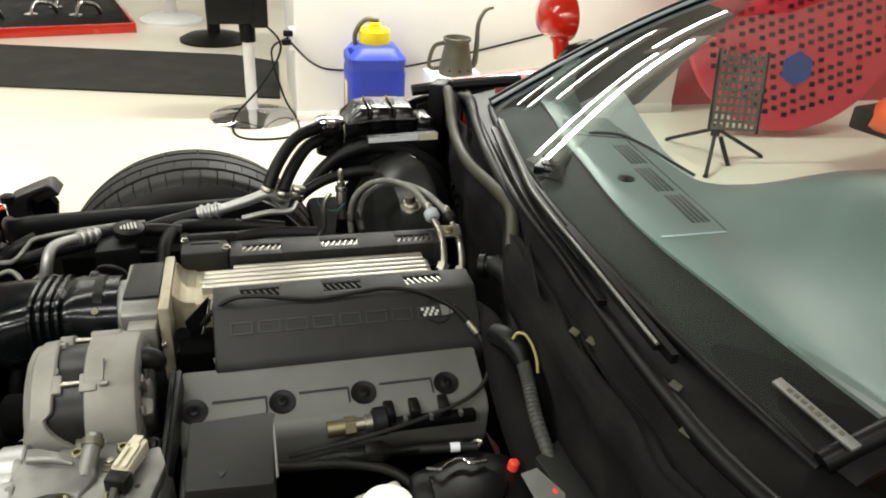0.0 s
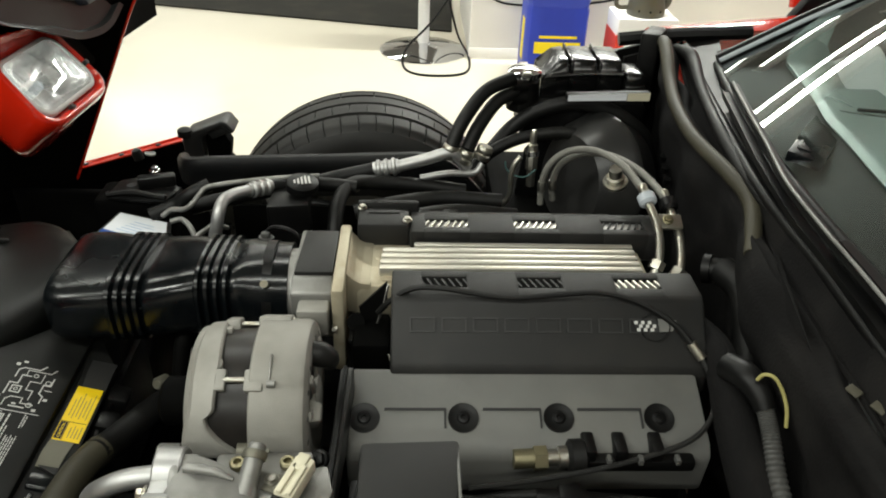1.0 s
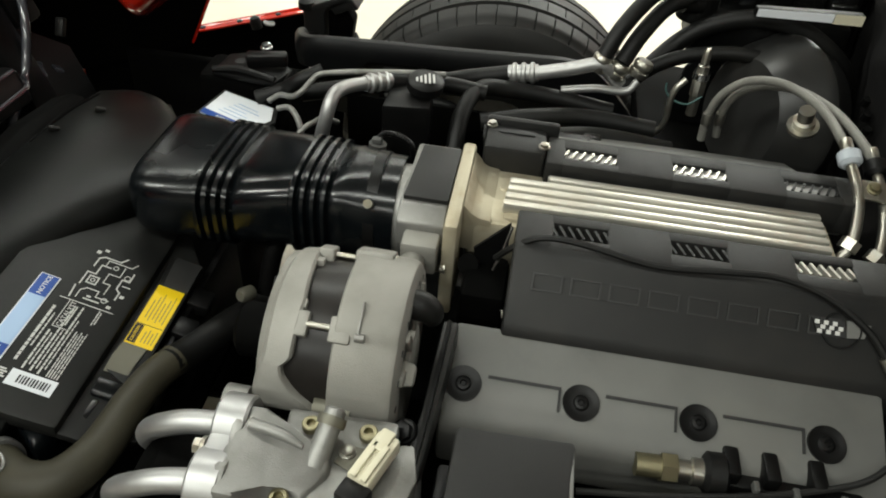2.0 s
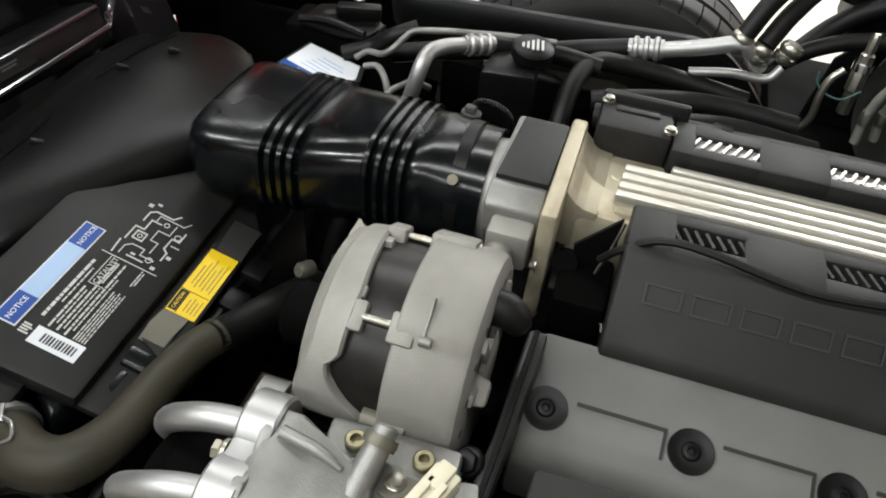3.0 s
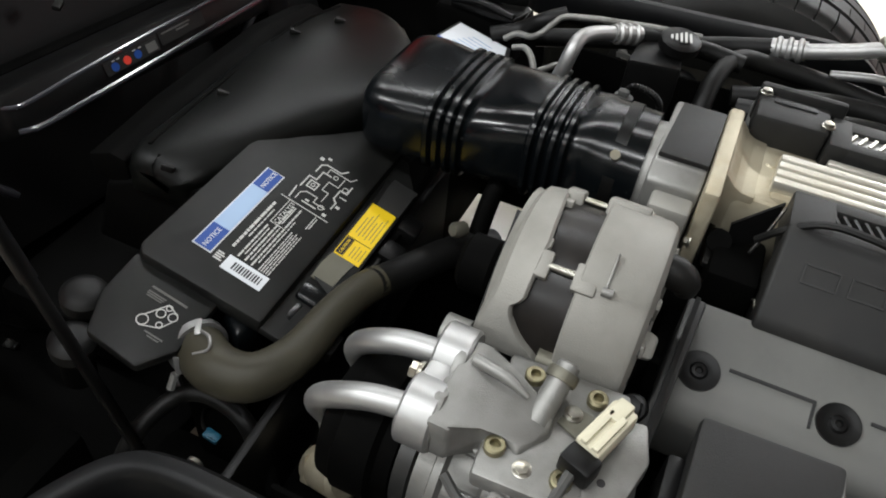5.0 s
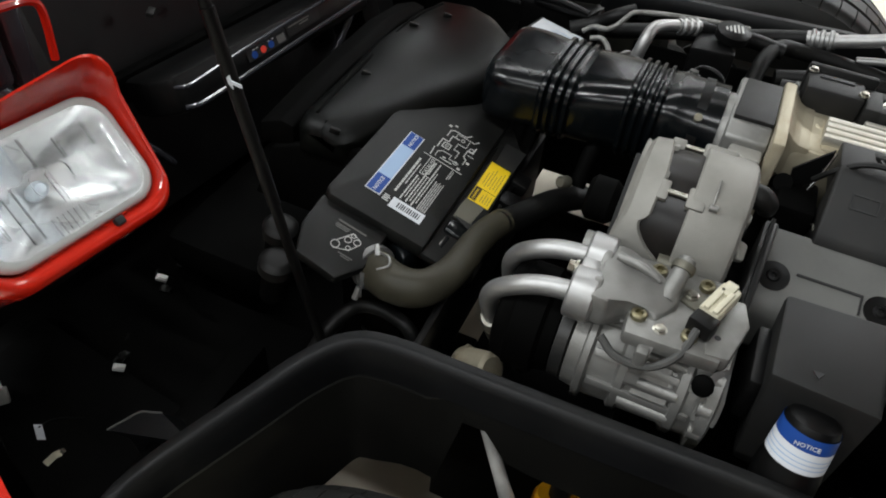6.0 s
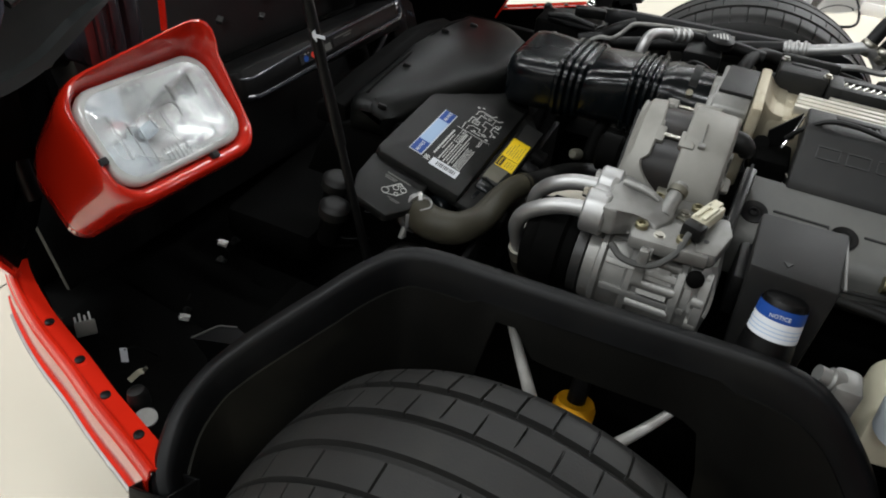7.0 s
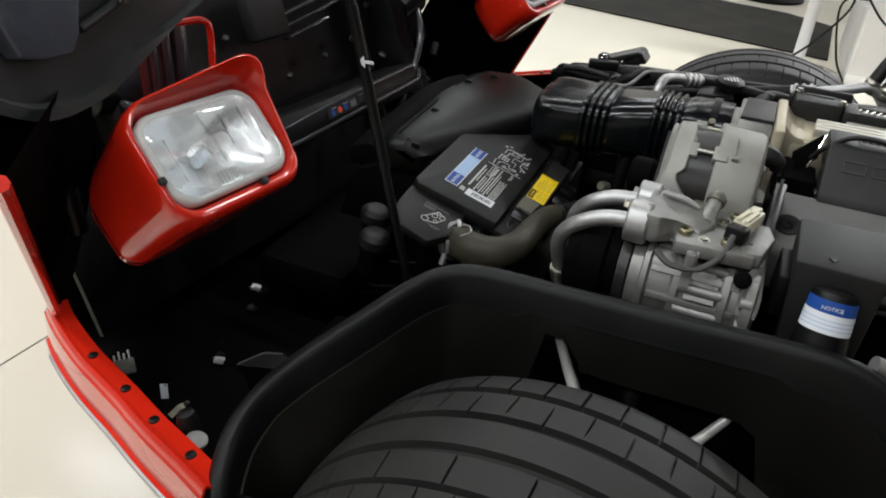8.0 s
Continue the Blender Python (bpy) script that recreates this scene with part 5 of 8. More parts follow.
# ---- front of the bay: shroud, air duct, hose, hood ----
def shroud():
    t = thing("radiator_shroud", (-0.33, -0.2, 0.52), "matt black radiator shroud covered with labels", "shroud")
    o = Vector((-0.405, -0.285, 0.6425))
    u = Vector((0.0, 1.0, 0.03)).normalized()          # across the car
    v = Vector((-0.145, 0.0, 0.043)).normalized()       # towards the front
    m = plane_frame((-0.262, -0.285, 0.5985), u, v)     # x across, y forwards
    def slab_pts(poly, h0, h1, r=0.004):
        return moved(prism(poly, "z", h0, h1, r), m)
    part("top", slab_pts([(-0.03, 0.0), (0.22, 0.0), (0.26, 0.03), (0.26, 0.16), (-0.03, 0.16)], -0.012, 0.0), M_SHROUD, t)
    part("label_step", slab_pts([(-0.032, 0.040), (0.262, 0.040), (0.262, 0.178), (-0.026, 0.178), (-0.036, 0.170)], -0.010, 0.0125, 0.0055), M_SHROUD, t)
    part("near_top", moved(prism([(-0.030, 0.085), (-0.030, 0.178), (-0.080, 0.176), (-0.118, 0.160), (-0.122, 0.105), (-0.09, 0.085)], "z", -0.012, 0.004, 0.004), m @ pose(0, 0, 0, 0, -5, 0)), M_SHROUD, t)
    part("rear_wall", moved(prism([(-0.16, -0.16), (0.30, -0.16), (0.30, -0.01), (-0.03, -0.01), (-0.05, -0.02), (-0.16, -0.03)], "z", 0, 0.01, 0.003), plane_frame((-0.262, -0.285, 0.5985), u, (0.02, 0, 1))), M_BLACK, t)
    for foot in ([(-0.344, -0.313), (-0.336, -0.299), (-0.313, -0.306), (-0.317, -0.330)], [(-0.318, -0.274), (-0.308, -0.258), (-0.280, -0.266), (-0.283, -0.300)]):
        mx, my = sum(p[0] for p in foot) / 4, sum(p[1] for p in foot) / 4
        wide = lambda f, z: [(mx + (x - mx) * f, my + (y - my) * f, z) for x, y in foot]
        part("bump", loft([wide(1.35, 0.560), wide(1.25, 0.592), wide(1.0, 0.604), wide(0.6, 0.607)], r=0.004), M_GLOSS, t, "glossy moulded bump")
    part("bump", moved(loft([[(0.017, 0.002, -0.012), (0.041, 0.002, -0.012), (0.041, 0.036, -0.012), (0.017, 0.036, -0.012)], [(0.019, 0.004, 0.004), (0.039, 0.004, 0.007), (0.039, 0.034, 0.008), (0.019, 0.034, 0.005)]], r=0.004), m), M_GLOSS, t, "glossy moulded bump")
    for x in (0.0, 0.045, 0.09, 0.135, 0.18):
        part("ridge", moved(box((x - 0.014, -0.030, -0.022), (x + 0.014, -0.003, -0.002), 0.005), m), M_BLACK, t)
    part("strap", moved(prism([(0.035, -0.002), (0.20, -0.002), (0.215, 0.006), (0.215, 0.036), (0.19, 0.034), (0.05, 0.034)], "z", 0.0, 0.003, 0.001), m), M_SHROUD, t)
    # Tin grey stands in for the glint on this black end.
    part("strap_end", moved(loft([[(0.048, 0.010, 0.0005), (0.048, 0.034, 0.0005), (0.048, 0.034, 0.0025), (0.048, 0.010, 0.0025)], [(0.066, 0.008, 0.0045), (0.066, 0.034, 0.0045), (0.066, 0.034, 0.0065), (0.066, 0.008, 0.0065)], [(0.0865, 0.006, 0.002), (0.0865, 0.032, 0.002), (0.0865, 0.032, 0.004), (0.0865, 0.006, 0.004)]]), m), M_TIN, t, "black strap end greyed for its glint")
    part("strap_end", moved(loft([[(0.1725, -0.001, 0.002), (0.1725, 0.027, 0.002), (0.1725, 0.027, 0.004), (0.1725, -0.001, 0.004)], [(0.196, -0.002, 0.009), (0.196, 0.028, 0.009), (0.196, 0.028, 0.011), (0.196, -0.002, 0.011)], [(0.212, -0.003, 0.010), (0.212, 0.028, 0.010), (0.212, 0.028, 0.012), (0.212, -0.003, 0.012)], [(0.2175, -0.003, 0.0), (0.2175, 0.027, 0.0), (0.2175, 0.027, 0.002), (0.2175, -0.003, 0.002)]]), m), M_COVER, t, "dark strap end")
    # emission label and notice strip
    L = m @ pose(0, 0, 0.0127)
    K = m @ pose(0, 0, 0.003)

    def track(pts, w, fm):
        # thin printed line through the given corners
        out = []
        for (x0, y0), (x1, y1) in zip(pts, pts[1:]):
            a, n = math.atan2(y1 - y0, x1 - x0), math.hypot(x1 - x0, y1 - y0)
            out.append(moved(box((-w / 2, -w / 2, 0.0004), (n + w / 2, w / 2, 0.0008)), fm @ pose(x0, y0, 0) @ Matrix.Rotation(a, 4, "Z")))
        return join(*out)
    lab = part("notice_strip", flat(0.0025, 0.1212, 0.1290, 0.1425, L, 0.0004), M_WHITELBL, t, "blue and white notice strip")
    part("pale_field", flat(0.0345, 0.1225, 0.0995, 0.1412, L, 0.0004, 0.0009), M_PALEBLUE, lab)
    for x0, x1 in ((0.0038, 0.0345), (0.0995, 0.1278)):
        part("blue_end", flat(x0, 0.1225, x1, 0.1412, L, 0.0004, 0.0010), M_BLUELBL, lab, "blue label end")
        part("notice_word", letters("NOTICE", 0.0070, L @ pose(x0 + 0.0020, 0.1290, 0), 0.0016), M_WHITELBL, lab)
    rows = [(0.0225, 0.0955, 0.1085, 0.0028), (0.042, 0.086, 0.1045, 0.0014), (0.016, 0.066, 0.0985, 0.0018), (0.022, 0.063, 0.0950, 0.0012), (0.016, 0.102, 0.0905, 0.0018), (0.020, 0.070, 0.0870, 0.0012), (0.015, 0.104, 0.0825, 0.0018), (0.022, 0.086, 0.0792, 0.0012)]
    rows += [(0.015, 0.074 - 0.003 * (k % 2), 0.0745 - 0.0026 * k, 0.0011) for k in range(5)] + [(0.086, 0.106, 0.0665, 0.0012), (0.088, 0.104, 0.0640, 0.0011)]
    rnd = random.Random(4)
    for x0, x1, y, w in rows:
        marks, x = [], x0
        while x < x1:
            n = min(x1 - x, 0.003 + rnd.random() * 0.008)
            marks.append(flat(x, y, x + n, y + w, L))
            x += n + 0.0011
        tagged(part("print_row", join(*marks), M_PRINT, t), "row of small white print", kind="stuff")
    part("frame_line", track([(0.108, 0.111), (0.108, 0.0545)], 0.0009, L), M_PRINT, t)
    part("frame_line", track([(0.0715, 0.0855), (0.0715, 0.1000), (0.1080, 0.1000)], 0.0008, L), M_PRINT, t)
    part("catalyst_word", letters("CATALYST", 0.0072, L @ pose(0.0725, 0.0925, 0), 0.0006), M_PRINT, t)
    part("catalyst_print", flat(0.076, 0.0885, 0.102, 0.0898, L), M_PRINT, t)
    dia = [[(0.114, 0.098), (0.124, 0.098), (0.129, 0.093), (0.129, 0.080), (0.121, 0.080), (0.121, 0.066)], [(0.132, 0.103), (0.150, 0.103), (0.150, 0.094), (0.164, 0.094), (0.164, 0.084)], [(0.136, 0.098), (0.146, 0.098), (0.146, 0.088), (0.136, 0.088), (0.136, 0.098)], [(0.128, 0.074), (0.142, 0.074), (0.142, 0.082), (0.156, 0.082), (0.156, 0.070), (0.170, 0.070)],
           [(0.160, 0.101), (0.172, 0.101), (0.176, 0.096), (0.176, 0.078), (0.183, 0.073)], [(0.126, 0.061), (0.136, 0.061), (0.140, 0.066), (0.154, 0.066), (0.154, 0.058), (0.166, 0.058)], [(0.166, 0.090), (0.173, 0.090), (0.173, 0.064), (0.180, 0.060)], [(0.115, 0.090), (0.115, 0.074)], [(0.112, 0.104), (0.128, 0.1055)], [(0.146, 0.062), (0.146, 0.054)]]
    for k, line in enumerate(dia):
        part("diagram_line", track(line, 0.0015 if k % 3 else 0.0010, L), M_PRINT, t, "white hose diagram line")
    for x, y, r in ((0.158, 0.062, 0.0036), (0.166, 0.079, 0.0030), (0.120, 0.070, 0.0034), (0.141, 0.093, 0.0026)):
        part("diagram_ring", moved(lathe([(0.0004, r), (0.0008, r), (0.0008, r - 0.0009), (0.0004, r - 0.0009)], (x, y, 0), (0, 0, 1), 16, False), L), M_PRINT, t)
    for x, y, n in ((0.184, 0.096, 0.008), (0.178, 0.103, 0.012), (0.112, 0.060, 0.010), (0.130, 0.054, 0.010), (0.118, 0.084, 0.006)):
        part("diagram_note", flat(x, y, x + n * 0.35, y + 0.0045, L), M_PRINT, t)
    bar = part("barcode_label", flat(-0.0048, 0.0610, 0.0130, 0.1058, L), M_WHITELBL, t, "white barcode label")
    part("barcode", join(*[flat(-0.0005, 0.066 + 0.0029 * k, 0.0085, 0.0672 + 0.0029 * k + (0.0005 if k % 3 else 0), L, 0.0004, 0.0009) for k in range(11)]), M_INK, bar)
    part("side_note", join(*[flat(0.0005 + 0.0028 * k, 0.1085 + 0.002 * (k % 2), 0.0022 + 0.0028 * k, 0.1175, L) for k in range(4)]), M_PRINT, t)
    cau = part("caution_label", flat(0.087, 0.0012, 0.172, 0.0315, K, 0.0005), M_YELLOW, t, "yellow caution label")
    part("caution_band", flat(0.0890, 0.0225, 0.1140, 0.0305, K, 0.0004, 0.001), M_INK, cau)
    part("caution_word", letters("CAUTION", 0.0046, K @ pose(0.0905, 0.0245, 0), 0.0016), M_YELLOW, cau)
    part("caution_line", flat(0.1148, 0.002, 0.1154, 0.031, K, 0.0004, 0.001), M_INK, cau)
    part("caution_line", flat(0.088, 0.0215, 0.1148, 0.0221, K, 0.0004, 0.001), M_INK, cau)
    for k in range(6):
        part("caution_print", flat(0.121 + 0.003 * (k % 2), 0.0055 + 0.0040 * k, 0.162 - 0.006 * (k % 3), 0.0062 + 0.0040 * k, K, 0.0004, 0.001), M_TIN, cau)
    for k in range(4):
        part("caution_print", flat(0.092, 0.0045 + 0.0038 * k, 0.110 - 0.003 * (k % 2), 0.0052 + 0.0038 * k, K, 0.0004, 0.001), M_TIN, cau)
    # belt routing label on the near part
    B = m @ pose(0, 0, 0, 0, -5, 0) @ pose(0, 0, 0.0038)
    for x, y, r in ((-0.0828, 0.1290, 0.0056), (-0.0692, 0.1196, 0.0046), (-0.0666, 0.1087, 0.0046), (-0.0791, 0.1139, 0.0032), (-0.0610, 0.1167, 0.0032)):
        part("belt_ring", moved(lathe([(0.0004, r), (0.0008, r), (0.0008, r - 0.0010), (0.0004, r - 0.0010)], (x, y, 0), (0, 0, 1), 22, False), B), M_PRINT, t, "white belt routing ring")
    part("belt_line", track([(-0.0885, 0.128), (-0.0815, 0.1115), (-0.071, 0.1065)], 0.0010, B), M_PRINT, t)
    part("belt_line", track([(-0.0775, 0.1305), (-0.066, 0.1235), (-0.0585, 0.119), (-0.0625, 0.107)], 0.0010, B), M_PRINT, t)
    for x, y0, y1, w in ((-0.0525, 0.105, 0.143, 0.0022), (-0.0570, 0.124, 0.143, 0.0012), (-0.0592, 0.125, 0.143, 0.0012), (-0.0614, 0.126, 0.142, 0.0012), (-0.0910, 0.1015, 0.1205, 0.0014), (-0.0935, 0.104, 0.116, 0.0011)):
        part("belt_print", flat(x, y0, x + w, y1, B), M_VALVE, t)
    # catches behind
    for k, (x, y, z) in enumerate(((-0.45, -0.40, 0.585), (-0.47, -0.36, 0.60))):
        c = thing("filler_cap", (x, y, z), "round ribbed black filler cap", "cap", "filler caps")
        part("cap", lathe([(0, 0.022), (0.014, 0.022), (0.018, 0.018), (0.02, 0.012)], (x, y, z), (0.2, 0, 1), 20), M_RUBBER, c)
        part("neck", lathe([(-0.05, 0.016), (0, 0.016)], (x, y, z), (0.2, 0, 1), 16), M_DARK, c)
    return t


shroud()


def air_duct():
    t = thing("air_duct", (-0.17, 0.0, 0.6), "glossy black ribbed air intake duct", "duct")
    xs = [(-0.340, 0.066, 0.030, 0.024, 0.679), (-0.3385, 0.076, 0.037, 0.022, 0.680), (-0.334, 0.083, 0.041, 0.020, 0.681), (-0.324, 0.088, 0.044, 0.018, 0.682), (-0.304, 0.090, 0.045, 0.016, 0.683), (-0.280, 0.088, 0.046, 0.014, 0.684)]
    for k in range(4):
        x = -0.258 + 0.0115 * k
        xs += [(x, 0.084, 0.046, 0.012, 0.685), (x + 0.003, 0.089, 0.051, 0.012, 0.685), (x + 0.008, 0.089, 0.051, 0.012, 0.685), (x + 0.0105, 0.083, 0.046, 0.012, 0.685)]
    xs += [(-0.203, 0.082, 0.048, 0.008, 0.688), (-0.155, 0.076, 0.051, 0.004, 0.693)]
    for k in range(4):
        x = -0.146 + 0.0115 * k
        xs += [(x, 0.071, 0.052, 0.0, 0.694), (x + 0.003, 0.076, 0.057, 0.0, 0.694), (x + 0.007, 0.076, 0.057, 0.0, 0.694), (x + 0.0095, 0.070, 0.052, 0.0, 0.694)]
    xs += [(-0.092, 0.067, 0.055, -0.006, 0.697), (-0.083, 0.067, 0.056, -0.006, 0.698), (-0.075, 0.064, 0.056, -0.009, 0.698), (-0.068, 0.064, 0.057, -0.010, 0.698), (-0.030, 0.063, 0.058, -0.012, 0.698)]
    n = 48
    def pw(v, e):
        return math.copysign(abs(v) ** e, v)
    def ring(x, a, b, cy, cz):
        e = float(np.interp(x, (-0.34, -0.24, -0.10, -0.06), (0.46, 0.58, 0.62, 0.9)))
        lean = float(np.interp(x, (-0.30, -0.20, -0.10, -0.06), (0.02, 0.06, 0.10, 0.0)))
        out = []
        for k in range(n):
            w = 2 * math.pi * (k + 0.5) / n
            dy = a * 0.97 * pw(math.cos(w), e)
            out.append((x, cy + dy, cz + b * pw(math.sin(w), e) - lean * dy))
        return out
    rings = [ring(*row) for row in xs]
    part("duct", loft(rings), M_GLOSS, t)
    part("clamp", lathe([(0, 0.0635), (0.012, 0.0635)], (-0.062, -0.0105, 0.6965), (1, 0, 0), 40), M_BLACK, t)
    part("clamp_screw", lathe([(0, 0.005), (0.012, 0.005)], (-0.056, -0.062, 0.737), (0, -0.7, 0.7), 12), M_TIN, t)
    part("seam", sweep([(-0.215, -0.066, 0.704), (-0.19, -0.0655, 0.706), (-0.165, -0.065, 0.706)], 0.003, 8), M_GLOSS, t)
    h = thing("air_cleaner_housing", (-0.5, 0.0, 0.5), "broad satin black air cleaner housing", "air cleaner")
    # flat lid with a broad rounded near edge
    rings = []
    for y, x0, x1, z0, z1 in ((-0.226, -0.510, -0.468, 0.640, 0.650), (-0.222, -0.528, -0.458, 0.62, 0.660), (-0.208, -0.538, -0.449, 0.60, 0.667), (-0.19, -0.54, -0.441, 0.59, 0.670), (-0.143, -0.54, -0.415, 0.58, 0.672), (-0.09, -0.54, -0.386, 0.58, 0.674), (-0.06, -0.54, -0.365, 0.58, 0.676), (-0.035, -0.54, -0.348, 0.58, 0.679),
                              (0.0, -0.54, -0.335, 0.58, 0.682), (0.06, -0.535, -0.330, 0.58, 0.682), (0.12, -0.53, -0.345, 0.58, 0.679), (0.18, -0.525, -0.395, 0.58, 0.672), (0.215, -0.51, -0.42, 0.60, 0.657)):
        h0 = z1 - z0
        rings.append([(x0, y, z0), (x0 + 0.002, y, z1 - 0.3 * h0), (x0 + 0.008, y, z1 - 0.10 * h0), (x0 + 0.02, y, z1), (0.5 * (x0 + x1), y, z1 + 0.002), (x1 - 0.042, y, z1 + 0.001), (x1 - 0.026, y, z1 - 0.003), (x1 - 0.015, y, z1 - 0.008), (x1 - 0.007, y, z1 - 0.015), (x1 - 0.002, y, z1 - 0.25 * h0), (x1, y, z1 - 0.38 * h0), (x1 - 0.003, y, z1 - 0.6 * h0), (x1 - 0.012, y, z0)])
    part("body", loft(rings), M_HOUSING, h, angle=60)
    part("back_step", loft([[(-0.60, y, 0.60), (-0.545, y, 0.60), (-0.545, y, z), (-0.565, y, z + 0.004), (-0.60, y, z - 0.01)] for y, z in ((-0.21, 0.640), (-0.1, 0.652), (0.1, 0.658), (0.20, 0.645))], r=0.004), M_DARK, h)
    part("lid_seam", sweep([(-0.512, -0.20, 0.668), (-0.515, -0.10, 0.6725), (-0.512, 0.08, 0.681), (-0.50, 0.17, 0.672)], 0.003, 6), M_DARK, h)
    for x, y, z in ((-0.50, -0.09, 0.675), (-0.475, -0.218, 0.664), (-0.50, 0.06, 0.684), (-0.47, 0.12, 0.682)):
        part("lid_clip", obox((x, y, z), (0.014, 0.006, 0.008), 0.002, (0, 20, 30)), M_RUBBER, h)
    part("near_skirt", prism([(-0.62, 0.50), (-0.40, 0.50), (-0.405, 0.63), (-0.47, 0.645), (-0.58, 0.60)], "y", -0.215, -0.20, 0.006), M_DARK, h)
    # radiator cross panel towards the hood
    part("front_cover", box((-0.74, -0.30, 0.36), (-0.56, 0.40, 0.43), 0.02), M_DARK, h)
    return t


air_duct()


def upper_hose():
    t = thing("radiator_hose", (-0.27, -0.3, 0.5), "thick dusty radiator hose with a spring clamp", "hose")
    part("hose", sweep([(-0.372, -0.338, 0.588), (-0.345, -0.352, 0.596), (-0.312, -0.366, 0.599), (-0.279, -0.359, 0.600), (-0.259, -0.322, 0.601), (-0.254, -0.262, 0.600), (-0.248, -0.222, 0.597), (-0.240, -0.195, 0.592)], [0.0245, 0.0245, 0.024, 0.0225, 0.020, 0.0185, 0.018, 0.018], 20), M_OLDHOSE, t)
    # Second part of the hose in a darker rubber than the elbow.
    part("black_run", sweep([(-0.243, -0.205, 0.595), (-0.232, -0.173, 0.584), (-0.200, -0.10, 0.572), (-0.17, -0.04, 0.55)], 0.0178, 18), M_RUBBER, t, "black run of the hose")
    part("clamp", join(lathe([(0, 0.0282), (0.009, 0.0282)], (-0.349, -0.350, 0.595), (0.9, -0.42, 0.18), 28), obox((-0.342, -0.349, 0.6235), (0.006, 0.016, 0.002), 0.0005, (12, -10, 30)), obox((-0.345, -0.380, 0.600), (0.005, 0.002, 0.02), 0.0005, (-10, 0, 30)), obox((-0.347, -0.386, 0.580), (0.008, 0.002, 0.012), 0.0005, (10, 0, 30))), M_ALU, t, "pale spring clamp")
    part("clamp_tail", sweep([(-0.336, -0.352, 0.6245), (-0.324, -0.356, 0.6270), (-0.318, -0.366, 0.6240), (-0.330, -0.373, 0.6180)], 0.0016, 8), M_ALU, t, "wire clamp tail")
    part("clamp_screw", lathe([(0, 0.004), (0.016, 0.004)], (-0.347, -0.383, 0.590), (-0.1, -0.5, -0.85), 8), M_CAST, t)
    part("neck", lathe([(-0.05, 0.025), (0, 0.025)], (-0.362, -0.343, 0.590), (0.9, -0.42, 0.25), 20), M_BLACK, t)
    part("lower_coupler", join(lathe([(0, 0.021), (0.050, 0.021), (0.054, 0.016)], (-0.215, -0.36, 0.50), (0.75, -0.3, 0.55), 24), lathe([(0.004, 0.024), (0.010, 0.024)], (-0.215, -0.36, 0.50), (0.75, -0.3, 0.55), 6)), M_GOLD, t)
    g = thing("water_neck", (-0.188, -0.09, 0.58), "small brass fitting on a bracket", "fitting")
    part("stem", sweep([(-0.175, -0.085, 0.60), (-0.172, -0.06, 0.64), (-0.165, -0.03, 0.66)], 0.011, 12), M_DARK, g)
    part("tip", lathe([(0, 0.009), (0.014, 0.009), (0.018, 0.006)], (-0.188, -0.098, 0.612), (-0.3, -0.7, 0.3), 10), M_TIN, g)
    return t


upper_hose()


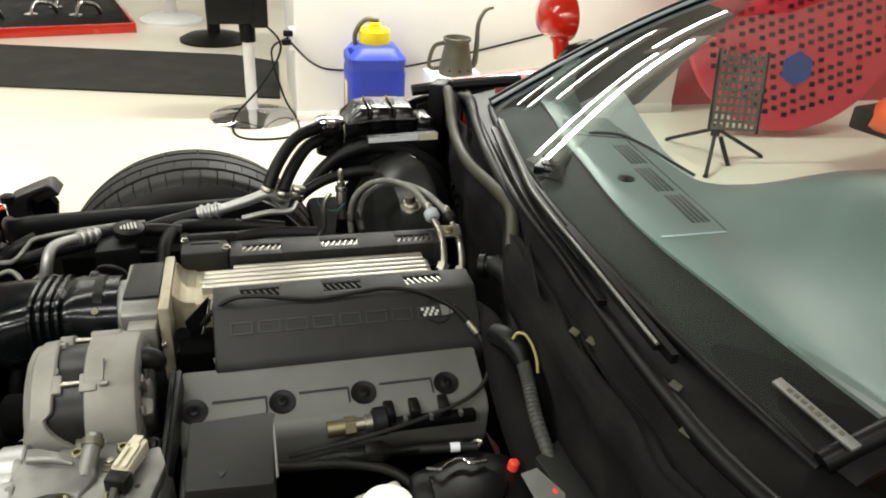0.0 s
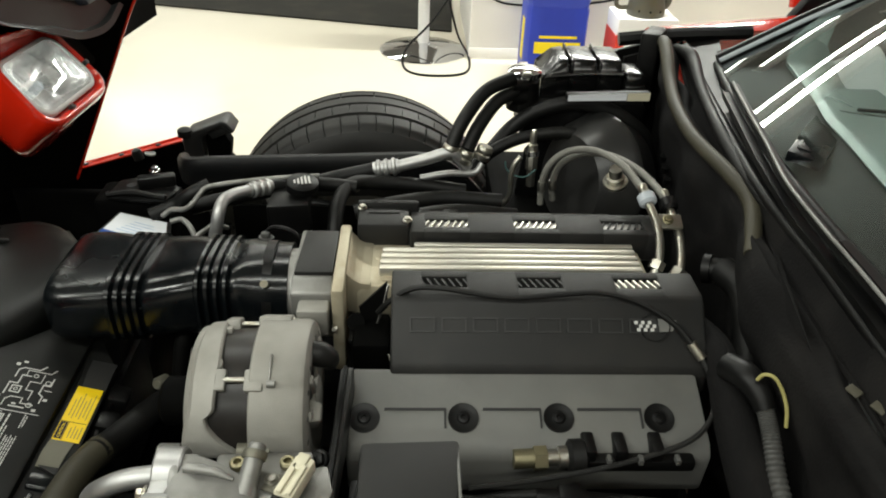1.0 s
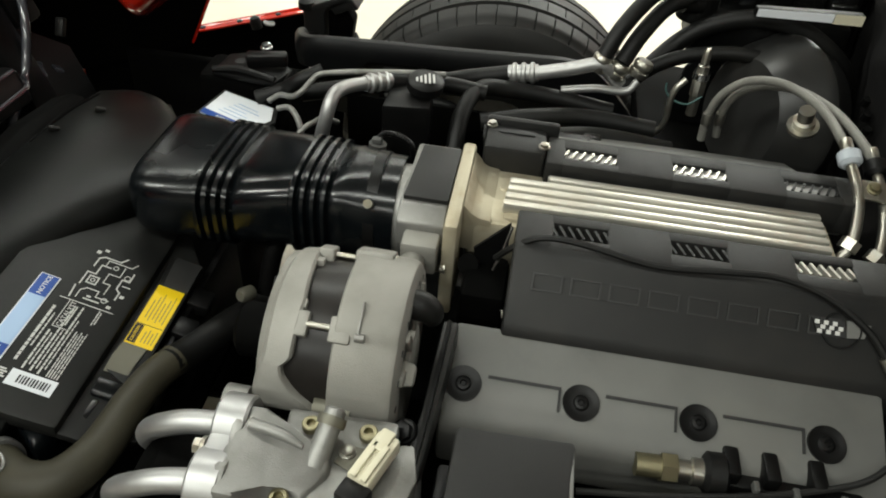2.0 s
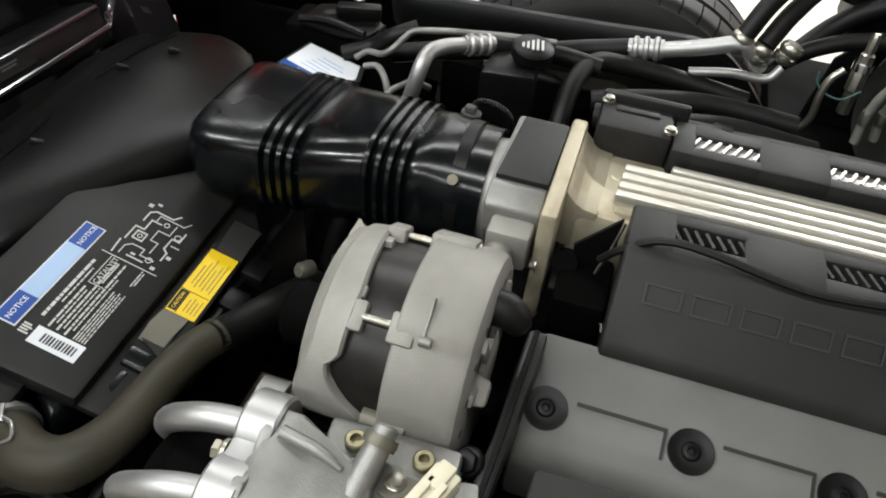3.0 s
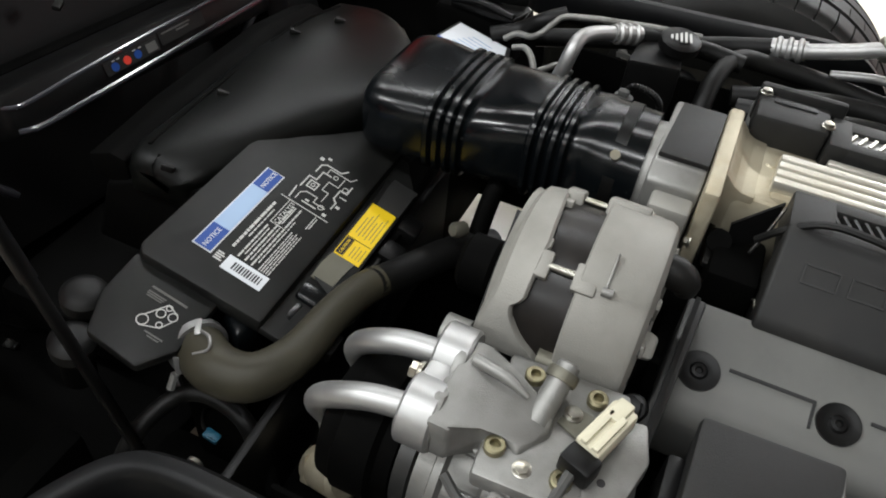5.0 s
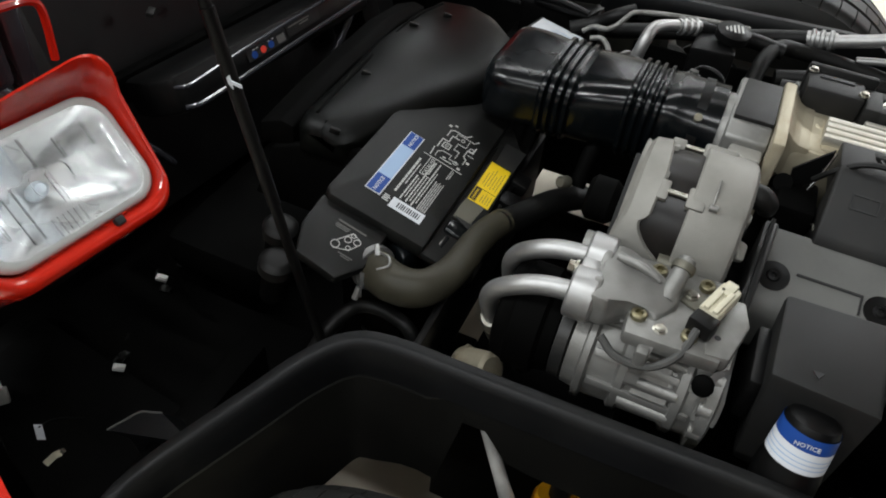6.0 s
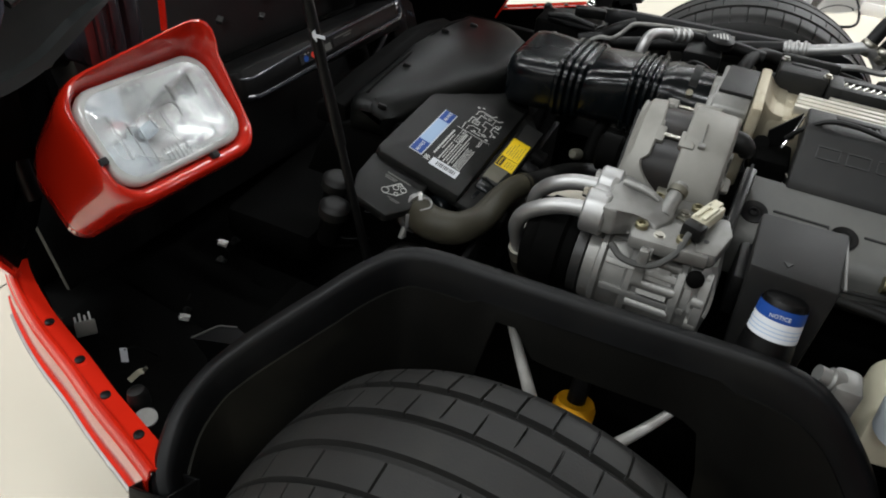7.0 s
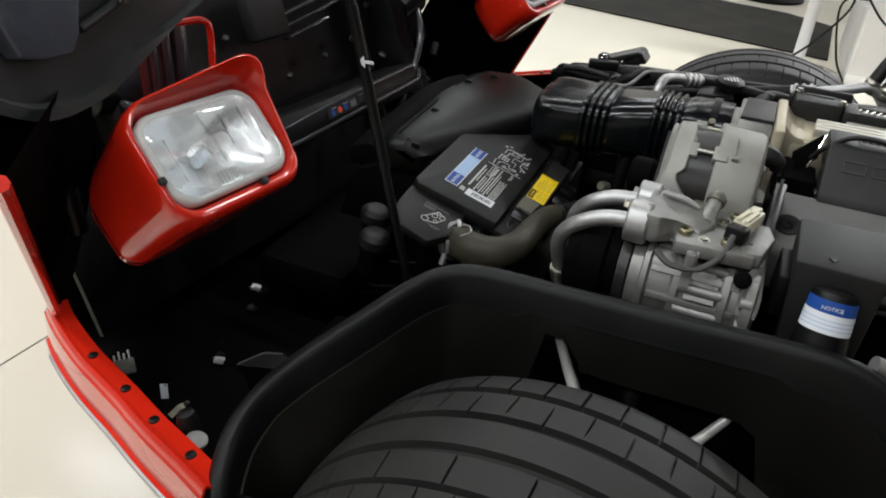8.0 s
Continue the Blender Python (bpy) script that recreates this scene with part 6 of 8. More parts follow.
# ---- hood, tilted forwards ----
def headlamp(side):
    """A red headlamp pod on the underside of the open hood, its square lamp facing back and up."""
    o = Vector((-0.604, -0.536, 0.748))
    t = thing("headlamp_pod", o if side < 0 else Vector((-0.065, 0, 0.045)) + MIRROR @ o, "glossy red headlamp pod with a square clear sealed lamp", "headlamp", "headlamp pods")
    m = plane_frame(o, (0.022, 0.158, -0.004), (-0.073, 0.010, 0.081))
    if side > 0:
        m = Matrix.Translation((-0.065, 0, 0.045)) @ MIRROR @ m

    def rr(w, h, r, z, n=6, dx=0.0, dy=0.0, flare=0.0):
        pts = []
        for cx, cy, a0 in ((w - r, h - r, 0), (-w + r, h - r, 90), (-w + r, -h + r, 180), (w - r, -h + r, 270)):
            for k in range(n + 1):
                q = radians(a0 + 90 * k / n)
                x, y = cx + r * math.cos(q) + dx, cy + r * math.sin(q) + dy
                s = max(0.0, min(1.0, (y - 0.012) / 0.055))
                s = s * s * (3 - 2 * s) * (0.55 + 0.45 * x / w)
                pts.append(m @ Vector((x + 0.12 * flare * s, y + 0.45 * flare * s, z + flare * s)))
        return pts
    part("bezel", loft([rr(0.0940, 0.0605, 0.031, -0.010), rr(0.0955, 0.0625, 0.032, 0.002), rr(0.0972, 0.0660, 0.034, 0.010, dy=-0.001, flare=0.034), rr(0.0995, 0.0700, 0.035, 0.0145, dy=-0.002, flare=0.040), rr(0.1030, 0.0735, 0.036, 0.0135, dy=-0.003, flare=0.040), rr(0.106, 0.0765, 0.038, 0.008, dy=-0.004, flare=0.036), rr(0.107, 0.078, 0.038, -0.004, dy=-0.004, flare=0.024),
                        rr(0.106, 0.077, 0.038, -0.022, dy=-0.005, dx=-0.001, flare=0.008), rr(0.103, 0.074, 0.036, -0.042, dy=-0.006, dx=-0.004), rr(0.100, 0.071, 0.034, -0.064, dy=-0.008, dx=-0.008), rr(0.096, 0.067, 0.032, -0.090, dy=-0.011, dx=-0.014), rr(0.090, 0.061, 0.030, -0.116, dy=-0.017, dx=-0.021), rr(0.080, 0.052, 0.028, -0.136, dy=-0.026, dx=-0.028), rr(0.060, 0.036, 0.024, -0.146, dy=-0.034, dx=-0.034), rr(0.012, 0.012, 0.010, -0.148, dy=-0.040, dx=-0.040)], cap=False), M_RED, t, "red bezel and pod shell", angle=60)
    part("reflector", loft([rr(0.090, 0.0565, 0.028, -0.002), rr(0.080, 0.048, 0.026, -0.02), rr(0.055, 0.036, 0.03, -0.040), rr(0.02, 0.018, 0.012, -0.052), rr(0.004, 0.004, 0.003, -0.054)], cap=False), M_REFLECT, t, "dull bright reflector", angle=60)
    part("bulb", moved(lathe([(0, 0.009), (0.02, 0.009), (0.026, 0.005)], (0, 0, -0.050), (0, 0, 1), 16), m), M_CLEARTANK, t, "small clear bulb")
    lens = part("lens", loft([rr(0.0925, 0.059, 0.030, -0.004), rr(0.0925, 0.059, 0.030, 0.006), rr(0.089, 0.0555, 0.029, 0.0105), rr(0.060, 0.036, 0.018, 0.0155), rr(0.02, 0.012, 0.008, 0.0165), rr(0.02, 0.012, 0.008, 0.0135), rr(0.058, 0.034, 0.018, 0.0125), rr(0.085, 0.051, 0.026, 0.008)], cap=True), M_LENS, t, "clear fluted lamp glass", angle=60)
    lens.visible_shadow = False
    flutes = ((-0.030, 0.000, 0.016, 0.046, 1, 0.0110), (0.000, 0.030, 0.012, 0.034, 1, 0.0060), (-0.080, -0.060, -0.030, 0.026, 1, 0.0040), (-0.056, -0.034, -0.044, 0.010, 2, 0.0040), (-0.026, 0.010, -0.050, -0.032, 6, 0.0018), (0.010, 0.056, -0.044, -0.030, 1, 0.0130), (0.040, 0.076, -0.018, -0.002, 1, 0.0110), (0.038, 0.062, 0.010, 0.036, 1, 0.0050), (0.012, 0.032, -0.018, 0.004, 2, 0.0050), (-0.030, 0.006, -0.024, 0.008, 1, 0.0050))
    for x0, x1, y0, y1, n, high in flutes:
        fl = part("flute_block", grid(lambda u, v: m @ Vector((x0 + (x1 - x0) * u, y0 + (y1 - y0) * v, 0.0045 + high * (n * u % 1.0 if u < 1 else 0.0))), n * 6, 2, 0.0012), M_LENS, lens, "moulded glass flutes")
        fl.visible_shadow = False
    part("glass_border", loft([rr(0.0938, 0.0602, 0.031, 0.001), rr(0.0938, 0.0602, 0.031, 0.0075), rr(0.0905, 0.0570, 0.030, 0.0112), rr(0.0855, 0.0520, 0.027, 0.0118), rr(0.0850, 0.0515, 0.027, 0.0095), rr(0.0890, 0.0555, 0.029, 0.002)], cap=False), M_LAMPRIM, t, "pale rounded border of the lamp glass", angle=50)
    for x, y in ((0.030, -0.066), (-0.098, -0.020)):
        part("screw_clip", moved(box((x - 0.005, y - 0.004, 0.008), (x + 0.005, y + 0.005, 0.0185), 0.002), m), M_INK, t)
    return t


headlamp(-1)
headlamp(1)


def hood():
    """The tilted hood: red skin outside, black panel, braces and wheel liners on the underside."""
    t = thing("hood", (-0.95, 0, 0.42), "red hood tilted forwards, its underside lined in black", "hood")
    tilt = 20.0
    B = SKEW @ pose(-0.735, 0, 0.43) @ pose(0, 0, 0, 0, -tilt, 0)       # local: z runs up the hood, x out of its underside
    hw = 0.50

    def skin(u, v):
        y = (2 * u - 1) * hw
        return B @ Vector((-0.16 - 0.06 * (1 - (y / hw) ** 2), y, v * 1.25))
    part("skin", grid(skin, 24, 12, 0.006), M_RED, t, "red outer skin")
    part("underside", grid(lambda u, v: B @ Vector((-0.12 - 0.02 * math.sin(math.pi * u), (2 * u - 1) * 0.54, -0.06 + v * 1.26)), 12, 12, 0.01), M_BLACK, t, "black inner panel")
    for s in (-1, 1):
        if s < 0:
            edge = [Vector((-0.855, -0.613, 0.45)).lerp(Vector((-0.543, -0.857, 0.85)), k / 6) for k in range(7)]
            inner = [p + Vector((-0.22, 0.30, 0)) for p in edge]
        else:
            edge = [Vector((-0.652, 0.75, 0.45)).lerp(Vector((-0.420, 0.75, 0.916)), k / 6) for k in range(7)] + [Vector((-0.436, 0.75, 0.99))]
            inner = [p + Vector((-0.26, -0.26, 0)) for p in edge]
        bm = loft([[a, b] for a, b in zip(edge, inner)], cap=False, closed=False)
        bmesh.ops.solidify(bm, geom=list(bm.faces), thickness=0.006)
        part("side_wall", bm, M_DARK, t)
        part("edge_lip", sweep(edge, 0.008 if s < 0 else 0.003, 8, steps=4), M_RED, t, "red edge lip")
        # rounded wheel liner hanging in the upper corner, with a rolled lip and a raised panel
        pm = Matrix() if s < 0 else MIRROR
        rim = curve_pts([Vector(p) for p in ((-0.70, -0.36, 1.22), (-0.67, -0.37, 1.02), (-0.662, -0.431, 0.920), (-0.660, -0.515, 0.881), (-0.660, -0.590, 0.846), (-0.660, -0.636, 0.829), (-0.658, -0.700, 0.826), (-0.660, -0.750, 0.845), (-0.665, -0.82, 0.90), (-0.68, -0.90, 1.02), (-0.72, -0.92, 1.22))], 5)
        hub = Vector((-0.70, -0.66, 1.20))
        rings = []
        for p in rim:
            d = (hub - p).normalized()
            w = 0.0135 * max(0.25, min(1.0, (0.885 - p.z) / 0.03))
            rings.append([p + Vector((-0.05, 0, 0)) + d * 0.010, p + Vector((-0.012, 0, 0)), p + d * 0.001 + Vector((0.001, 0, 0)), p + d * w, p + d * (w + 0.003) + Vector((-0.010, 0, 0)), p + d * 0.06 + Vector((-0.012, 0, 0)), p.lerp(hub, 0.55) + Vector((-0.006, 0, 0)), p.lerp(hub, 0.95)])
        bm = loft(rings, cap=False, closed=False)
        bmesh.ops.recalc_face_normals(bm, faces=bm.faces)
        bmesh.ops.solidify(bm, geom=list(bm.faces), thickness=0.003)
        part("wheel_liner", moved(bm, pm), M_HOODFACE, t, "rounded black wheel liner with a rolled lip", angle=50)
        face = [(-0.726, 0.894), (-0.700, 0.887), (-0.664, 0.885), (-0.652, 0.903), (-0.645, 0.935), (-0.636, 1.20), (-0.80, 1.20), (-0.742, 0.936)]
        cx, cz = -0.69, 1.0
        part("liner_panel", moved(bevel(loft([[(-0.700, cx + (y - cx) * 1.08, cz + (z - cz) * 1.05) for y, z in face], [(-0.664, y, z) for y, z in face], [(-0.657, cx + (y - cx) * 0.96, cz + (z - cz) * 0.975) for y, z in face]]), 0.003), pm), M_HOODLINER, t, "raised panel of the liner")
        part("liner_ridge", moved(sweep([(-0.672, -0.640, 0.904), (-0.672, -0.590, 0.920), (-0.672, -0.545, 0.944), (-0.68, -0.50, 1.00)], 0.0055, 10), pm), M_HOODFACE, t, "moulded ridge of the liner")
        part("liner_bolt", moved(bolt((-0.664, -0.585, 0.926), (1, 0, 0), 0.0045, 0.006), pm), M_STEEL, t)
        # Near-black sheet added to cover the floor beyond the liner.
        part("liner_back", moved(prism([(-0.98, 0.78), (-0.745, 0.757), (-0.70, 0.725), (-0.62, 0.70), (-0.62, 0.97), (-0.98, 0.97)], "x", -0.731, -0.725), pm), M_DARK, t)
        part("lamp_bracket", moved(join(box((-0.79, -0.50, 0.76), (-0.74, -0.435, 0.90), 0.008), box((-0.80, -0.43, 0.75), (-0.74, -0.405, 0.86), 0.005), box((-0.745, -0.485, 0.77), (-0.735, -0.47, 0.88), 0.003), box((-0.745, -0.460, 0.77), (-0.735, -0.445, 0.88), 0.003)), pm), M_RIM, t)
    for s in (-1, 1):
        pm = Matrix() if s < 0 else MIRROR
        part("lamp_opening_edge", moved(sweep([(-0.70, -0.50, 0.872), (-0.695, -0.455, 0.870), (-0.692, -0.428, 0.866), (-0.690, -0.418, 0.852), (-0.689, -0.421, 0.80)], 0.0045, 8), pm), M_RED, t, "red edge of the lamp opening")
    part("cross_brace", moved(prism([(0.0, -0.205), (0.045, -0.185), (0.045, 0.285), (0.0, 0.305), (-0.06, 0.30), (-0.06, -0.20)], "z", 0.128, 0.188, 0.010), B), M_BLACK, t, "black cross brace with highlight beads along its edges")
    # Two beads in a lighter black stand for highlights on the brace.
    part("brace_rim", sweep([B @ Vector(p) for p in ((0.040, -0.182, 0.172), (0.047, -0.170, 0.168), (0.048, -0.150, 0.1665), (0.048, -0.071, 0.172), (0.048, 0.028, 0.177), (0.048, 0.174, 0.182), (0.047, 0.275, 0.185))], 0.0034, 8), M_RIM, t, "bead coloured as the upper edge's highlight")
    part("brace_rim", sweep([B @ Vector(p) for p in ((0.042, -0.178, 0.138), (0.047, -0.164, 0.135), (0.048, -0.135, 0.1335), (0.048, 0.047, 0.141), (0.048, 0.251, 0.151), (0.046, 0.285, 0.156), (0.046, 0.290, 0.172))], 0.0042, 8), M_RIM, t, "bead coloured as the lower edge's highlight")
    fm = B @ plane_frame((0.0460, 0, 0), (0, 1, 0.02), (0, 0, 1))
    patch = part("maker_patch", flat(-0.034, 0.150, 0.060, 0.1685, fm), M_COVER, t, "small faded maker patch")
    for y, r, mm in ((-0.018, 0.0062, M_BLUELBL), (0.003, 0.0060, M_CARDRED), (0.022, 0.0062, M_BLUELBL)):
        part("patch_dot", moved(lathe([(0.0008, r), (0.0014, r), (0.0014, r * 0.3)], (y, 0.1585 + 0.03 * y, 0), (0, 0, 1), 14), fm), mm, patch)
    for y in (-0.020, -0.012, 0.016, 0.026):
        part("patch_bar", flat(y, 0.1655, y + 0.005, 0.1668, fm, 0.0006, 0.0008), M_PRINT, patch)
    part("patch_box", flat(0.038, 0.153, 0.056, 0.1655, fm, 0.0006, 0.0008), M_VALVE, patch)
    plate = part("text_plate", flat(0.064, 0.153, 0.150, 0.1735, fm), M_COVER, t, "small plate with faded print")
    for y0, y1, z in ((0.070, 0.124, 0.1675), (0.096, 0.120, 0.1630)):
        part("print_line", flat(y0, z, y1, z + 0.0022, fm, 0.0006, 0.0008), M_VALVE, plate)
    for s in (-1, 1):
        part("brace_leg", moved(box((-0.10, s * 0.34 - 0.03, 0.05), (0.0, s * 0.34 + 0.03, 0.5), 0.015), B), M_BLACK, t)
        part("motor", join(moved(lathe([(0, 0.035), (0.09, 0.035), (0.1, 0.02)], (-0.03, s * 0.36, 0.30), (0, s * 1, 0.2), 20), B), moved(box((-0.08, s * 0.40 - 0.03, 0.22), (0.0, s * 0.40 + 0.03, 0.34), 0.01), B)), M_BLACK, t, "black headlamp motor")
    for k in range(3):
        part("upper_rib", moved(box((-0.075, 0.07, 0.300 + 0.022 * k), (-0.05, 0.20 + 0.05 * k, 0.306 + 0.022 * k), 0.003), B @ pose(0, 0, 0, 8, 0, 0)), M_RIM, t)
    for y, z in ((-0.10, 0.26), (0.0, 0.24), (0.12, 0.255), (0.22, 0.27), (-0.13, 0.34), (0.30, 0.33)):
        part("clip", moved(obox((-0.06, y, z), (0.012, 0.02, 0.008), 0.002, (20, 30, 40)), B), M_COVER, t)
    rnd = random.Random(23)
    for k in range(14):
        s = 1 if k % 2 else -1
        y, z = s * (0.22 + 0.24 * rnd.random()), 0.06 + 0.36 * rnd.random()
        part("motor_bracket", moved(obox((-0.03 + 0.03 * rnd.random(), y, z), (0.016, 0.022 + 0.03 * rnd.random(), 0.006 + 0.012 * rnd.random()), 0.003, (90 * rnd.random(), 60 * rnd.random(), 90 * rnd.random())), B), M_RIM if k % 3 else M_COVER, t)
    for s in (-1, 1):
        part("motor_loom", sweep([B @ Vector(p) for p in ((-0.02, s * 0.20, 0.05), (0.01, s * 0.26, 0.12), (0.0, s * 0.33, 0.16), (0.015, s * 0.38, 0.24), (-0.02, s * 0.44, 0.32))], 0.007, 10, ribs=0.15, pitch=1), M_RIM, t, "ribbed wiring loom")
    part("grey_block", moved(box((-0.085, -0.06, 0.318), (-0.05, 0.035, 0.40), 0.008), B), M_COVER, t)
    return t


hood()
pr = thing("hood_strut", (-0.40, -0.43, 0.45), "slim black hood strut with a white arrow mark", "strut")
part("rod", sweep([(-0.345, -0.43, 0.42), (-0.456, -0.428, 0.86), (-0.52, -0.427, 1.12)], 0.0058, 12), M_BLACK, pr)
part("sleeve", sweep([(-0.42, -0.429, 0.72), (-0.47, -0.428, 0.92)], 0.0070, 12), M_BLACK, pr)
am = plane_frame((-0.4455, -0.4365, 0.858), (0.93, -0.3, 0.16), (-0.2, 0, 0.97))
part("arrow", join(moved(box((-0.004, -0.0018, 0.0), (0.014, 0.0018, 0.001)), am), moved(prism([(-0.012, 0.0), (-0.002, 0.007), (-0.002, -0.007)], "z", 0, 0.001), am)), M_WHITELBL, pr, "white arrow mark")

hh = thing("hinge_bracket", (-0.80, -0.60, 0.60), "black hood hinge arm with a bright edge", "hinge")
part("arm", join(sweep([(-0.80, -0.592, 0.60), (-0.805, -0.60, 0.70), (-0.83, -0.615, 0.76)], 0.014, 10), sweep([(-0.86, -0.66, 0.708), (-0.84, -0.62, 0.692), (-0.81, -0.590, 0.684)], 0.016, 10)), M_BLACK, hh)
part("pale_edge", quad([(-0.790, -0.606, 0.746), (-0.790, -0.601, 0.692), (-0.790, -0.596, 0.692), (-0.790, -0.602, 0.746)], 0.0015), M_WHITELBL, hh, "pale edge strip")
# loose plugs and clips lying in the dark corner
LOOSE = (((-0.690, -0.475, 0.331), 30, M_PRINT, "pale plastic wiring plug with a blue lead"), ((-0.705, -0.348, 0.393), 20, M_PRINT, "small grey plastic clip"), ((-0.318, -0.386, 0.512), 0, M_TEAL, "small teal vacuum plug"))
for (x, y, z), rot, m, lab in LOOSE:
    c = thing("wiring_plug", (x, y, z), lab, "plug", "loose plugs")
    q = pose(x, y, z, 10, 15, rot)
    part("body", moved(box((-0.008, -0.005, -0.004), (0.008, 0.005, 0.004), 0.0015), q), m, c)
    part("key", moved(box((-0.003, -0.0035, 0.004), (0.009, 0.0035, 0.0065), 0.0008), q), m, c)
    part("lead", sweep([(x, y, z), (x - 0.02, y + 0.01, z - 0.01), (x - 0.045, y + 0.04, z - 0.04), (x - 0.05, y + 0.07, max(0.305, z - 0.09))], 0.002, 6), M_RUBBER, c)
c = thing("terminal_comb", (-0.72, -0.60, 0.43), "pale wiring terminal block with four thin prongs", "terminal block")
q = plane_frame((-0.750, -0.623, 0.402), (0.635, 0.77, 0.0), (-0.40, 0.33, 0.85))
part("block", moved(box((0.0, -0.012, 0.0), (0.028, 0.010, 0.010), 0.002), q), M_BRAID, c)
for k in range(4):
    part("prong", moved(box((0.001 + 0.0065 * k, 0.008, 0.003), (0.004 + 0.0065 * k, 0.018 + 0.004 * (k % 2), 0.0055), 0.0006), q), M_PRINT, c)
c = thing("paper_tag", (-0.653, -0.628, 0.39), "small white paper tag on a wire", "tag")
q = plane_frame((-0.658, -0.632, 0.390), (0.8, 0.3, 0.15), (-0.25, 0.35, 0.9))
part("paper", moved(box((0.0, 0.0, 0.0), (0.011, 0.021, 0.0008)), q), M_WHITELBL, c)
part("wire", sweep([(-0.655, -0.625, 0.41), (-0.66, -0.60, 0.39), (-0.67, -0.56, 0.33)], 0.0012, 6), M_RUBBER, c)
c = thing("cable_tab", (-0.62, -0.645, 0.39), "yellowed curled plastic tab", "tab")
part("tab", strip([(-0.626, -0.652, 0.388), (-0.622, -0.646, 0.393), (-0.617, -0.641, 0.399), (-0.613, -0.636, 0.400)], 0.008, 0.0015, (0.6, -0.5, 0.6)), M_CREAM, c)
part("hook", strip([(-0.613, -0.636, 0.400), (-0.609, -0.634, 0.406), (-0.605, -0.637, 0.410)], 0.005, 0.0015, (0.6, -0.5, 0.6)), M_TIN, c)
# dark bits of hose, straps and clips in the shade of the nose
rnd = random.Random(11)
for k in range(20):
    x, y = -0.82 + 0.36 * rnd.random(), -0.50 + 0.80 * rnd.random()
    if y > -0.30 and x > -0.60:
        x -= 0.2
    z = 0.303
    if k % 3:
        c = thing("trim_clip", (x, y, z), "small dusty black trim clip in the nose", "clip", "trim clips")
        part("clip", moved(box((-0.010, -0.005, 0.0), (0.010, 0.005, 0.005), 0.001), pose(x, y, z, 0, 0, 360 * rnd.random())), M_COVER, c)
        part("stud", lathe([(0.004, 0.006), (0.008, 0.006), (0.013, 0.002)], (x, y, z), (0, 0, 1), 10), M_WIRE if k % 4 == 0 else M_COVER, c)
    else:
        c = thing("loose_wire", (x, y, 0.30), "thin black wire lying in the nose", "wire", "loose wires")
        part("wire", sweep([(x, y, 0.303), (x + 0.03, y + 0.03 * rnd.random(), z + 0.02), (x + 0.07, y - 0.02, z + 0.03), (x + 0.10, y + 0.04, 0.303)], 0.0025, 6), M_RUBBER, c)
        part("sleeve", sweep([(x + 0.03, y + 0.01, z + 0.020), (x + 0.05, y - 0.004, z + 0.028)], 0.0036, 8), M_COVER, c)
arch = [(-0.40, -0.46, 0.44), (-0.378, -0.425, 0.52), (-0.363, -0.385, 0.540), (-0.345, -0.367, 0.542), (-0.314, -0.364, 0.540), (-0.282, -0.372, 0.530), (-0.25, -0.39, 0.47)]
c = thing("overflow_hose", (-0.40, -0.46, 0.44), "black rubber hose arched beside the wheelhouse", "hose")
part("hose", sweep(arch, 0.009, 12), M_RUBBER, c)
# fold and bracket beside the wheelhouse
c = thing("splash_fold", (-0.40, -0.52, 0.50), "black plastic splash shield with a pale edge", "shield")
part("shield", loft([[(-0.523, -0.626, 0.500), (-0.507, -0.592, 0.500), (-0.485, -0.582, 0.500), (-0.43, -0.60, 0.505)], [(-0.530, -0.600, 0.44), (-0.51, -0.56, 0.43), (-0.48, -0.545, 0.43), (-0.43, -0.57, 0.42)], [(-0.540, -0.58, 0.32), (-0.515, -0.54, 0.32), (-0.48, -0.53, 0.32), (-0.43, -0.55, 0.32)]]), M_LINER, c)
part("edge", sweep([(-0.523, -0.626, 0.5008), (-0.515, -0.609, 0.5010), (-0.507, -0.592, 0.5008), (-0.496, -0.587, 0.5010), (-0.485, -0.582, 0.5008)], 0.0013, 6), M_WIRE, c, "pale edge line")
# ---- far side of the bay ----
def pipe_thing(name, label, category, pts, r, m, group="", n=12, **more):
    t = thing(name, tuple(Vector(pts[0])), label, category, group)
    part("pipe", sweep(pts, r, n, **more), m, t)
    return t


def crimp(t, at, axis, length=0.04, r=0.014):
    """A crimped metal ferrule with raised rings."""
    prof = [(0, r * 0.9)]
    for k in range(3):
        a = length * (0.12 + 0.3 * k)
        prof += [(a, r * 0.9), (a + 0.002, r * 1.12), (a + length * 0.14, r * 1.12), (a + length * 0.14 + 0.002, r * 0.9)]
    prof.append((length, r * 0.9))
    return part("ferrule", lathe(prof, at, axis, 20), M_ALU, t, "crimped aluminium ferrule")


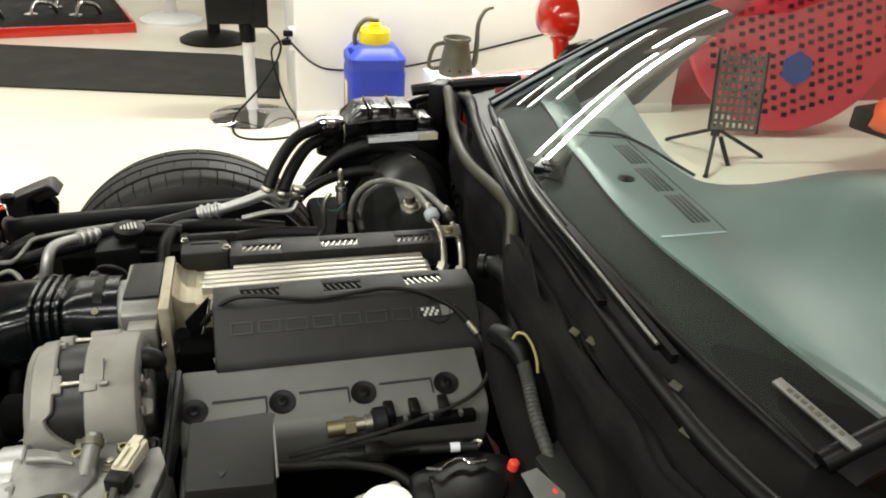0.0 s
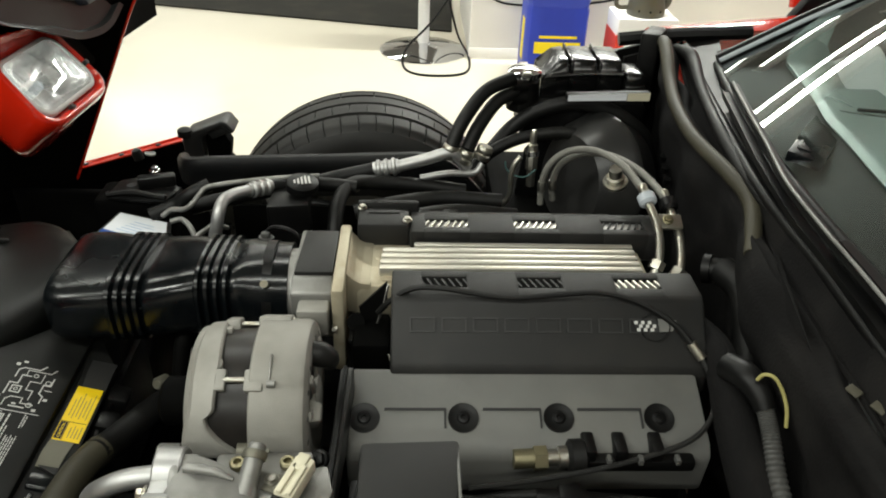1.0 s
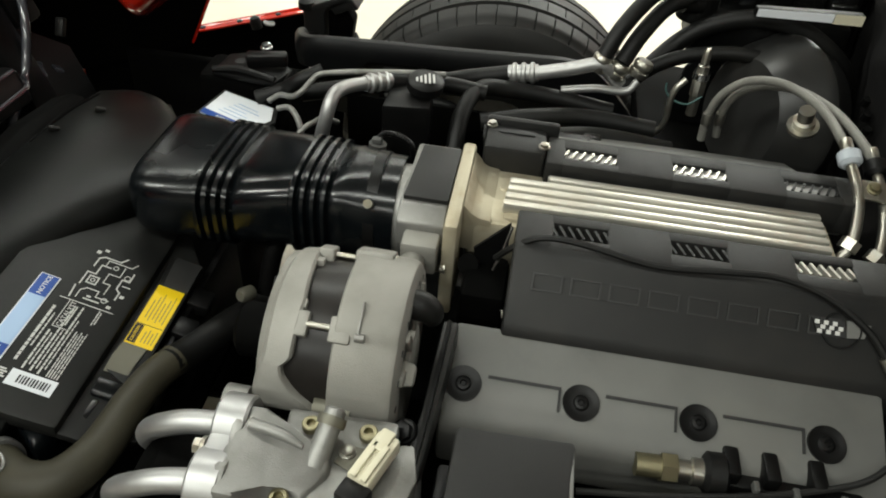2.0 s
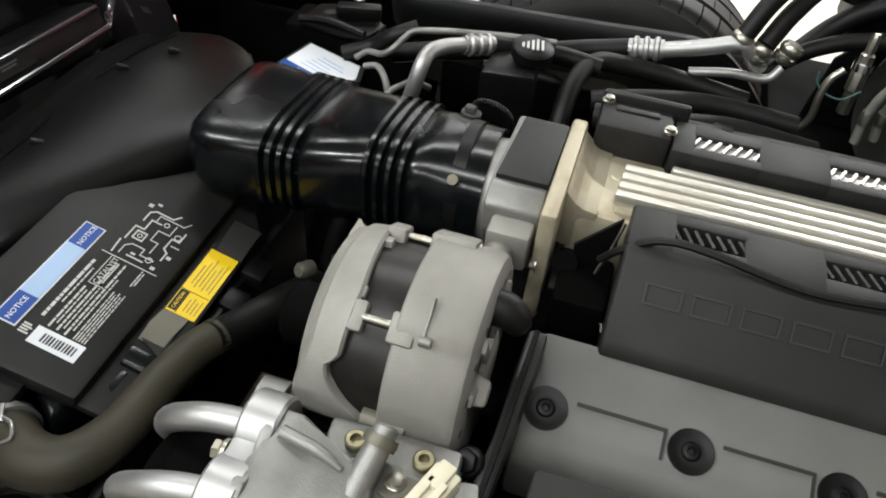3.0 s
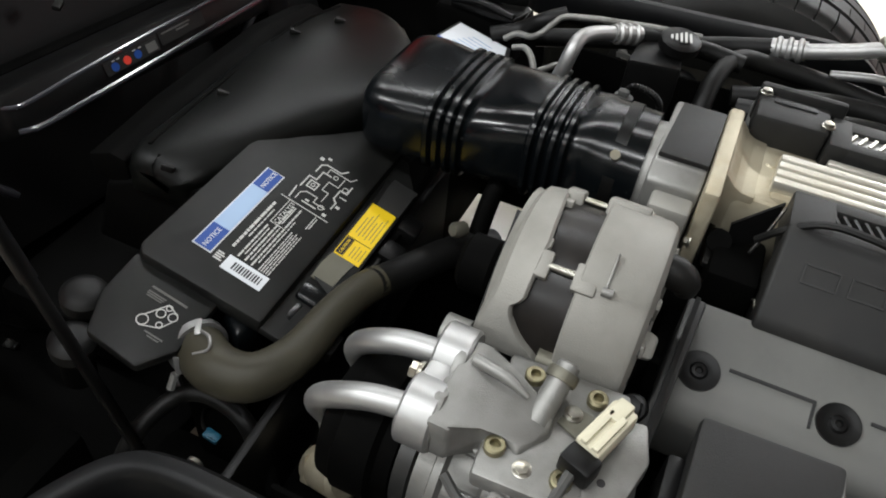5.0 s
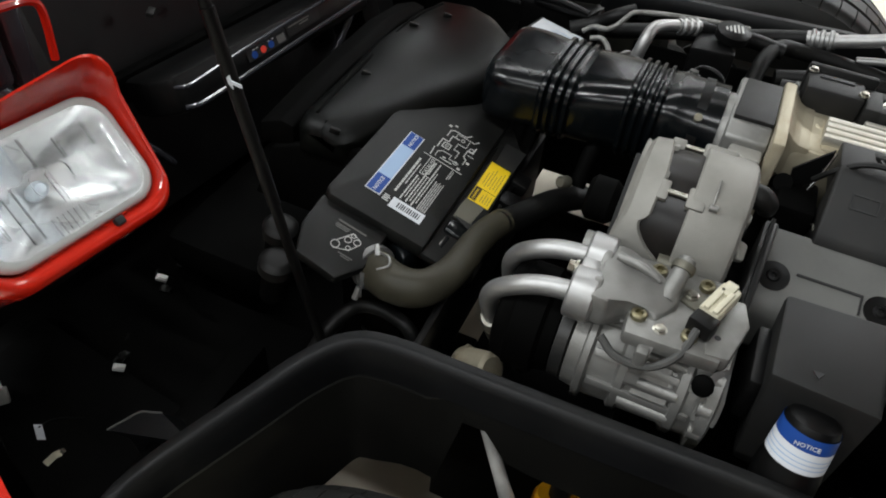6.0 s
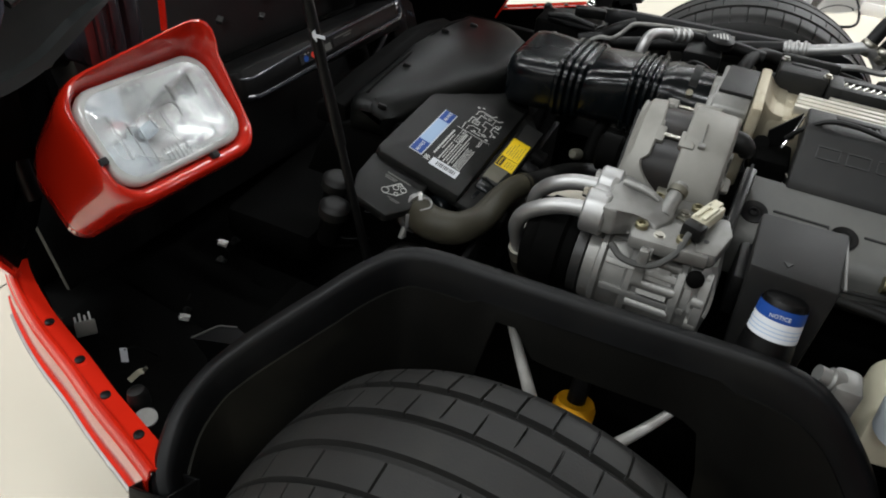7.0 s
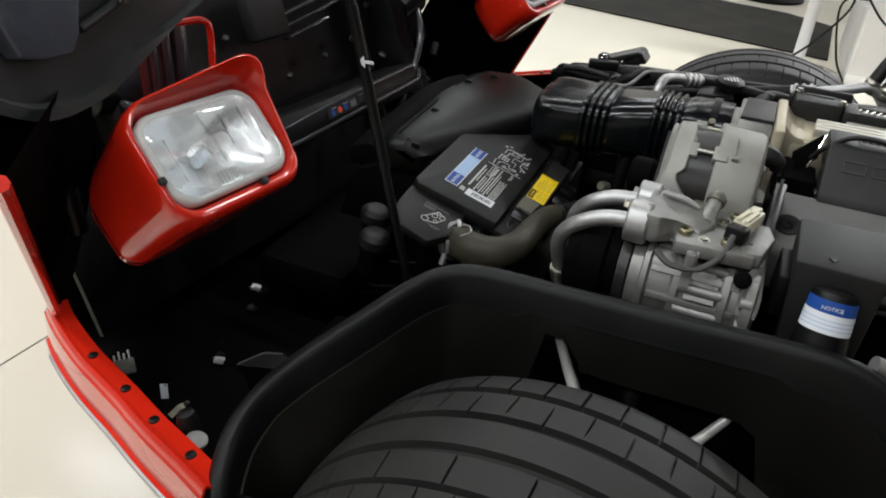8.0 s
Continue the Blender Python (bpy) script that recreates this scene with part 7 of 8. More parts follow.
p = pipe_thing("refrigerant_line", "aluminium refrigerant line with a crimped ferrule", "pipe", [(0.10, 0.362, 0.693), (0.15, 0.362, 0.708), (0.188, 0.364, 0.720), (0.205, 0.366, 0.712), (0.225, 0.37, 0.69)], 0.0105, M_ALU)
crimp(p, (0.058, 0.363, 0.686), (1, 0, 0.17), 0.045, 0.0145)
part("hose", sweep([(0.06, 0.363, 0.686), (0.0, 0.352, 0.676), (-0.06, 0.325, 0.672), (-0.14, 0.32, 0.66), (-0.25, 0.30, 0.64)], 0.013, 12), M_RUBBER, p, "black rubber hose")
for x, z in ((0.186, 0.708), (0.214, 0.699), (0.246, 0.707)):
    c = thing("hose_clamp", (x, 0.368, z - 0.02), "bright crimped hose collar", "clamp", "hose collars")
    part("collar", lathe([(0, 0.0125), (0.004, 0.015), (0.010, 0.015), (0.012, 0.0125), (0.016, 0.015), (0.022, 0.015), (0.026, 0.012)], (x, 0.368, z), (0.35, 0.1, 0.9), 20), M_STEEL, c)
pipe_thing("heater_hose", "black rubber hose curving up to the reservoir", "hose", [(0.192, 0.370, 0.725), (0.215, 0.395, 0.77), (0.255, 0.435, 0.808), (0.305, 0.462, 0.822)], 0.0125, M_RUBBER, "heater hoses")
pipe_thing("heater_hose", "black rubber hose curving up to the reservoir", "hose", [(0.221, 0.370, 0.722), (0.242, 0.40, 0.755), (0.275, 0.44, 0.785), (0.312, 0.468, 0.796)], 0.0125, M_RUBBER, "heater hoses")
pipe_thing("return_pipe", "short aluminium pipe below the hoses", "pipe", [(0.14, 0.352, 0.676), (0.19, 0.356, 0.684), (0.235, 0.36, 0.684), (0.25, 0.366, 0.70)], 0.006, M_ALU)


def reservoir():
    t = thing("coolant_reservoir", (0.44, 0.55, 0.72), "ribbed black coolant reservoir with a bright pressure cap", "reservoir")
    for x0, x1, d in ((0.362, 0.414, 0.024), (0.4165, 0.4655, 0.0), (0.468, 0.512, 0.0)):
        lobe = loft([[(x0, 0.492, 0.765), (x1, 0.492, 0.765), (x1, 0.60, 0.765), (x0, 0.60, 0.765)], [(x0, 0.492, 0.824 - d * 0.4), (x1, 0.492, 0.824), (x1, 0.60, 0.824), (x0, 0.60, 0.824 - d * 0.4)], [(x0 + 0.003 + d, 0.502, 0.846 - d * 0.2), (x1 - 0.003, 0.502, 0.846), (x1 - 0.003, 0.59, 0.846), (x0 + 0.003 + d, 0.59, 0.846 - d * 0.2)]], r=0.005)
        part("tank_lobe", lobe, M_TANK, t, "glossy rounded tank lobe")
    for x in (0.4152, 0.4668):
        part("tank_rib", box((x - 0.0016, 0.489, 0.790), (x + 0.0016, 0.595, 0.849), 0.0012), M_TANK, t)
    part("seam_bead", sweep([(0.364, 0.4905, 0.815), (0.44, 0.4900, 0.824), (0.511, 0.4905, 0.824)], 0.0032, 8), M_TANK, t)
    part("side_lobe", box((0.516, 0.485, 0.755), (0.556, 0.56, 0.826), 0.012, 3), M_TANK, t)
    part("side_rib", box((0.516, 0.482, 0.790), (0.557, 0.563, 0.806), 0.006, 3), M_TANK, t)
    part("body", box((0.33, 0.47, 0.69), (0.56, 0.60, 0.775), 0.012), M_BLACK, t)
    part("neck", lathe([(0, 0.030), (0.055, 0.029), (0.06, 0.024)], (0.330, 0.495, 0.755), (0, 0, 1), 28), M_BLACK, t)
    cap = part("cap", lathe([(0.06, 0.026), (0.063, 0.031), (0.072, 0.031), (0.076, 0.026), (0.079, 0.012)], (0.330, 0.495, 0.755), (0, 0, 1), 28), M_CHROME, t, "bright pressed metal cap")
    part("cap_ears", box((0.322, 0.462, 0.824), (0.338, 0.528, 0.832), 0.002), M_STEEL, cap)
    part("spout", join(lathe([(0, 0.013), (0.03, 0.013)], (0.33, 0.475, 0.805), (-0.9, -0.35, 0.1), 16), lathe([(0, 0.013), (0.03, 0.013)], (0.33, 0.475, 0.782), (-0.8, -0.3, 0.1), 16)), M_BLACK, t)
    s = thing("label_strip", (0.46, 0.43, 0.80), "narrow white and yellowed label strip on a bracket", "label")
    part("bracket", prism([(0.398, 0.795), (0.546, 0.800), (0.546, 0.815), (0.398, 0.808)], "y", 0.425, 0.44, 0.002), M_BLACK, s)
    part("white_label", quad([(0.400, 0.4238, 0.7965), (0.505, 0.4238, 0.8000), (0.505, 0.4238, 0.8130), (0.400, 0.4238, 0.8075)], 0.0006), M_WHITELBL, s, "white printed strip")
    part("yellow_label", quad([(0.506, 0.4236, 0.799), (0.546, 0.4236, 0.800), (0.546, 0.4236, 0.815), (0.506, 0.4236, 0.813)], 0.0006), M_CREAM, s, "yellowed printed strip")


reservoir()


def brake_booster():
    t = thing("brake_booster", (0.46, 0.40, 0.60), "round dull black vacuum booster with a port", "booster")
    part("shell", lathe([(-0.06, 0.03), (-0.055, 0.085), (-0.03, 0.108), (0.0, 0.118), (0.006, 0.122), (0.014, 0.122), (0.02, 0.116), (0.06, 0.10), (0.09, 0.05)], (0.46, 0.40, 0.655), (0.75, 0.35, -0.1), 44), M_BOOSTER, t)
    part("seam_clips", join(*[lathe([(0, 0.006), (0.012, 0.006)], (0.46 + 0.1, 0.3 + 0.02 * k, 0.70 + 0.012 * k), (0, -0.4, 1), 8) for k in range(3)]), M_BLACK, t)
    part("port", join(lathe([(0, 0.014), (0.012, 0.014), (0.014, 0.010), (0.03, 0.010)], (0.452, 0.235, 0.735), (-0.2, -0.3, 0.9), 18), lathe([(0.0, 0.02), (0.005, 0.02)], (0.452, 0.235, 0.733), (-0.2, -0.3, 0.9), 18)), M_STEEL, t, "pale metal port")


brake_booster()
pipe_thing("vacuum_hose", "black vacuum hose arching over the booster", "hose", [(0.27, 0.42, 0.70), (0.308, 0.445, 0.735), (0.351, 0.45, 0.765), (0.416, 0.45, 0.783), (0.484, 0.45, 0.770), (0.556, 0.45, 0.722), (0.58, 0.46, 0.66)], 0.014, M_RUBBER, "vacuum hoses")
pipe_thing("vacuum_hose", "black vacuum hose arching over the booster", "hose", [(0.23, 0.38, 0.68), (0.28, 0.40, 0.715), (0.34, 0.41, 0.735), (0.42, 0.41, 0.74), (0.50, 0.40, 0.71), (0.54, 0.40, 0.64)], 0.011, M_RUBBER, "vacuum hoses")


def brake_fitting():
    t = thing("pressure_sensor", (0.337, 0.354, 0.66), "steel pressure fitting standing upright", "fitting")
    part("stem", lathe([(0, 0.008), (0.03, 0.008), (0.032, 0.0105), (0.055, 0.0105), (0.058, 0.0085), (0.078, 0.0085), (0.08, 0.006), (0.10, 0.006), (0.104, 0.0035)], (0.336, 0.352, 0.665), (-0.02, 0.05, 1), 8), M_STEEL, t)
    part("collar", lathe([(0.058, 0.012), (0.068, 0.012)], (0.336, 0.352, 0.665), (-0.02, 0.05, 1), 18), M_CHROME, t)
    t = pipe_thing("hook_pipe", "bright bent brake pipe", "pipe", [(0.272, 0.33, 0.630), (0.290, 0.33, 0.642), (0.298, 0.33, 0.662), (0.297, 0.331, 0.694), (0.301, 0.333, 0.714), (0.312, 0.336, 0.728)], 0.0048, M_STEEL)
    pipe_thing("thin_wire", "thin teal wire loop", "wire", [(0.285, 0.33, 0.722), (0.288, 0.33, 0.708), (0.302, 0.33, 0.696), (0.322, 0.33, 0.693), (0.340, 0.335, 0.705)], 0.0013, mat("teal_wire", (0.05, 0.10, 0.095), 0.5), n=8)


brake_fitting()


def braided(dx, dy, pts, ball):
    t = thing("braided_hose", (pts[0][0] + dx, pts[0][1] + dy, 0.68), "braided grey fuel hose with a bright steel end", "hose", "braided fuel hoses")
    q = [(x + dx, y + dy, z) for x, y, z in pts]
    part("hose", sweep(q[:-3], 0.0056, 14, steps=8), M_BRAID, t)
    part("steel_end", sweep(q[-4:], 0.0058, 12), M_STEEL, t, "bright steel end pipe")
    part("ferrule", lathe([(-0.004, 0.0066), (0.0, 0.0072), (0.010, 0.0072), (0.014, 0.0064)], q[1], Vector(q[0]) - Vector(q[1]), 14), M_STEEL, t, "crimped end ferrule")
    part("ferrule", lathe([(-0.026, 0.0062), (-0.024, 0.0070), (-0.012, 0.0070), (-0.010, 0.0062)], q[-4], Vector(q[-3]) - Vector(q[-4]), 14), M_STEEL, t, "crimped end ferrule")
    if ball:
        part("coupling", lathe([(-0.010, 0.0085), (-0.007, 0.0125), (0.005, 0.0125), (0.009, 0.0085)], q[-4], Vector(q[-3]) - Vector(q[-4]), 20), M_CLEARTANK, t, "pale quick coupling")
    else:
        part("coupling", lathe([(-0.010, 0.009), (-0.007, 0.0125), (0.006, 0.0125), (0.010, 0.009)], q[-4], Vector(q[-3]) - Vector(q[-4]), 20), M_BLACK, t, "black quick coupling")
    part("nut", lathe([(0, 0.0105), (0.012, 0.0105)], q[-2], Vector(q[-1]) - Vector(q[-2]), 6), M_STEEL, t)
    return t


braided(0, 0, [(0.345, 0.285, 0.665), (0.343, 0.283, 0.705), (0.352, 0.28, 0.742), (0.378, 0.272, 0.770), (0.412, 0.24, 0.787), (0.438, 0.17, 0.797), (0.449, 0.105, 0.794), (0.452, 0.078, 0.789), (0.458, 0.03, 0.770), (0.452, -0.010, 0.745), (0.440, -0.025, 0.725)], True)
braided(0, 0, [(0.368, 0.300, 0.665), (0.364, 0.298, 0.70), (0.373, 0.294, 0.735), (0.400, 0.282, 0.760), (0.434, 0.245, 0.778), (0.460, 0.175, 0.790), (0.476, 0.110, 0.789), (0.484, 0.080, 0.780), (0.488, 0.03, 0.762), (0.480, -0.018, 0.738), (0.462, -0.035, 0.715)], False)
hb = thing("hose_bracket", (0.47, 0.045, 0.74), "small bright bracket clamping two fuel hoses", "bracket")
part("plate", obox((0.472, 0.040, 0.776), (0.040, 0.024, 0.006), 0.002, (25, 0, 0)), M_STEEL, hb)
part("bolt", bolt((0.472, 0.040, 0.779), (0, -0.4, 1), 0.006, 0.006), M_BRASS, hb)
hv = thing("heater_valve", (0.53, -0.02, 0.68), "dark heater valve with a rusty union", "valve")
part("union", join(lathe([(0, 0.016), (0.03, 0.016), (0.034, 0.012)], (0.515, -0.01, 0.735), (0.8, -0.5, 0.2), 18), lathe([(0, 0.02), (0.01, 0.02)], (0.515, -0.01, 0.735), (0.8, -0.5, 0.2), 18)), M_BLACK, hv)
part("hose", sweep([(0.535, -0.02, 0.74), (0.55, -0.06, 0.735), (0.545, -0.11, 0.71), (0.53, -0.16, 0.67)], 0.02, 14), M_RUBBER, hv)

# pipes and boxes near the front
ap = pipe_thing("refrigerant_line", "bent aluminium refrigerant line with a crimped ferrule", "pipe", [(-0.190, 0.165, 0.60), (-0.180, 0.166, 0.655), (-0.173, 0.165, 0.682), (-0.168, 0.173, 0.705), (-0.164, 0.189, 0.715), (-0.153, 0.210, 0.715), (-0.134, 0.234, 0.710), (-0.103, 0.266, 0.702), (-0.085, 0.272, 0.699)], 0.0095, M_ALU)
crimp(ap, (-0.134, 0.234, 0.710), (0.72, 0.72, -0.18), 0.042, 0.0125)
part("hose", sweep([(-0.105, 0.264, 0.702), (-0.06, 0.285, 0.694), (-0.02, 0.30, 0.688), (0.03, 0.305, 0.680)], 0.012, 12), M_RUBBER, ap)
pipe_thing("thin_line", "thin aluminium line across the bay", "pipe", [(-0.275, 0.228, 0.664), (-0.259, 0.230, 0.675), (-0.237, 0.223, 0.680), (-0.223, 0.224, 0.690), (-0.213, 0.237, 0.700), (-0.202, 0.246, 0.708), (-0.167, 0.256, 0.711), (-0.14, 0.264, 0.711), (-0.084, 0.280, 0.710), (-0.03, 0.296, 0.706)], 0.0042, M_CAST)
pipe_thing("thin_line", "thin aluminium line across the bay", "pipe", [(-0.257, 0.213, 0.663), (-0.241, 0.212, 0.668), (-0.229, 0.203, 0.666), (-0.219, 0.193, 0.655), (-0.214, 0.185, 0.635), (-0.21, 0.17, 0.60)], 0.0042, M_CAST)
pipe_thing("thin_line", "thin aluminium line across the bay", "pipe", [(-0.222, 0.180, 0.640), (-0.213, 0.192, 0.650), (-0.203, 0.207, 0.652), (-0.194, 0.225, 0.650), (-0.18, 0.25, 0.63)], 0.0040, M_CAST)
pipe_thing("drain_hose", "black bent rubber hose", "hose", [(-0.30, 0.245, 0.655), (-0.262, 0.258, 0.668), (-0.232, 0.255, 0.69), (-0.205, 0.27, 0.70)], 0.0115, M_RUBBER)
tk = thing("dryer_box", (-0.07, 0.235, 0.62), "black box with a ribbed white-striped cap", "electrical box")
part("box", prism([(-0.103, 0.200), (-0.037, 0.209), (-0.045, 0.290), (-0.101, 0.283)], "z", 0.62, 0.700, 0.005), M_BLACK, tk)
part("cap", lathe([(0, 0.026), (0.012, 0.026), (0.015, 0.022)], (-0.052, 0.252, 0.706), (0.1, -0.1, 1), 28), M_BLACK, tk)
for k in range(5):
    part("stripe", obox((-0.064 + 0.006 * k, 0.252, 0.7215), (0.003, 0.030 - 0.003 * abs(k - 2), 0.0012), 0, (0, 0, 12)), M_PRINT, tk)
ob = thing("mounting_bracket", (-0.33, 0.30, 0.6), "dull black pressed bracket with a bright bolt", "bracket")
part("plate", prism([(-0.375, 0.266), (-0.275, 0.256), (-0.262, 0.300), (-0.285, 0.325), (-0.315, 0.320), (-0.335, 0.340), (-0.37, 0.325)], "z", 0.668, 0.678, 0.004), M_BLACK, ob)
part("leg", box((-0.40, 0.268, 0.58), (-0.28, 0.34, 0.67), 0.01), M_DARK, ob)
part("rib", obox((-0.30, 0.300, 0.690), (0.06, 0.02, 0.02), 0.004, (0, 0, 15)), M_BLACK, ob)
part("flange", quad([(-0.262, 0.260, 0.678), (-0.262, 0.302, 0.678), (-0.256, 0.300, 0.650), (-0.256, 0.260, 0.650)], 0.003), M_BLACK, ob)
part("flange", sweep([(-0.373, 0.268, 0.680), (-0.33, 0.270, 0.684), (-0.276, 0.260, 0.680)], 0.005, 8), M_BLACK, ob)
part("hole", lathe([(0, 0.008), (0.0006, 0.008)], (-0.345, 0.304, 0.678), (0, 0, 1), 16), M_INK, ob)
part("bolt", bolt((-0.305, 0.314, 0.70), (0, 0, 1), 0.007, 0.008), M_CHROME, ob)
nl = thing("notice_label", (-0.31, 0.195, 0.64), "white notice label with a blue edge on a sloping panel", "label")
la, lb, lc, ld, le = Vector((-0.358, 0.178, 0.6624)), Vector((-0.285, 0.150, 0.6590)), Vector((-0.262, 0.196, 0.6525)), Vector((-0.272, 0.234, 0.6480)), Vector((-0.350, 0.251, 0.6560))
lm = plane_frame(la, lb - la, le - la)
part("panel", loft([[p + (p - (la + ld) / 2) * 0.12 - Vector((0, 0, d)) for p in (la, lb, lc, ld, le)] for d in (0.005, 0.0012)]), M_COVER, nl)
part("paper", loft([[p - Vector((0, 0, 0.001)) for p in (la, lb, lc, ld, le)], [la, lb, lc, ld, le]]), M_WHITELBL, nl, "white label paper")
part("blue_edge", quad([la + Vector((0, 0, 0.0006)), lb + Vector((0, 0, 0.0006)), lb.lerp(lc, 0.30) + Vector((0, 0, 0.0006)), la.lerp(le, 0.17) + Vector((0, 0, 0.0006))], 0.0006), M_BLUELBL, nl, "blue label edge")
part("word", letters("NOTICE", 0.0105, lm @ pose(0.0245, 0.0012, 0.0004), 0.0012), M_WHITELBL, nl)
for k in range(5):
    part("print_line", moved(box((0.014 + 0.002 * k, 0.022 + 0.008 * k, 0.0006), (0.066 - 0.008 * (k % 3), 0.0230 + 0.008 * k, 0.0010)), lm), M_PALEBLUE, nl)
# bundles of dark hoses along the far valve cover
for pts, r in (([(0.0, 0.20, 0.62), (0.002, 0.255, 0.668), (0.02, 0.31, 0.682), (0.06, 0.335, 0.675), (0.14, 0.345, 0.665), (0.22, 0.345, 0.655)], 0.0125), ([(0.03, 0.265, 0.655), (0.10, 0.28, 0.665), (0.18, 0.30, 0.665), (0.28, 0.30, 0.66)], 0.013), ([(0.04, 0.225, 0.66), (0.12, 0.225, 0.668), (0.20, 0.245, 0.668), (0.30, 0.255, 0.655)], 0.015), ([(0.06, 0.19, 0.66), (0.15, 0.195, 0.668), (0.24, 0.215, 0.665), (0.33, 0.22, 0.65)], 0.011)):
    pipe_thing("loom_hose", "dusty black hose lying along the valve cover", "hose", pts, r, M_RUBBER, "loom hoses")
lc = thing("loom_clip", (0.15, 0.20, 0.66), "black plastic loom clip", "clip")
part("clip", join(box((0.135, 0.185, 0.672), (0.185, 0.215, 0.690), 0.004), box((0.175, 0.20, 0.67), (0.20, 0.23, 0.685), 0.004)), M_BLACK, lc)
# small sensor with a sleeved wire above the duct
sn = thing("air_sensor", (-0.077, 0.075, 0.69), "grey air sensor plug with a ribbed wire loop", "sensor")
part("plug", join(lathe([(0, 0.008), (0.02, 0.008), (0.022, 0.011), (0.032, 0.011)], (-0.085, 0.086, 0.682), (0.1, 0.1, 1), 14), obox((-0.083, 0.090, 0.716), (0.013, 0.010, 0.010), 0.003)), M_WIRE, sn)
part("wire", sweep([(-0.083, 0.092, 0.716), (-0.076, 0.099, 0.722), (-0.061, 0.100, 0.722), (-0.048, 0.102, 0.715), (-0.041, 0.106, 0.700), (-0.04, 0.108, 0.67)], 0.0033, 10, steps=10, ribs=0.25, pitch=1), M_BLACK, sn, "ribbed wire sleeve")
# far hood stop on the fender and its mirror-image tower
tw = thing("liner_tower", (-0.30, 0.79, 0.45), "black plastic end of the far wheel liner with a rubber knob", "wheel liner")
part("tower", prism([(-0.388, 0.47), (-0.386, 0.568), (-0.378, 0.580), (-0.297, 0.613), (-0.286, 0.611), (-0.270, 0.588), (-0.276, 0.583), (-0.294, 0.601), (-0.334, 0.583), (-0.342, 0.572), (-0.345, 0.47)], "y", 0.728, 0.792, 0.005, 3), M_BOOSTER, tw)
part("fold", prism([(-0.334, 0.583), (-0.296, 0.600), (-0.276, 0.582), (-0.296, 0.578), (-0.322, 0.566)], "y", 0.736, 0.748, 0.002), M_BOOSTER, tw, "folded inner flap")
part("socket", prism([(-0.342, 0.47), (-0.342, 0.566), (-0.300, 0.576), (-0.286, 0.55), (-0.300, 0.47)], "y", 0.752, 0.788, 0.004), M_DARK, tw)
part("knob", lathe([(0, 0.007), (0.02, 0.007), (0.022, 0.016), (0.036, 0.016), (0.04, 0.01)], (-0.381, 0.735, 0.553), (0, 0, 1), 16), M_RUBBER, tw)

# Added black panel that fills the bright gap beyond the booster.
ap = thing("filler_panel", (0.44, 0.625, 0.48), "black filler panel beside the booster", "inner fender")
part("panel", prism([(0.35, 0.48), (0.54, 0.48), (0.54, 0.70), (0.47, 0.685), (0.40, 0.650), (0.365, 0.61)], "y", 0.620, 0.628, 0.003), M_LINER, ap)
for x, z in ((0.41, 0.60), (0.49, 0.63)):
    part("clip", lathe([(0, 0.006), (0.003, 0.005)], (x, 0.620, z), (0, -1, 0), 10), M_BLACK, ap)
# ---- firewall, cowl, windscreen, dash ----
fw = thing("firewall", (0.58, 0, 0.3), "charcoal felt-covered firewall and cowl of the bay", "firewall")


def ws_base(y):
    """The lower edge of the windscreen."""
    q = (y / 0.62) ** 2
    return Vector((0.602 + 0.06 * y + 0.075 * q, y, 0.866 - 0.016 * q))


def wavy(x, y, z, a=0.006):
    return a * noise.noise(Vector((x * 9, y * 9, z * 9)))


SEAL_Y = (-0.72, -0.60, -0.45, -0.35, -0.21, -0.13, -0.06, 0.0, 0.07, 0.20, 0.35, 0.58, 0.66)
SEAL_X = (0.525, 0.511, 0.505, 0.506, 0.515, 0.518, 0.533, 0.556, 0.561, 0.553, 0.560, 0.605, 0.625)
RIDGE_Y = (-0.72, -0.60, -0.46, -0.32, -0.20, -0.10, 0.05, 0.24, 0.52, 0.66)
RIDGE_X = (0.590, 0.568, 0.563, 0.564, 0.574, 0.576, 0.578, 0.605, 0.645, 0.675)


def seal_x(y):
    return float(np.interp(y, SEAL_Y, SEAL_X))


def ridge_x(y):
    return float(np.interp(y, RIDGE_Y, RIDGE_X))


def across(u):
    return -0.72 + 1.38 * u


def felt(u, v):
    """The felt that hangs down the firewall and rolls over at its top."""
    y = across(u)
    prof = ((0.040, 0.28), (0.030, 0.45), (0.022, 0.60), (0.012, 0.70), (0.003, 0.755), (0.0, 0.785), (0.005, 0.803), (0.015, 0.812), (0.027, 0.810), (0.036, 0.802))
    k = min(len(prof) - 2, int(v * (len(prof) - 1)))
    f = v * (len(prof) - 1) - k
    dx, z = (p + (q - p) * f for p, q in zip(prof[k], prof[k + 1]))
    lift = 0.03 * max(0.0, min(1.0, (y - 0.25) / 0.3))
    return (seal_x(y) + dx + wavy(y * 1.4, z * 2, 0, 0.016), y, z + lift * max(0, (z - 0.6) / 0.2) + wavy(y, dx * 9, 4, 0.010))


def shelf(u, v):
    """The dusty gutter between the felt roll and the rubber ridge below the glass."""
    y = across(u)
    a, b = seal_x(y) + 0.034, ridge_x(y) - 0.004
    lift = 0.03 * max(0.0, min(1.0, (y - 0.25) / 0.3)) * (1 - v)
    return (a + (b - a) * v, y, 0.802 + lift + 0.036 * v * v - 0.008 * math.sin(math.pi * v) + wavy(y * 2, v, 3, 0.007))


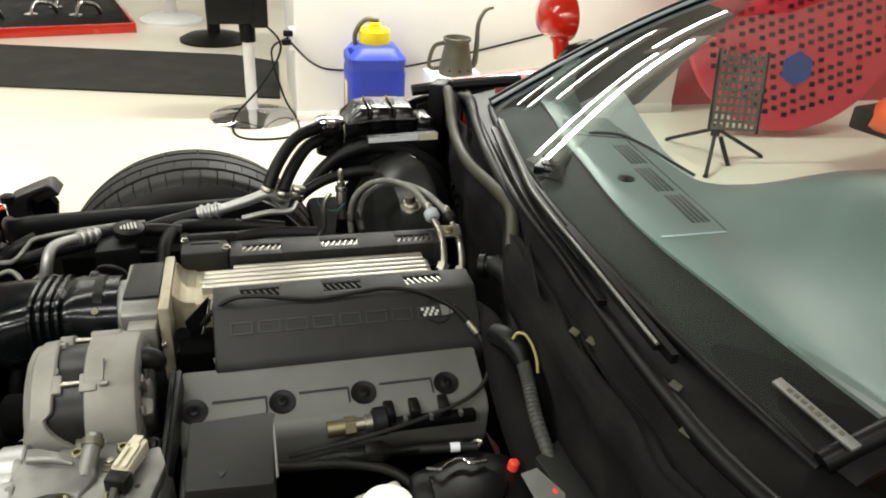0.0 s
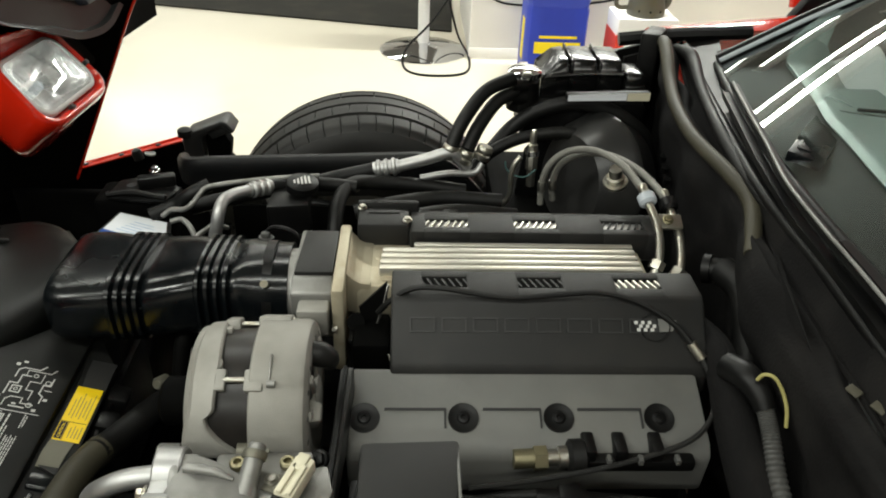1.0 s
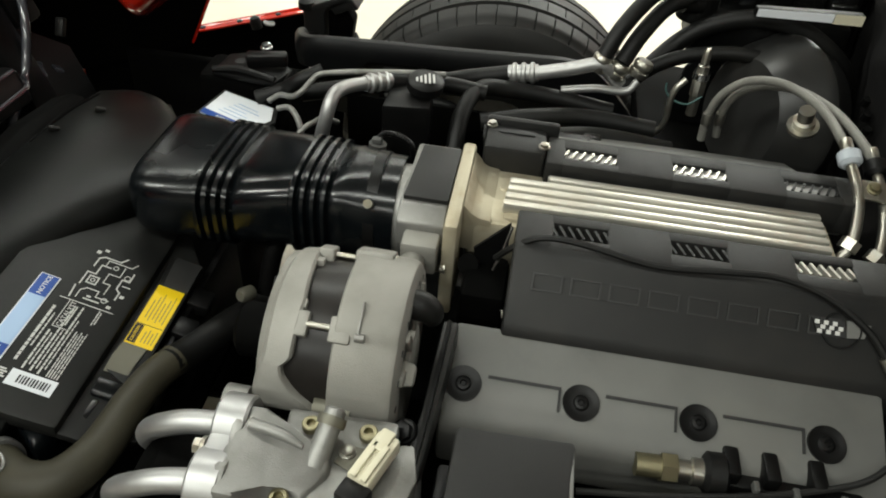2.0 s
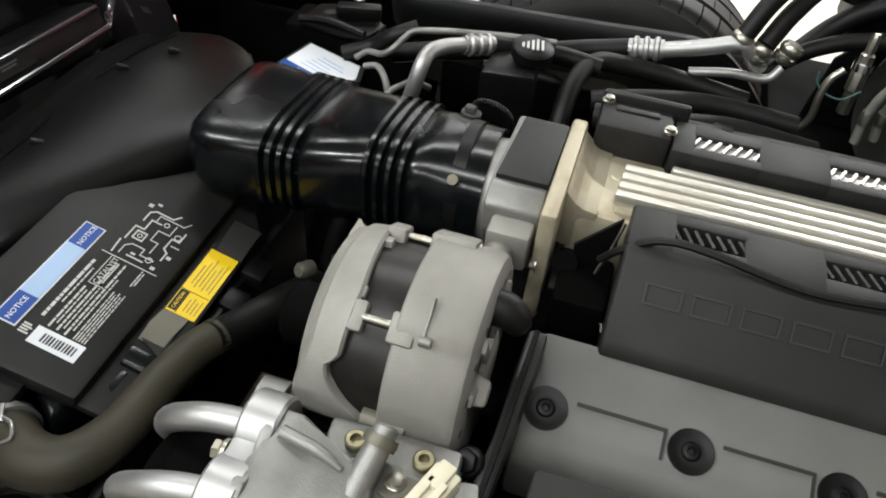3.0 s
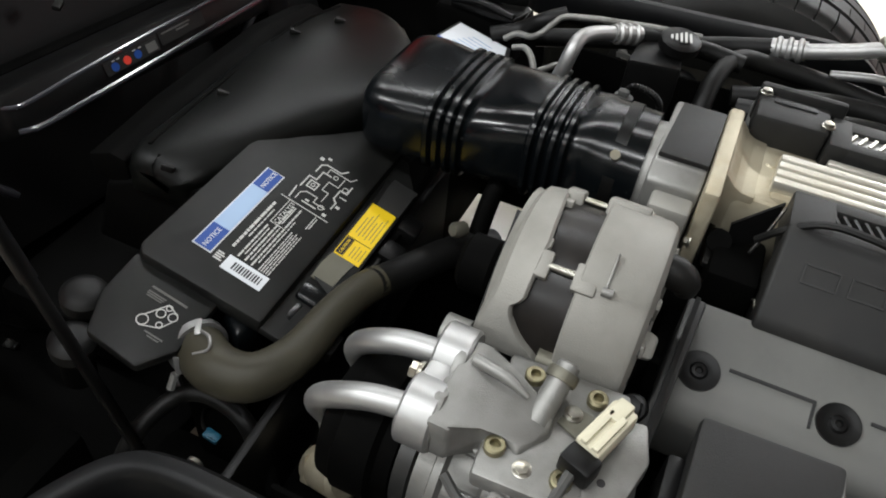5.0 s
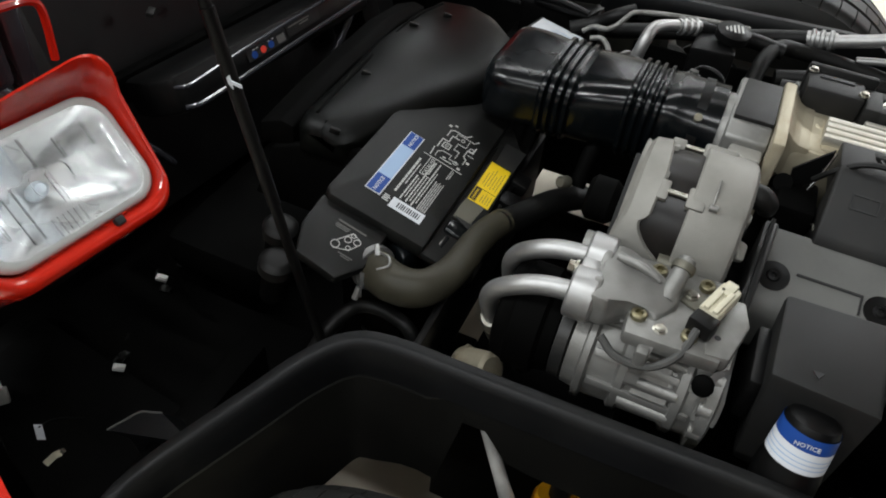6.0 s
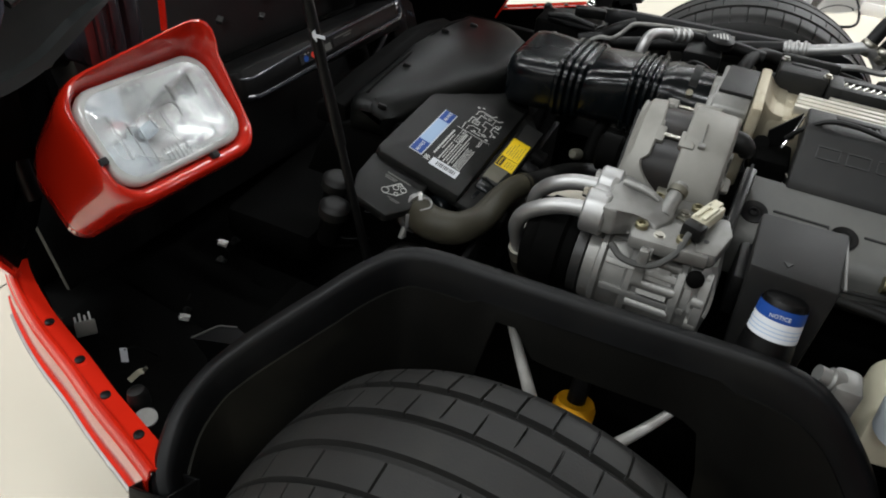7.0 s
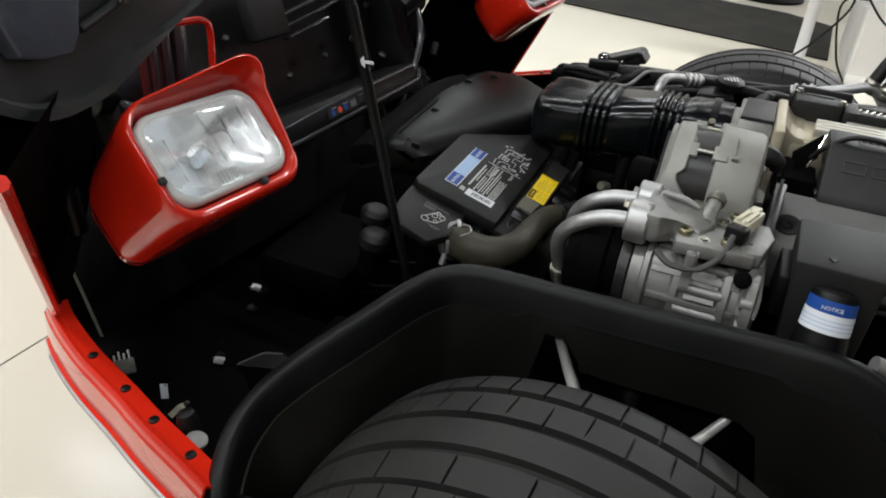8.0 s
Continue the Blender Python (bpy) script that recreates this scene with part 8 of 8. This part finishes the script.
part("wall", grid(felt, 60, 27, 0.006), M_FOAM, fw, "charcoal felt sheet rolled over at the top", angle=60)
part("cowl_shelf", grid(shelf, 50, 6, 0.004), M_FOAM, fw, "dusty black cowl gutter")
part("cowl_lip", sweep([(ridge_x(y), y, 0.838 + wavy(y * 2, 0, 7, 0.004)) for y in (0.62, 0.52, 0.42, 0.32, 0.22, 0.12, 0.02, -0.08, -0.18, -0.28, -0.38, -0.48, -0.58, -0.70)], [0.010, 0.009, 0.008, 0.007, 0.008, 0.009, 0.008, 0.009, 0.010, 0.009, 0.009, 0.010, 0.011, 0.011], 10, steps=5), M_BLACK, fw, "black rubber cowl lip")
part("glass_shelf", grid(lambda u, v: (ridge_x(across(u)) + 0.004 + v * (ws_base(across(u)).x + 0.012 - ridge_x(across(u))), across(u), 0.840 + 0.012 * v), 40, 3, 0.004), M_BLACK, fw, "narrow black strip below the glass")
part("weather_seal", sweep([(0.612, 0.62, 0.850), (0.602, 0.565, 0.862), (0.590, 0.50, 0.855), (0.575, 0.42, 0.838), (0.562, 0.33, 0.826), (0.556, 0.22, 0.822), (0.565, 0.10, 0.824), (0.572, 0.03, 0.818), (0.556, -0.03, 0.806), (0.540, -0.07, 0.796)], [0.010, 0.012, 0.012, 0.011, 0.011, 0.011, 0.011, 0.012, 0.011, 0.009], 12, steps=8), M_OLDHOSE, fw, "dusty rubber edge seal")
part("far_seal", sweep([(0.640, 0.60, 0.840), (0.637, 0.52, 0.856), (0.634, 0.48, 0.852), (0.612, 0.36, 0.842), (0.590, 0.20, 0.836), (0.578, 0.06, 0.832), (0.576, -0.06, 0.830)], [0.010, 0.013, 0.012, 0.009, 0.010, 0.009, 0.006], 12, steps=8), M_RUBBER, fw, "creased black inner seal")
for x, y, z, lab in ((0.534, -0.325, 0.812, "stained tab"), (0.572, -0.487, 0.848, "stained tab"), (0.548, -0.345, 0.810, "stained tab"), (0.556, -0.54, 0.835, "stained tab")):
    part("tab", obox((x, y, z), (0.009, 0.014, 0.003), 0.001, (0, -30, 20)), M_OLDHOSE, fw, lab)
part("far_end", quad([(0.545, 0.625, 0.30), (0.66, 0.640, 0.30), (0.66, 0.640, 0.842), (0.545, 0.625, 0.815)], 0.008), M_FOAM, fw, "felt-covered end panel")
part("end_post", prism([(0.565, 0.60), (0.60, 0.585), (0.63, 0.64), (0.60, 0.66)], "z", 0.70, 0.87, 0.006), M_BLACK, fw)
# red body and door beyond the far end of the cowl
bd = thing("car_fender", (0.9, 0.75, 0.3), "red fender top and black gutter beside the windscreen", "fender")
part("fender_top", grid(lambda u, v: (0.62 + 0.40 * u, 0.66 + 0.16 * v + 0.02 * u, 0.842 + 0.035 * u + 0.012 * math.sin(math.pi * v) - 0.10 * v ** 3), 16, 8, 0.004), M_RED, bd)
part("fender_side", grid(lambda u, v: (0.62 + 0.40 * u, 0.82 + 0.05 * math.sin(math.pi * v) + 0.02 * u, 0.745 + 0.04 * u - 0.55 * v), 10, 10, 0.004), M_RED, bd)
part("gutter", sweep([(0.54, 0.66, 0.838), (0.60, 0.657, 0.846), (0.66, 0.655, 0.852), (0.80, 0.64, 0.864)], 0.014, 8), M_BLACK, bd, "black rubber gutter")
part("bay_edge", quad([(0.46, 0.645, 0.80), (0.66, 0.655, 0.846), (0.66, 0.675, 0.70), (0.46, 0.66, 0.64)], 0.012), M_BLACK, bd)
part("near_fender", grid(lambda u, v: (0.62 + 0.75 * u, -0.66 - 0.16 * v, 0.80 + 0.035 * u - 0.10 * v ** 3), 12, 6, 0.004), M_RED, bd)
part("near_side", grid(lambda u, v: (0.32 + 1.05 * u, -0.83 - 0.05 * math.sin(math.pi * v), 0.74 - 0.55 * v), 10, 8, 0.004), M_RED, bd)
mr = thing("door_mirror", (0.98, 0.90, 0.85), "red oval door mirror on a short stalk", "mirror")
part("shell", moved(lathe([(-0.05, 0.03), (-0.04, 0.06), (0.0, 0.085), (0.04, 0.09), (0.045, 0.082)], (0, 0, 0), (1, 0, 0), 32), Matrix.Translation((0.985, 0.915, 0.965)) @ Matrix.Diagonal((0.8, 1.05, 0.75, 1))), M_RED, mr)
part("stalk", sweep([(1.0, 0.87, 0.86), (0.995, 0.88, 0.905), (0.985, 0.90, 0.93)], 0.022, 12), M_RED, mr)
part("sail", prism([(0.95, 0.845), (1.09, 0.875), (1.06, 0.925), (0.99, 0.905)], "y", 0.80, 0.83, 0.006), M_BLACK, mr, "black mirror base")


def ws_top(y):
    q = (y / 0.62) ** 2
    return Vector((1.36 + 0.10 * q, y * 1.02, 1.185 - 0.04 * q))


def screen(u, v, lift=0.0):
    y = -0.62 + 1.095 * u
    a, b = ws_base(y), ws_top(y)
    p = a.lerp(b, v)
    p.z += 0.035 * math.sin(math.pi * v) + lift
    return p


ws = thing("windscreen", (0.62, 0, 0.82), "raked curved windscreen glass with a black edge", "windscreen")
g = part("pane", grid(lambda u, v: screen(u, v), 30, 20, 0.004), M_GLASS, ws, "clear tinted glass")
g.visible_shadow = False
part("far_molding", sweep([screen(1.0, v, 0.004) for v in (0, 0.08, 0.2, 0.4, 0.6, 0.8, 1)], 0.011, 10), M_BLACK, ws, "black edge moulding")
part("far_bright_edge", sweep([screen(0.985, v, 0.008) for v in (0.0, 0.05, 0.2, 0.4, 0.6, 0.8, 1)], 0.004, 8), M_CLEARTANK, ws, "pale strip inside the far edge")
part("near_molding", sweep([screen(0.0, v, 0.004) for v in (0, 0.2, 0.4, 0.6, 0.8, 1)], 0.011, 10), M_BLACK, ws)
part("top_molding", sweep([screen(u, 1.0, 0.004) for u in (0, 0.2, 0.4, 0.6, 0.8, 1)], 0.02, 10), M_RED, ws, "red roof front edge")
part("base_molding", sweep([screen(u, 0.0, -0.004) for u in (0, 0.15, 0.3, 0.45, 0.6, 0.75, 0.9, 1)], 0.007, 10), M_BLACK, ws)

wp = thing("wiper_arm", (0.62, 0, 0.80), "slim black wiper arm with a bright edge", "wiper")
W = [(0.640, 0.31, 0.874), (0.633, 0.27, 0.873), (0.614, 0.16, 0.873), (0.601, 0.077, 0.872), (0.583, -0.03, 0.870), (0.577, -0.14, 0.870), (0.577, -0.21, 0.869), (0.575, -0.30, 0.868), (0.574, -0.38, 0.866), (0.575, -0.44, 0.863)]
part("arm", strip(W, 0.012, 0.006), M_BLACK, wp)
part("bright_edge", sweep([(x - 0.003, y, z + 0.005) for x, y, z in W], 0.0022, 8), M_CAST, wp, "bright thin edge")
part("blade", strip([(x + 0.008, y - 0.02, z - 0.002) for x, y, z in W[5:]], 0.009, 0.012), M_BLACK, wp)
part("second_arm", strip([(0.626, 0.30, 0.862), (0.603, 0.16, 0.860), (0.586, 0.05, 0.858), (0.572, -0.08, 0.856), (0.568, -0.20, 0.855), (0.562, -0.33, 0.853)], 0.012, 0.008), M_BLACK, wp, "second wiper arm")

ds = thing("dashboard", (0.85, -0.1, 0.5), "pale grey-green vinyl dashboard with long defroster vents and a black front", "dashboard")


def dash_edge(y):
    return float(np.interp(y, (-0.66, -0.557, -0.455, -0.368, -0.28, -0.20, -0.10, 0.045, 0.13, 0.24), (0.710, 0.695, 0.685, 0.677, 0.669, 0.667, 0.673, 0.692, 0.700, 0.727)))


def dash_front(u, v):
    y = 0.55 - 1.20 * u
    x0 = ws_base(y).x + 0.006
    x1 = dash_edge(min(y, 0.24)) + 0.010 + 0.45 * max(0, y - 0.24)
    return (x0 + (x1 - x0) * v, y, 0.853 + 0.034 * v ** 0.7)


part("black_front", grid(dash_front, 40, 8, 0.006), M_DASHBLACK, ds, "black front of the dash")
# A reflection in the windscreen, built as a dark glossy plate.
part("reflection_shape", join(*[prism([(x + dx, y + dy) for x, y, dx, dy in c], "z", z0, z1, 0.002) for c, z0, z1 in (
    (((0.706, 0.168, 0, 0), (0.711, 0.100, 0, 0), (0.642, 0.008, 0, 0), (0.610, 0.045, 0, 0)), 0.868, 0.8835),
    (((0.694, 0.145, 0, 0), (0.699, 0.104, 0, 0), (0.645, 0.030, 0, 0), (0.625, 0.052, 0, 0)), 0.8835, 0.8855))]), M_GLOSS, ds, "dark glossy shape standing for a reflection in the glass")


def dash_top(u, v):
    y = 0.24 - 0.90 * u
    x0 = dash_edge(y)
    s = 1 / (1 + math.exp((y + 0.135) / 0.016))
    back = 0.838 + 0.32 * s
    x = x0 + (back - x0) * v
    z = 0.895 - 0.006 * max(0, 0.06 - v) / 0.06 - 0.05 * max(0, v - 0.93) / 0.07
    w = max(0, min(1, (x - 0.76) / 0.26))
    z += s * 0.050 * math.exp(-((y + 0.20) / 0.16) ** 2) * w * w * (3 - 2 * w)
    z -= s * 0.020 * max(0, min(1, (-0.28 - y) / 0.3)) * max(0, min(1, (x - 0.70) / 0.1))
    return (x, y, z)


part("pad", grid(dash_top, 60, 26, 0.01), M_DASH, ds, angle=60)
part("vent_gap", join(*[sweep(p, 0.0011, 6, steps=2) for p in ([(0.756, 0.139, 0.8955), (0.800, 0.124, 0.8955), (0.810, 0.118, 0.8955), (0.806, 0.083, 0.8955), (0.790, -0.08, 0.8955), (0.775, -0.235, 0.8955), (0.771, -0.252, 0.8955), (0.760, -0.255, 0.8955)], [(0.728, 0.150, 0.8955), (0.742, 0.143, 0.8955), (0.756, 0.139, 0.8955)])]), M_INK, ds, "dark gap round the vent panel")
part("panel_edge", sweep([(0.771, -0.2545, 0.8962), (0.720, -0.2555, 0.8962), (0.674, -0.2555, 0.8962)], 0.0012, 6), M_CLEARTANK, ds, "bright lower edge of the vent panel")
part("rear_seam", sweep([(0.755, 0.152, 0.897), (0.806, 0.136, 0.897), (0.826, 0.072, 0.897), (0.832, -0.006, 0.897), (0.838, -0.062, 0.897)], 0.0026, 8), M_DASHBLACK, ds, "dark seam behind the vents")
for cx, cy, n in ((0.780, 0.043, 0.086), (0.765, -0.067, 0.092), (0.758, -0.175, 0.092)):
    for k in range(4):
        part("vent_slot", moved(box((-0.0026, -n / 2, -0.004), (0.0026, n / 2, 0.0006), 0.0004), pose(cx - 0.0117 + 0.0078 * k, cy, 0.8955, 0, 0, -5)), M_INK, ds)
part("sensor_knob", lathe([(0, 0.013), (0.003, 0.013), (0.004, 0.010), (0.002, 0.009), (0.005, 0.007), (0.007, 0.003)], (0.722, -0.060, 0.894), (0, 0, 1), 20), M_BLACK, ds, "round light sensor")
part("metal_plate", obox((0.6525, -0.583, 0.8795), (0.011, 0.100, 0.004), 0.001, (0, -18, 5)), M_CAST, ds, "small metal plate with plain bars")
for k in range(8):
    part("plate_bar", obox((0.6490 + 0.0009 * k, -0.552 - 0.009 * k, 0.8818), (0.004, 0.005, 0.0012), 0, (0, -18, 5)), M_TIN, ds)
L_EDGE = [Vector(p) for p in ((0.725, 0.225, 0.888), (0.752, 0.38, 0.889), (0.781, 0.44, 0.908), (0.829, 0.46, 0.948))]
R_EDGE = [Vector(p) for p in ((0.762, 0.148, 0.892), (0.838, 0.36, 0.872), (0.842, 0.43, 0.903), (0.867, 0.46, 0.956))]


def along(pts, u):
    k = min(len(pts) - 2, int(u * (len(pts) - 1)))
    return pts[k].lerp(pts[k + 1], u * (len(pts) - 1) - k)


part("end_cheek", grid(lambda u, v: along(L_EDGE, u).lerp(along(R_EDGE, u), v) + Vector((0, 0, 0.008 * math.sin(math.pi * v))), 24, 8, 0.006), M_DASH, ds, "dash end curling up to the pillar")
dr = thing("door_panel", (1.1, 0.60, 0.2), "pale grey leather inner door panel", "door panel")
part("panel", prism([(0.905, 0.862), (0.925, 0.893), (0.949, 0.925), (0.985, 0.905), (1.012, 0.885), (1.067, 0.828), (1.126, 0.762), (1.187, 0.694), (1.247, 0.645), (1.328, 0.588), (1.50, 0.56), (1.50, 0.26), (0.90, 0.26), (0.90, 0.70)], "y", 0.58, 0.625, 0.012), M_SEAT, dr)
part("armrest", box((1.20, 0.52, 0.50), (1.50, 0.585, 0.56), 0.02, 3), M_SEAT, dr)
PIL = [Vector(p) for p in ((0.87, 0.66, 0.776), (0.987, 0.66, 0.743), (1.135, 0.66, 0.799), (1.307, 0.66, 0.969), (1.398, 0.66, 1.052), (1.52, 0.66, 1.155))]
part("pillar_trim", grid(lambda u, v: screen(0.995, 0.02 + 0.98 * u, -0.006).lerp(along(PIL, u), v), 30, 6, 0.006), M_BLACK, ws, "black inner pillar trim")
cf = thing("cabin_floor", (1.2, 0, 0.2), "dark cabin floor with a pale grey leather seat", "cabin interior")
part("seat_cushion", box((1.02, 0.12, 0.25), (1.55, 0.60, 0.55), 0.06, 3), M_SEAT, cf, "pale grey leather seat")
part("carpet", box((0.66, -0.62, 0.2), (2.0, 0.62, 0.25), 0.01), M_MAT, cf)
part("tunnel", box((0.72, -0.16, 0.25), (2.0, 0.10, 0.55), 0.04, 3), M_DASH, cf)

# ---- near rear corner of the bay ----
cb = thing("throttle_cable", (0.3, -0.12, 0.7), "thin black throttle cable looping over the cover", "cable")
part("cable", sweep([(0.085, -0.112, 0.735), (0.10, -0.118, 0.757), (0.125, -0.12, 0.776), (0.16, -0.124, 0.780), (0.234, -0.13, 0.772), (0.30, -0.128, 0.776), (0.345, -0.125, 0.776), (0.389, -0.132, 0.768), (0.43, -0.150, 0.750), (0.455, -0.172, 0.728)], 0.0035, 8, steps=8), M_RUBBER, cb)
part("ferrule", sweep([(0.448, -0.166, 0.735), (0.460, -0.178, 0.722)], 0.006, 10), M_STEEL, cb, "pale metal ferrule")
part("lower_run", sweep([(0.460, -0.178, 0.722), (0.468, -0.20, 0.705), (0.460, -0.235, 0.690), (0.432, -0.262, 0.682), (0.39, -0.276, 0.674), (0.33, -0.290, 0.668), (0.26, -0.300, 0.662), (0.185, -0.308, 0.658)], 0.0030, 8, steps=8), M_COVER, cb)
fg = thing("fuel_fitting", (0.24, -0.27, 0.63), "yellow zinc hose fitting with a hexagon nut", "fitting")
part("sleeve", lathe([(0.014, 0.0105), (0.036, 0.0105)], (0.222, -0.272, 0.660), (1, 0.04, 0.02), 24), M_BRASS, fg)
part("nut", lathe([(0.036, 0.0135), (0.050, 0.0135)], (0.222, -0.272, 0.660), (1, 0.04, 0.02), 6), M_BRASS, fg)
part("union", lathe([(0.050, 0.009), (0.062, 0.009), (0.063, 0.012), (0.072, 0.012)], (0.222, -0.272, 0.660), (1, 0.04, 0.02), 18), M_STEEL, fg)
part("boot", lathe([(0.072, 0.014), (0.076, 0.019), (0.090, 0.019), (0.094, 0.014)], (0.222, -0.272, 0.660), (1, 0.04, 0.02), 20), M_RUBBER, fg)
lk = thing("loom_bracket", (0.34, -0.27, 0.63), "black loom bracket with three clips", "bracket")
part("bar", obox((0.37, -0.268, 0.655), (0.13, 0.022, 0.016), 0.004), M_BLACK, lk)
for x in (0.318, 0.352, 0.392):
    part("clip", obox((x, -0.262, 0.668), (0.014, 0.030, 0.020), 0.003), M_BLACK, lk)
    part("band", obox((x + 0.018, -0.283, 0.672), (0.005, 0.010, 0.008), 0.001), M_WIRE, lk)
for pts in ([(0.10, -0.30, 0.635), (0.19, -0.318, 0.650), (0.26, -0.325, 0.648), (0.32, -0.345, 0.635), (0.36, -0.40, 0.60)], [(0.19, -0.315, 0.645), (0.25, -0.312, 0.652), (0.33, -0.318, 0.652), (0.42, -0.332, 0.655)]):
    pipe_thing("spark_cable", "black sheathed cable below the valve cover", "cable", pts, 0.0065, M_RUBBER, "sheathed cables")
pg = thing("cable_plug", (0.29, -0.32, 0.64), "black cable plug with a white end band", "plug")
part("plug", join(lathe([(0, 0.009), (0.05, 0.010), (0.055, 0.0065), (0.09, 0.0055)], (0.255, -0.316, 0.654), (1, -0.06, 0.02), 16), obox((0.29, -0.318, 0.655), (0.026, 0.024, 0.02), 0.004)), M_BLACK, pg)
part("band", lathe([(0.13, 0.0062), (0.142, 0.0062)], (0.255, -0.316, 0.654), (1, -0.10, 0.02), 14), M_WHITELBL, pg, "white end band")
part("eyelet", sweep([(0.408, -0.331, 0.657), (0.420, -0.334, 0.659), (0.426, -0.328, 0.659), (0.418, -0.325, 0.658), (0.41, -0.330, 0.657)], 0.002, 6), M_STEEL, pg)
# wide black hose and corrugated sleeve that drop past the felt
wh = thing("brake_hose_cover", (0.48, -0.2, 0.6), "wide black rubber boot beside the cover", "boot")
part("boot", sweep([(0.482, -0.08, 0.70), (0.484, -0.145, 0.715), (0.484, -0.195, 0.712), (0.482, -0.25, 0.690), (0.484, -0.31, 0.665), (0.49, -0.38, 0.63)], [0.016, 0.020, 0.021, 0.024, 0.026, 0.026], 18), M_FOAM, wh)
for q, ax in (((0.495, -0.20, 0.712), (0, -0.9, -0.35)), ((0.489, -0.285, 0.669), (0, -0.88, -0.47))):
    part("band", lathe([(0, 0.0255), (0.006, 0.0255)], q, ax, 20), M_BLACK, wh)
pipe_thing("rubber_elbow", "black rubber elbow at the head of a wiring sleeve", "elbow", [(0.478, -0.205, 0.735), (0.486, -0.232, 0.744), (0.494, -0.252, 0.738), (0.497, -0.266, 0.728)], [0.016, 0.016, 0.014, 0.0115], M_BLACK)
cs = thing("corrugated_sleeve", (0.53, -0.25, 0.62), "dusty corrugated wiring sleeve", "sleeve")
part("sleeve", sweep([(0.497, -0.262, 0.730), (0.497, -0.278, 0.722), (0.497, -0.294, 0.712), (0.497, -0.324, 0.690), (0.500, -0.365, 0.664), (0.505, -0.405, 0.63)], 0.0085, 12, steps=14, ribs=0.16, pitch=1), M_WIRE, cs)
pipe_thing("yellowed_hose", "yellowed clear hose loop", "hose", [(0.483, -0.256, 0.762), (0.488, -0.258, 0.771), (0.496, -0.265, 0.772), (0.504, -0.273, 0.760), (0.508, -0.283, 0.745), (0.509, -0.290, 0.728)], 0.0020, M_YELHOSE)
bx = thing("fuse_box", (0.42, -0.38, 0.56), "black fuse box with a bent silver wire and red terminals", "electrical box")
part("box", prism([(0.325, -0.355), (0.41, -0.33), (0.455, -0.345), (0.50, -0.44), (0.42, -0.52), (0.32, -0.50)], "z", 0.57, 0.652, 0.008), M_BLACK, bx)
part("cover", prism([(0.345, -0.375), (0.405, -0.352), (0.44, -0.40), (0.40, -0.46), (0.345, -0.45)], "z", 0.652, 0.660, 0.003), M_BLACK, bx)
part("wire", sweep([(0.345, -0.366, 0.664), (0.36, -0.374, 0.668), (0.372, -0.366, 0.668), (0.39, -0.362, 0.667), (0.40, -0.37, 0.666), (0.42, -0.368, 0.664)], 0.0022, 8), M_CHROME, bx, "bent silver wire")
for x, y in ((0.452, -0.375), (0.486, -0.43)):
    part("terminal", lathe([(0, 0.007), (0.01, 0.007), (0.013, 0.004)], (x, y, 0.652), (0.2, 0, 1), 14), M_CARDRED, bx, "red terminal cap")
part("bracket", quad([(0.455, -0.395, 0.662), (0.475, -0.395, 0.668), (0.50, -0.45, 0.664), (0.46, -0.44, 0.658)], 0.004), M_VALVE, bx)
sp = thing("corner_shield", (0.52, -0.4, 0.56), "grey plastic corner panel below the cowl", "panel")
part("panel", prism([(0.48, -0.372), (0.535, -0.338), (0.575, -0.43), (0.56, -0.53), (0.50, -0.52)], "z", 0.60, 0.665, 0.006), M_COVER, sp)
wc = thing("washer_bottle", (0.27, -0.37, 0.55), "cream plastic bottle shoulder", "bottle")
part("bottle", loft([[(0.24, -0.365, 0.55), (0.315, -0.36, 0.55), (0.32, -0.45, 0.55), (0.245, -0.46, 0.55)], [(0.246, -0.352, 0.61), (0.318, -0.342, 0.625), (0.318, -0.42, 0.63), (0.250, -0.43, 0.61)], [(0.258, -0.358, 0.628), (0.312, -0.350, 0.640), (0.31, -0.40, 0.642), (0.262, -0.41, 0.630)]], r=0.012), M_CREAM, wc)
